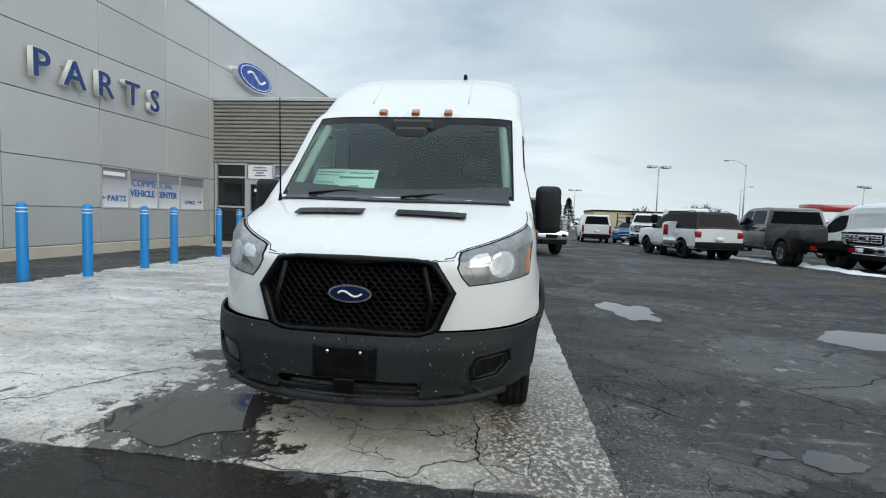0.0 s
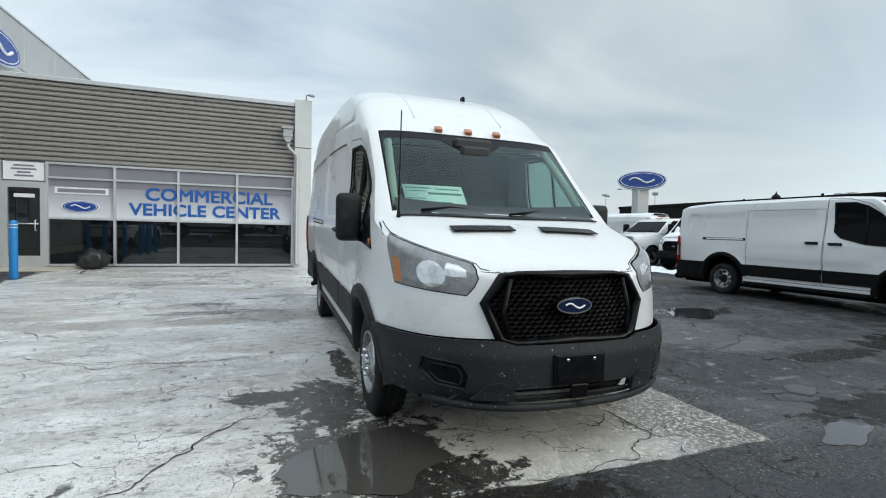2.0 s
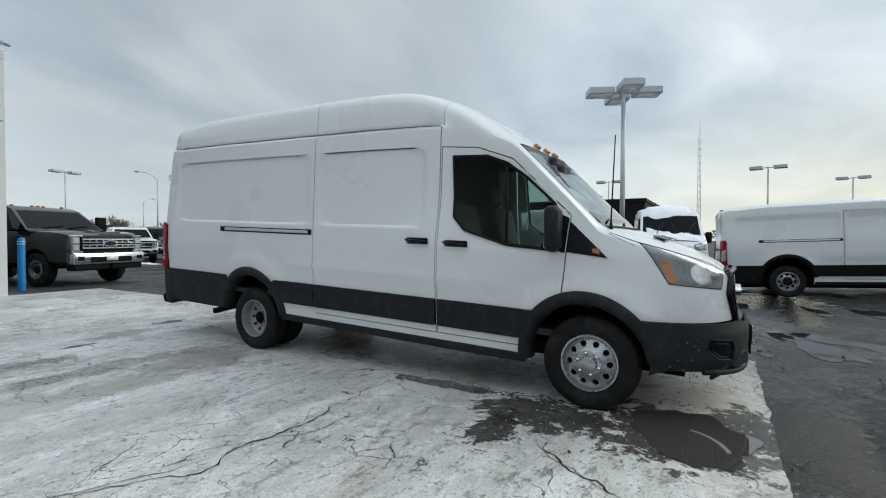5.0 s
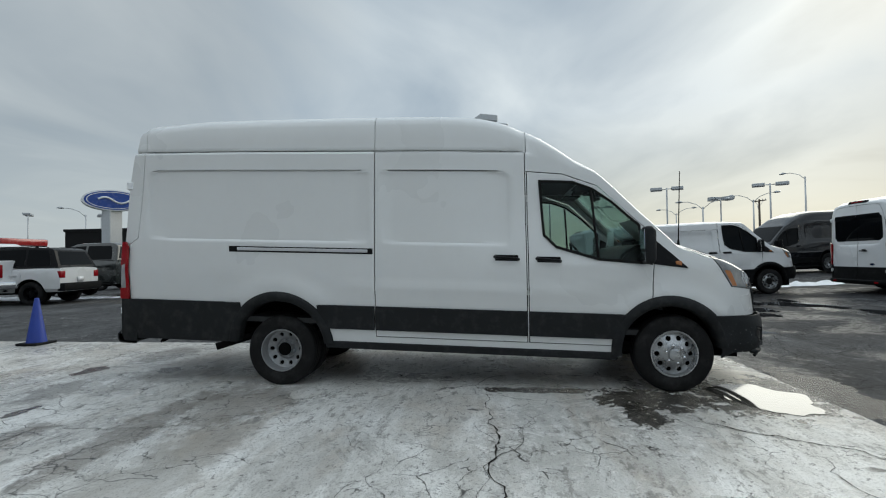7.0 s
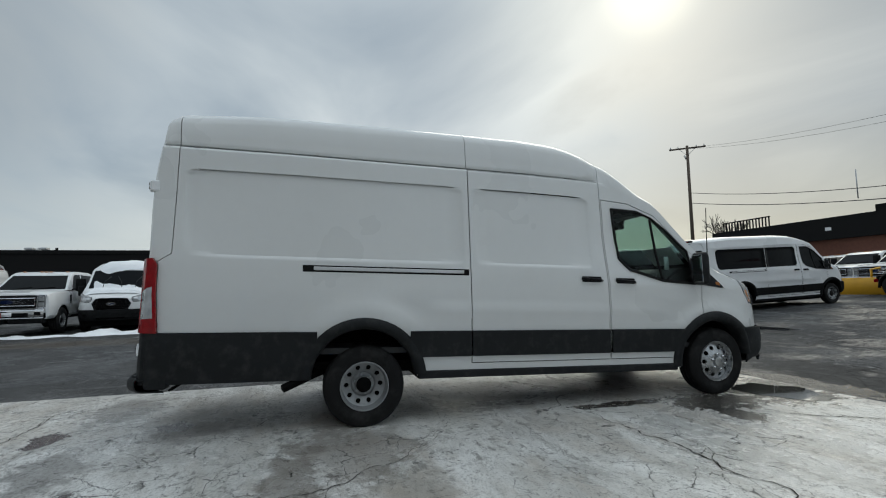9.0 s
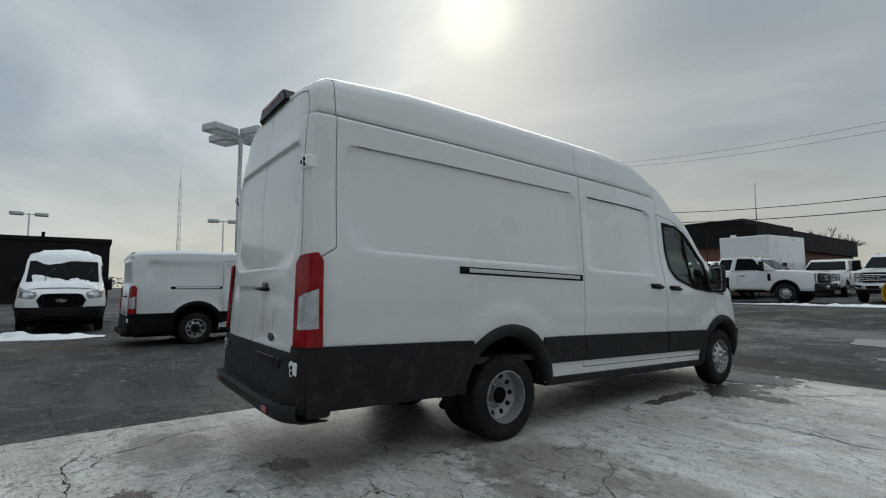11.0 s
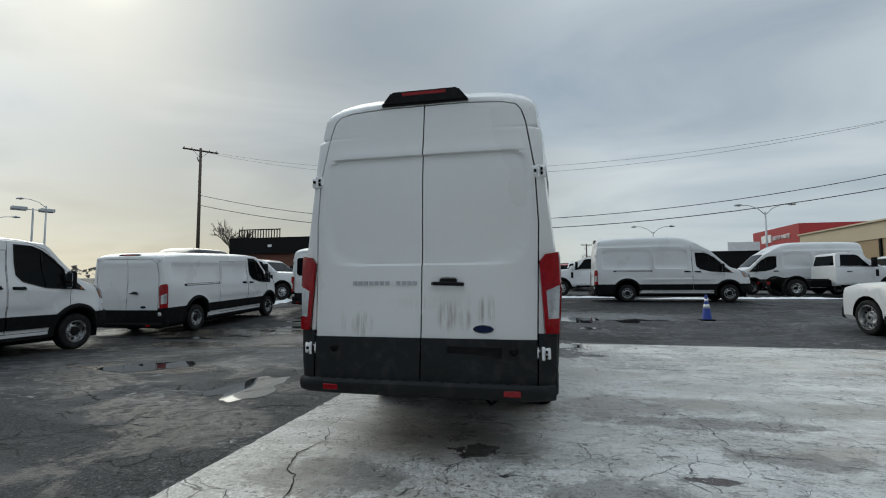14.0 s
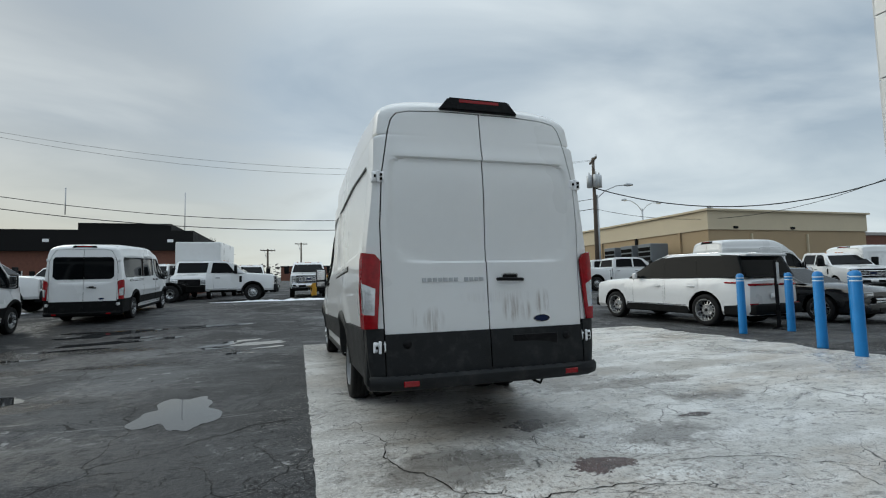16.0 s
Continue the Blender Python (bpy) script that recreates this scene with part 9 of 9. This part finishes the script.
def snow_on_van(m):
    """Snow over bonnet, screen foot and one screen side, and on the roof, hanging over the screen's head."""
    key = m.translation.y
    lean = lambda x: 1 / (1 + math.exp((x + 0.25) * 9))
    bm = bmesh.new()
    rows = []
    for i, x in enumerate(np.linspace(-0.82, 0.82, 49)):
        row = []
        top = 0.02 + 0.20 * lean(x) + 0.09 * noise.noise((x * 2.6, 4.1, key)) + 0.03 * noise.noise((x * 9.0, 1.1, key))
        for j in range(29):
            y = -0.60 + (top + 0.60) * j / 28
            z = float(np.interp(y, (-0.62, -0.43, -0.2, -0.04, 0.12, 0.30, 0.60), (1.23, 1.30, 1.355, 1.40, 1.54, 1.73, 2.05))) - 0.10 * (abs(x) / 0.85) ** 4
            edge = min(1, j / 5, (28 - j) / 2.0, (i + 0.01) / 4, (48 - i + 0.01) / 4)
            row.append(bm.verts.new((x, y, z + 0.008 + 0.075 * edge * (0.62 + 0.5 * noise.noise((x * 3, y * 4, 1.3)) + 0.30 * noise.noise((x * 11, y * 11, 2.3))))))
        rows.append(row)
    grid_faces(bm, rows)
    bm.transform(m)
    tagged(part("snow_cover", bm, M["snow"]), "melting snow lying over a van bonnet and screen", "snow", "snow covers", "stuff")
    bm = bmesh.new()
    rows = []
    for i, x in enumerate(np.linspace(-0.74, 0.74, 31)):
        first = 0.64 - 0.17 * lean(x - 0.35) - 0.06 * lean(x + 0.3) + 0.05 * noise.noise((x * 3.2, 6.6, key))
        row = []
        for j, y in enumerate([first + (1.5 - first) * q / 9 for q in range(9)] + [1.5, 2.0, 2.8, 3.6, 4.4, 4.85]):
            z = float(np.interp(y, (0.30, 0.6, 0.66, 0.85, 1.1, 1.5, 2.0, 4.9), (1.73, 2.05, 2.10, 2.19, 2.27, 2.34, 2.37, 2.35))) - 0.13 * (abs(x) / 0.8) ** 3
            row.append(bm.verts.new((x, y, z + 0.008 + 0.12 * min(1, i / 4, (30 - i) / 4, (j + 0.3) / 3) * (0.72 + 0.4 * noise.noise((x * 2, y, 7)) + 0.25 * noise.noise((x * 9, y * 7, 3.3))))))
        rows.append(row)
    grid_faces(bm, rows)
    bm.transform(m)
    tagged(part("snow_cover", bm, M["snow"]), "snow lying on a van roof", "snow", "snow covers", "stuff")


for x, y, rz in SNOWVANS:
    snow_on_van(at_ground(x, y, rz))


# ---- lamps, poles and wires ----
def lot_lamp(x, y, z, heads, turn=0.0, size=1.0, group="parking lot lamps"):
    """A tall square steel post with flat shoebox heads."""
    t = thing("lamp_post", "pale grey parking lot lamp with %s flat box heads" % ("four" if heads == 4 else "two"), "lamp post", group)
    g = GROUND(y)
    part("base", lathe(bmesh.new(), [(g - 0.3, 0.32), (g + 0.7, 0.32), (g + 0.75, 0.25), (g + 0.75, 0.0)], 16, "z"), M["kerb"], t)
    part("post", tube(bmesh.new(), [(0, 0, g + 0.7), (0, 0, z + 0.12)], [0.10, 0.075], 8), M["galv"], t)
    for k in range(heads):
        a = 2 * math.pi * k / heads + turn
        d = Vector((math.cos(a), math.sin(a), 0))
        part("arm", tube(bmesh.new(), [(0, 0, z), d * 0.45 * size + Vector((0, 0, z))], 0.045, 6), M["galv"], t)
        hb = bmesh.new()
        box(hb, 0.36 * size, 1.26 * size, -0.36 * size, 0.36 * size, z - 0.11 * size, z + 0.14 * size, bevel=0.03)
        hb.transform(Matrix.Rotation(a, 4, "Z"))
        head = part("head", hb, M["galv"], t)
        lb = bmesh.new()
        box(lb, 0.45 * size, 1.17 * size, -0.28 * size, 0.28 * size, z - 0.125 * size, z - 0.105 * size)
        lb.transform(Matrix.Rotation(a, 4, "Z"))
        part("lens", lb, M["badgewhite"], head)
    t.matrix_basis = pose(x, y, 0)


def street_lamp(x, y, z, arms, turn=0.0, wood=False):
    """A tapered pole with one or two long curved arms."""
    t = thing("street_lamp", "tall grey street lamp with a curved arm", "street lamp", "street lamps")
    g = GROUND(y)
    part("post", tube(bmesh.new(), [(0, 0, g - 0.3), (0, 0, z - 0.7)], [0.14, 0.08], 8), M["wood"] if wood else M["galv"], t)
    for k in range(arms):
        a = math.pi * k + turn
        d = Vector((math.cos(a), math.sin(a), 0))
        up = Vector((0, 0, 1))
        part("arm", tube(bmesh.new(), [up * (z - 1.0), d * 0.7 + up * (z - 0.35), d * 1.6 + up * z, d * 2.3 + up * (z + 0.03)], 0.04, 6), M["galv"], t)
        part("head", tube(bmesh.new(), [d * 2.2 + up * (z + 0.04), d * 2.5 + up * (z + 0.06), d * 2.95 + up * (z + 0.02)], [0.06, 0.16, 0.07], 8), M["galv"], t)
    t.matrix_basis = pose(x, y, 0)


lot_lamp(14.35, 2.37, 6.75, 4, 0.45, 1.05)
for x, y, z, n, turn in ((46.7, -16.3, 8.2, 2, 1.2), (55.6, -25.6, 8.0, 4, 0.4), (46.2, -26.2, 8.3, 2, 1.1), (21.7, 66.3, 9.0, 2, 0.2), (57.0, 70.0, 8.5, 2, 0.7), (59.0, 60.0, 8.3, 2, 0.8), (62.5, 12.3, 9.0, 2, 1.6),
                        (81.4, 21.5, 8.5, 2, 1.6), (82.5, 45.3, 8.5, 2, 1.4), (53.1, -4.9, 8.5, 2, 1.4), (67.3, -14.1, 8.5, 2, 1.3), (60.8, 85.8, 8.5, 2, 0.6), (17.4, 115.0, 8.5, 2, 0.3), (61.1, 17.2, 8.5, 2, 1.6)):
    lot_lamp(x, y, z, n, turn, 1.25)
for x, y, z, n, turn in ((49.4, 16.4, 10.6, 1, 3.6), (53.6, -22.7, 7.6, 2, 1.0), (60.3, -31.7, 9.0, 2, 0.9), (58.8, -37.1, 11.6, 1, 0.6), (35.8, 72.5, 11.0, 1, 2.6), (50.0, 54.0, 8.2, 1, 2.4), (46.3, 96.5, 9.0, 1, 0.4), (73.1, -26.7, 8.5, 2, 1.0), (-15.8, -63.0, 9.0, 2, 0.1), (-32.5, -31.4, 9.0, 2, 0.2), (-22.9, -45.2, 9.0, 2, 0.1)):
    street_lamp(x, y, z, n, turn)


def utility_pole(x, y, top, turn, cans, arm=1.15):
    t = thing("utility_pole", "weathered wooden utility pole with crossarm%s" % (" and transformer cans" if cans else ""), "utility pole", "utility poles")
    g = GROUND(y)
    part("pole", tube(bmesh.new(), [(0, 0, g - 0.3), (0, 0, top)], [0.19, 0.12], 10), M["wood"], t)
    d = Vector((math.cos(turn), math.sin(turn), 0))
    for z in (top - 0.25,):
        cb = bmesh.new()
        box(cb, -arm, arm, -0.06, 0.06, z - 0.07, z + 0.07)
        cb.transform(Matrix.Rotation(turn, 4, "Z"))
        bar = part("crossarm", cb, M["wood"], t)
        for k in (-0.92 * arm, -0.5 * arm, 0.5 * arm, 0.92 * arm):
            p = d * k
            part("insulator", lathe(bmesh.new(), [(z + 0.07, 0.03), (z + 0.14, 0.06), (z + 0.20, 0.03), (z + 0.24, 0.05), (z + 0.26, 0.0)], 8, "z", (p.x, p.y, 0)), M["galv"], bar)
        for k in (-0.7, 0.7):
            p = d * k
            part("brace", tube(bmesh.new(), [(p.x, p.y, z - 0.05), (0, 0, z - 0.75)], 0.025, 5), M["galv"], t)
    for k in range(3 if cans else 0):
        a = turn + (-1.2, 0.2, 1.5)[k]
        p = Vector((math.cos(a), math.sin(a), 0)) * 0.42
        part("transformer", lathe(bmesh.new(), [(top - 2.6, 0.0), (top - 2.6, 0.24), (top - 1.6, 0.24), (top - 1.52, 0.16), (top - 1.5, 0.0)], 14, "z", (p.x, p.y, 0)), M["galv"], t)
        part("bushing", tube(bmesh.new(), [(p.x, p.y, top - 1.5), (p.x * 1.1, p.y * 1.1, top - 1.25)], [0.06, 0.03], 6), M["galv"], t)
    if not cans:
        part("cutout", tube(bmesh.new(), [(0.2, 0, top - 1.3), (0.35, 0.05, top - 0.9)], 0.07, 6), M["galv"], t)
    t.matrix_basis = pose(x, y, 0)


PL, PR = (32.46, -31.35), (-22.6, -25.3)
utility_pole(*PL, 14.7, 0.9, False, 1.6)
utility_pole(*PR, 11.5, 1.2, True)
street_lamp(PR[0] - 0.25, PR[1], 9.0, 1, 2.7)
for x, y, top in ((0.9, -84.0, 9.2), (66.3, -35.5, 9.0), (-9.0, -92.0, 9.0), (6.0, -70.0, 7.0)):
    utility_pole(x, y, top, 0.3, False)


def wire(a, b, sag, r=0.016):
    A, B = Vector(a), Vector(b)
    pts = []
    for i in range(25):
        s = i / 24
        p = A.lerp(B, s)
        p.z -= sag * 4 * s * (1 - s)
        pts.append(p)
    tagged(part("overhead_wire", tube(bmesh.new(), pts, r, 5), M["cable"]), "black overhead wire strung between poles", "wire", "overhead wires")


for za, zb, sag, r in ((10.0, 7.97, 2.85, 0.026), (9.0, 7.12, 2.65, 0.030), (14.5, 11.3, 2.6, 0.010), (14.4, 11.25, 3.0, 0.010)):
    wire((*PL, za), (*PR, zb), sag, r)
for za, zb, r in ((8.9, 8.4, 0.045), (7.1, 8.6, 0.02)):
    wire((*PR, za), (-41.3, -14.1, zb), 2.0, r)


# ---- pylon sign ----
pyl = oval_sign("oval_pylon_sign", "large blue oval sign with pale rim on a broad post", 2.45, 0.97, 0.9, pose(35.6, 37.6, 7.1, 0, 0, 138) @ pose(0, -0.3, 0), M["badgewhite"])
part("post", boxed(34.9, 36.4, 37.3, 38.2, -0.6, 6.2, bevel=0.05), M["galv"], pyl, smooth=False)


# ---- far buildings ----
def block(name, label, x0, x1, y0, y1, z1, material, cap=None, z0=-0.3):
    b = part(name, boxed(x0, x1, y0, y1, z0 + GROUND((y0 + y1) / 2) - 1.0, z1), material, smooth=False)
    tagged(b, label, "building")
    if cap:
        part("parapet", boxed(x0 - 0.12, x1 + 0.12, y0 - 0.12, y1 + 0.12, z1 - 0.25, z1 + 0.06), cap, b, smooth=False)
    return b


dk = block("restaurant_building", "low brick building with a deep dark brown fascia", 8.6, 25.3, -48, -27.0, 3.75, M["brickm"])
part("fascia", boxed(8.3, 25.5, -48.2, -26.7, 3.75, 5.1), M["darkroof"], dk, smooth=False)
part("upper_block", boxed(10.5, 16.4, -40, -30.5, 5.0, 6.0), M["darkroof"], dk, smooth=False)
part("upper_block", boxed(17.2, 18.4, -40, -34.0, 5.0, 5.7), M["darkroof"], dk, smooth=False)
rl = part("deck_railing", boxed(21.2, 25.2, -27.6, -27.5, 5.85, 5.93), M["darkroof"], dk, smooth=False)
for k in range(16):
    part("baluster", boxed(21.25 + 0.26 * k, 21.29 + 0.26 * k, -27.6, -27.5, 5.1, 5.86), M["darkroof"], rl, smooth=False)
part("deck", boxed(21.2, 25.3, -33.0, -27.4, 5.0, 5.12), M["darkroof"], dk, smooth=False)
for x in (10.0, 12.6, 18.0, 23.0):
    w = part("window", boxed(x, x + 1.6, -27.06, -26.98, 0.9 + GROUND(-27), 2.5), M["tint"], dk, smooth=False)
    part("window_frame", boxed(x - 0.06, x, -27.1, -26.96, 0.9 + GROUND(-27), 2.5), M["alu"], w, smooth=False)
for x in (9.5, 16.5, 21.5):
    part("wall_lamp", boxed(x, x + 0.35, -26.78, -26.68, 4.3, 4.5), M["badgewhite"], dk, smooth=False)
mast = part("roof_mast", tube(bmesh.new(), [(9.5, -30, 5.0), (9.5, -30, 8.3)], 0.035, 5), M["galv"], dk)
part("roof_mast", tube(bmesh.new(), [(17.0, -30, 6.5), (17.0, -30, 8.4)], 0.035, 5), M["galv"], dk)

tan = block("warehouse_building", "long beige block building with a paler upper band", -47.5, -29.6, -53, -20.6, 4.9, M["beige"])
part("upper_wall", boxed(-47.6, -29.5, -53.1, -20.5, 4.9, 6.4), M["beigeup"], tan, smooth=False)
part("parapet", boxed(-47.8, -29.3, -53.2, -20.3, 6.4, 6.55), M["beigeup"], tan, smooth=False)
for k in range(6):
    y = -23.5 - 5.4 * k
    part("pilaster", boxed(-29.6, -29.45, y - 0.12, y + 0.12, 0.0, 4.9), M["darkroof"] if k % 2 else M["beige"], tan, smooth=False)
for k in range(2):
    x = -34 - 6.2 * k
    part("downspout", boxed(x - 0.07, x + 0.07, -20.6, -20.45, 0.0, 4.6), M["beigeup"], tan, smooth=False)
    part("wall_lamp", boxed(x + 1.5, x + 1.9, -20.62, -20.4, 5.0, 5.18), M["darkroof"], tan, smooth=False)
part("door", boxed(-45.5, -44.3, -20.62, -20.52, 0.5, 2.9), M["clad"], tan, smooth=False)
for x, y in ((-27.6, -24.5), (-27.6, -26.8), (-27.6, -29.2)):
    u = thing("air_conditioning_unit", "grey air handling unit standing by the warehouse wall", "air conditioner", "air units")
    part("cabinet", boxed(x - 0.9, x + 0.9, y - 0.8, y + 0.8, GROUND(y), 4.05, bevel=0.04), M["unitgrey"], u, smooth=False)
    for q in range(4):
        part("louvre", boxed(x + 0.9, x + 0.93, y - 0.7, y + 0.7, 2.2 + 0.42 * q, 2.5 + 0.42 * q), M["dark"], u, smooth=False)

block("brick_building", "low red brick building beyond the warehouse", -66, -49, -42, -25, 5.3, M["brickm"], M["clad"])
red = block("shop_building", "low shop with a bright red fascia", -48, -29.7, -65.5, -53.2, 5.4, M["beigeup"])
part("fascia", boxed(-48.1, -29.5, -65.6, -53.2, 5.4, 7.9), M["redwall"], red, smooth=False)
on = Matrix(((0, 0, 1, 0), (1, 0, 0, 0), (0, 1, 0, 0), (0, 0, 0, 1)))
letters("AUTO PARTS", 0.75, 0.03, M["badgewhite"], red, pose(-29.45, -59.7, 6.4) @ on, bold=0.01)
part("name_bar", boxed(-29.5, -29.4, -62.8, -60.0, 6.2, 7.2), M["badgewhite"], red, smooth=False)
gr = block("shop_building", "low grey shop with a dark flat roof", -23.5, -9.5, -60, -46, 4.4, M["darkroof"])
part("sign_board", boxed(-22.5, -19.5, -45.9, -45.8, 4.4, 5.3), M["badgewhite"], gr, smooth=False)

blk = block("dark_building", "long low dark-clad building beyond the parking rows", 45, 66, 5.5, 52, 5.2, M["darkroof"], M["darkroof"])
for k in range(5):
    part("roof_vent", tube(bmesh.new(), [(47 + k, 10 + 9 * k, 5.2), (47 + k, 10 + 9 * k, 5.8)], 0.12, 6), M["dark"], blk)
cup = part("cupola", lathe(bmesh.new(), [(5.0, 0.52), (6.9, 0.52), (6.94, 0.64), (7.5, 0.10), (7.8, 0.02)], 8, "z", (63.8, 43, 0)), M["darkroof"], blk, smooth=False)
block("far_shop", "pale low building on the skyline", 18, 40, 92, 104, 3.4, M["beigeup"], M["darkroof"])
for x0, y0 in ((-60, -120), (-20, -130), (30, -125)):
    block("far_shop", "low building on the skyline", x0, x0 + 26, y0 - 12, y0, GROUND(y0) + 4.0, M["brickm"] if x0 < 0 else M["darkroof"], M["darkroof"])
STEEL_X = 21.4
frame_ = thing("steel_frame", "dark steel goods frame standing beyond the far row", "frame")
for dx in (0.0, 2.9, 5.8):
    part("post", boxed(STEEL_X + dx, STEEL_X + dx + 0.16, 88, 88.2, GROUND(88) - 0.1, 2.75), M["dark"], frame_, smooth=False)
for z in (1.2, 1.95, 2.65):
    part("beam", boxed(STEEL_X, STEEL_X + 5.9, 88, 88.2, z, z + 0.14), M["dark"], frame_, smooth=False)
car_ = thing("roof_carrier", "bright red hard cover on racks behind the suv", "cover")
part("cover", boxed(22.8, 26.2, 34.6, 36.0, 2.55, 3.05, bevel=0.1, seg=2), M["redpaint"], car_)
for x in (23.0, 26.0):
    part("leg", boxed(x - 0.06, x + 0.06, 35.2, 35.4, -0.4, 2.57), M["dark"], car_, smooth=False)


# ---- trees ----
def bare_tree(x, y, h, spread, seed, depth=5):
    rnd = random.Random(seed)
    t = thing("bare_tree", "leafless grey winter tree with fine twigs", "tree", "bare trees")
    g = GROUND(y)
    trunk, limbs = bmesh.new(), bmesh.new()

    def grow(p, d, length, r, level):
        q = p + d * length
        mid = p.lerp(q, 0.5) + Vector((rnd.uniform(-1, 1), rnd.uniform(-1, 1), 0)) * length * 0.06
        tube(trunk if level == 0 else limbs, [p, mid, q], [r, r * 0.85, r * 0.68], 7 if level == 0 else 4, caps=level == 0)
        if level >= depth:
            return
        for _ in range(3 if level < depth - 1 else 4):
            a = rnd.uniform(0, 2 * math.pi)
            tilt = rnd.uniform(0.25, 0.75) * spread
            o = d.orthogonal().normalized()
            o.rotate(Matrix.Rotation(a, 3, d))
            nd = (d * math.cos(tilt) + o * math.sin(tilt) + Vector((0, 0, 0.12))).normalized()
            grow(p.lerp(q, rnd.uniform(0.6, 1.0)), nd, length * rnd.uniform(0.62, 0.85), r * 0.62, level + 1)
    grow(Vector((0, 0, g - 0.1)), Vector((0, 0, 1)), h * 0.26, h * 0.024, 0)
    part("trunk", trunk, M["bark"], t)
    part("crown", limbs, M["bark"], t)
    t.matrix_basis = pose(x, y, 0)
    return t


T1 = bare_tree(28.5, -32.0, 8.6, 1.0, 4)
T2 = bare_tree(32.0, 84.0, 8.0, 1.25, 9)
bare_tree(24.8, 62.5, 6.2, 1.7, 17, 6)
for x, y, rz, k in ((17.0, -52.0, 40, 1.0), (11.5, -54.0, 80, 0.9), (38.0, 88.0, 120, 0.9), (26.0, 92.0, 10, 1.0), (48.0, 90.0, 200, 0.8), (62.0, -60.0, 30, 1.1), (-10.0, -95.0, 70, 1.0), (70.0, 62.0, 10, 1.0), (75.0, 72.0, 50, 1.0), (-62.0, -58.0, 60, 1.5), (-20.0, -70.0, 20, 1.0)):
    c = copy_thing(T2 if k > 0.95 else T1, pose(x, y, GROUND(y) - GROUND(84.0 if k > 0.95 else -32.0), 0, 0, rz))
    c.scale = (k, k, k)


def evergreen(x, y, h, seed):
    rnd = random.Random(seed)
    t = thing("evergreen_tree", "dark green conifer with a ragged outline", "tree", "evergreen trees")
    g = GROUND(y)
    part("trunk", tube(bmesh.new(), [(0, 0, g - 0.2), (0, 0, g + h * 0.95)], [h * 0.03, 0.02], 6), M["bark"], t)
    bm = bmesh.new()
    for _ in range(520):
        s = rnd.random() ** 0.7
        z = g + h * (0.12 + 0.88 * s)
        r = (1 - s) ** 0.8 * h * 0.26 * rnd.uniform(0.35, 1.1) + 0.05
        a = rnd.uniform(0, 2 * math.pi)
        c = Vector((r * math.cos(a), r * math.sin(a), z))
        out = Vector((math.cos(a), math.sin(a), -0.25)) * h * 0.05 * rnd.uniform(0.6, 1.4)
        side = Vector((-math.sin(a), math.cos(a), 0)) * h * 0.025
        v = [bm.verts.new(c - out), bm.verts.new(c + side), bm.verts.new(c + out), bm.verts.new(c - side + Vector((0, 0, 0.1)))]
        bm.faces.new((v[0], v[1], v[2]))
        bm.faces.new((v[0], v[2], v[3]))
    part("crown", bm, M["evergreen"], t, smooth=False)
    t.matrix_basis = pose(x, y, 0)
    return t


for x, y, h, s in ((-44.0, -34.0, 8.2, 1), (-45.3, -34.6, 7.7, 2), (-42.8, -34.4, 7.6, 9), (10.5, 72.0, 5.2, 3), (9.0, 74.0, 4.0, 4), (55.0, 80.0, 5.0, 6)):
    evergreen(x, y, h, s)


def far_woods():
    """Low skyline of winter woods all round, out of many small clumps."""
    rnd = random.Random(5)
    bm = bmesh.new()
    for k in range(7000):
        a = rnd.uniform(0, 2 * math.pi)
        d = rnd.uniform(190, 260)
        x, y = d * math.cos(a), d * math.sin(a)
        h = 2.5 + 4.5 * max(0.0, noise.noise((math.cos(a) * 7, math.sin(a) * 7, 2.0)) + 0.45)
        g = GROUND(y)
        w = rnd.uniform(0.5, 1.5)
        zc = g + h * rnd.uniform(0.2, 1.0)
        pts = [Vector((x + rnd.uniform(-w, w), y + rnd.uniform(-w, w), zc + rnd.uniform(-w, w) * 0.6)) for _ in range(4)]
        v = [bm.verts.new(p) for p in pts]
        for q in ((0, 1, 2), (0, 1, 3), (0, 2, 3), (1, 2, 3)):
            bm.faces.new([v[i] for i in q])
    tagged(part("far_woods", bm, M["woods"], smooth=False), "hazy brown winter woods along the skyline", "woods", "", "stuff")


far_woods()


def radio_mast(x, y, top):
    t = thing("radio_mast", "thin pale lattice radio mast beyond the lot", "mast")
    g = GROUND(y)
    for k in range(3):
        a = 2.094 * k
        part("leg", tube(bmesh.new(), [(0.16 * math.cos(a), 0.16 * math.sin(a), g - 0.3), (0.12 * math.cos(a), 0.12 * math.sin(a), top - 1.6)], 0.022, 5), M["galv"], t)
    for i in range(16):
        z = g + (top - 1.8 - g) * (i + 0.5) / 16
        part("brace", tube(bmesh.new(), [(0.14 * math.cos(2.094 * k), 0.14 * math.sin(2.094 * k), z + 0.25 * (k % 2)) for k in range(4)], 0.012, 4), M["galv"], t)
    part("whip", tube(bmesh.new(), [(0, 0, top - 1.7), (0, 0, top)], 0.02, 5), M["galv"], t)
    t.matrix_basis = pose(x, y, 0)


radio_mast(42.2, 0.8, 11.7)
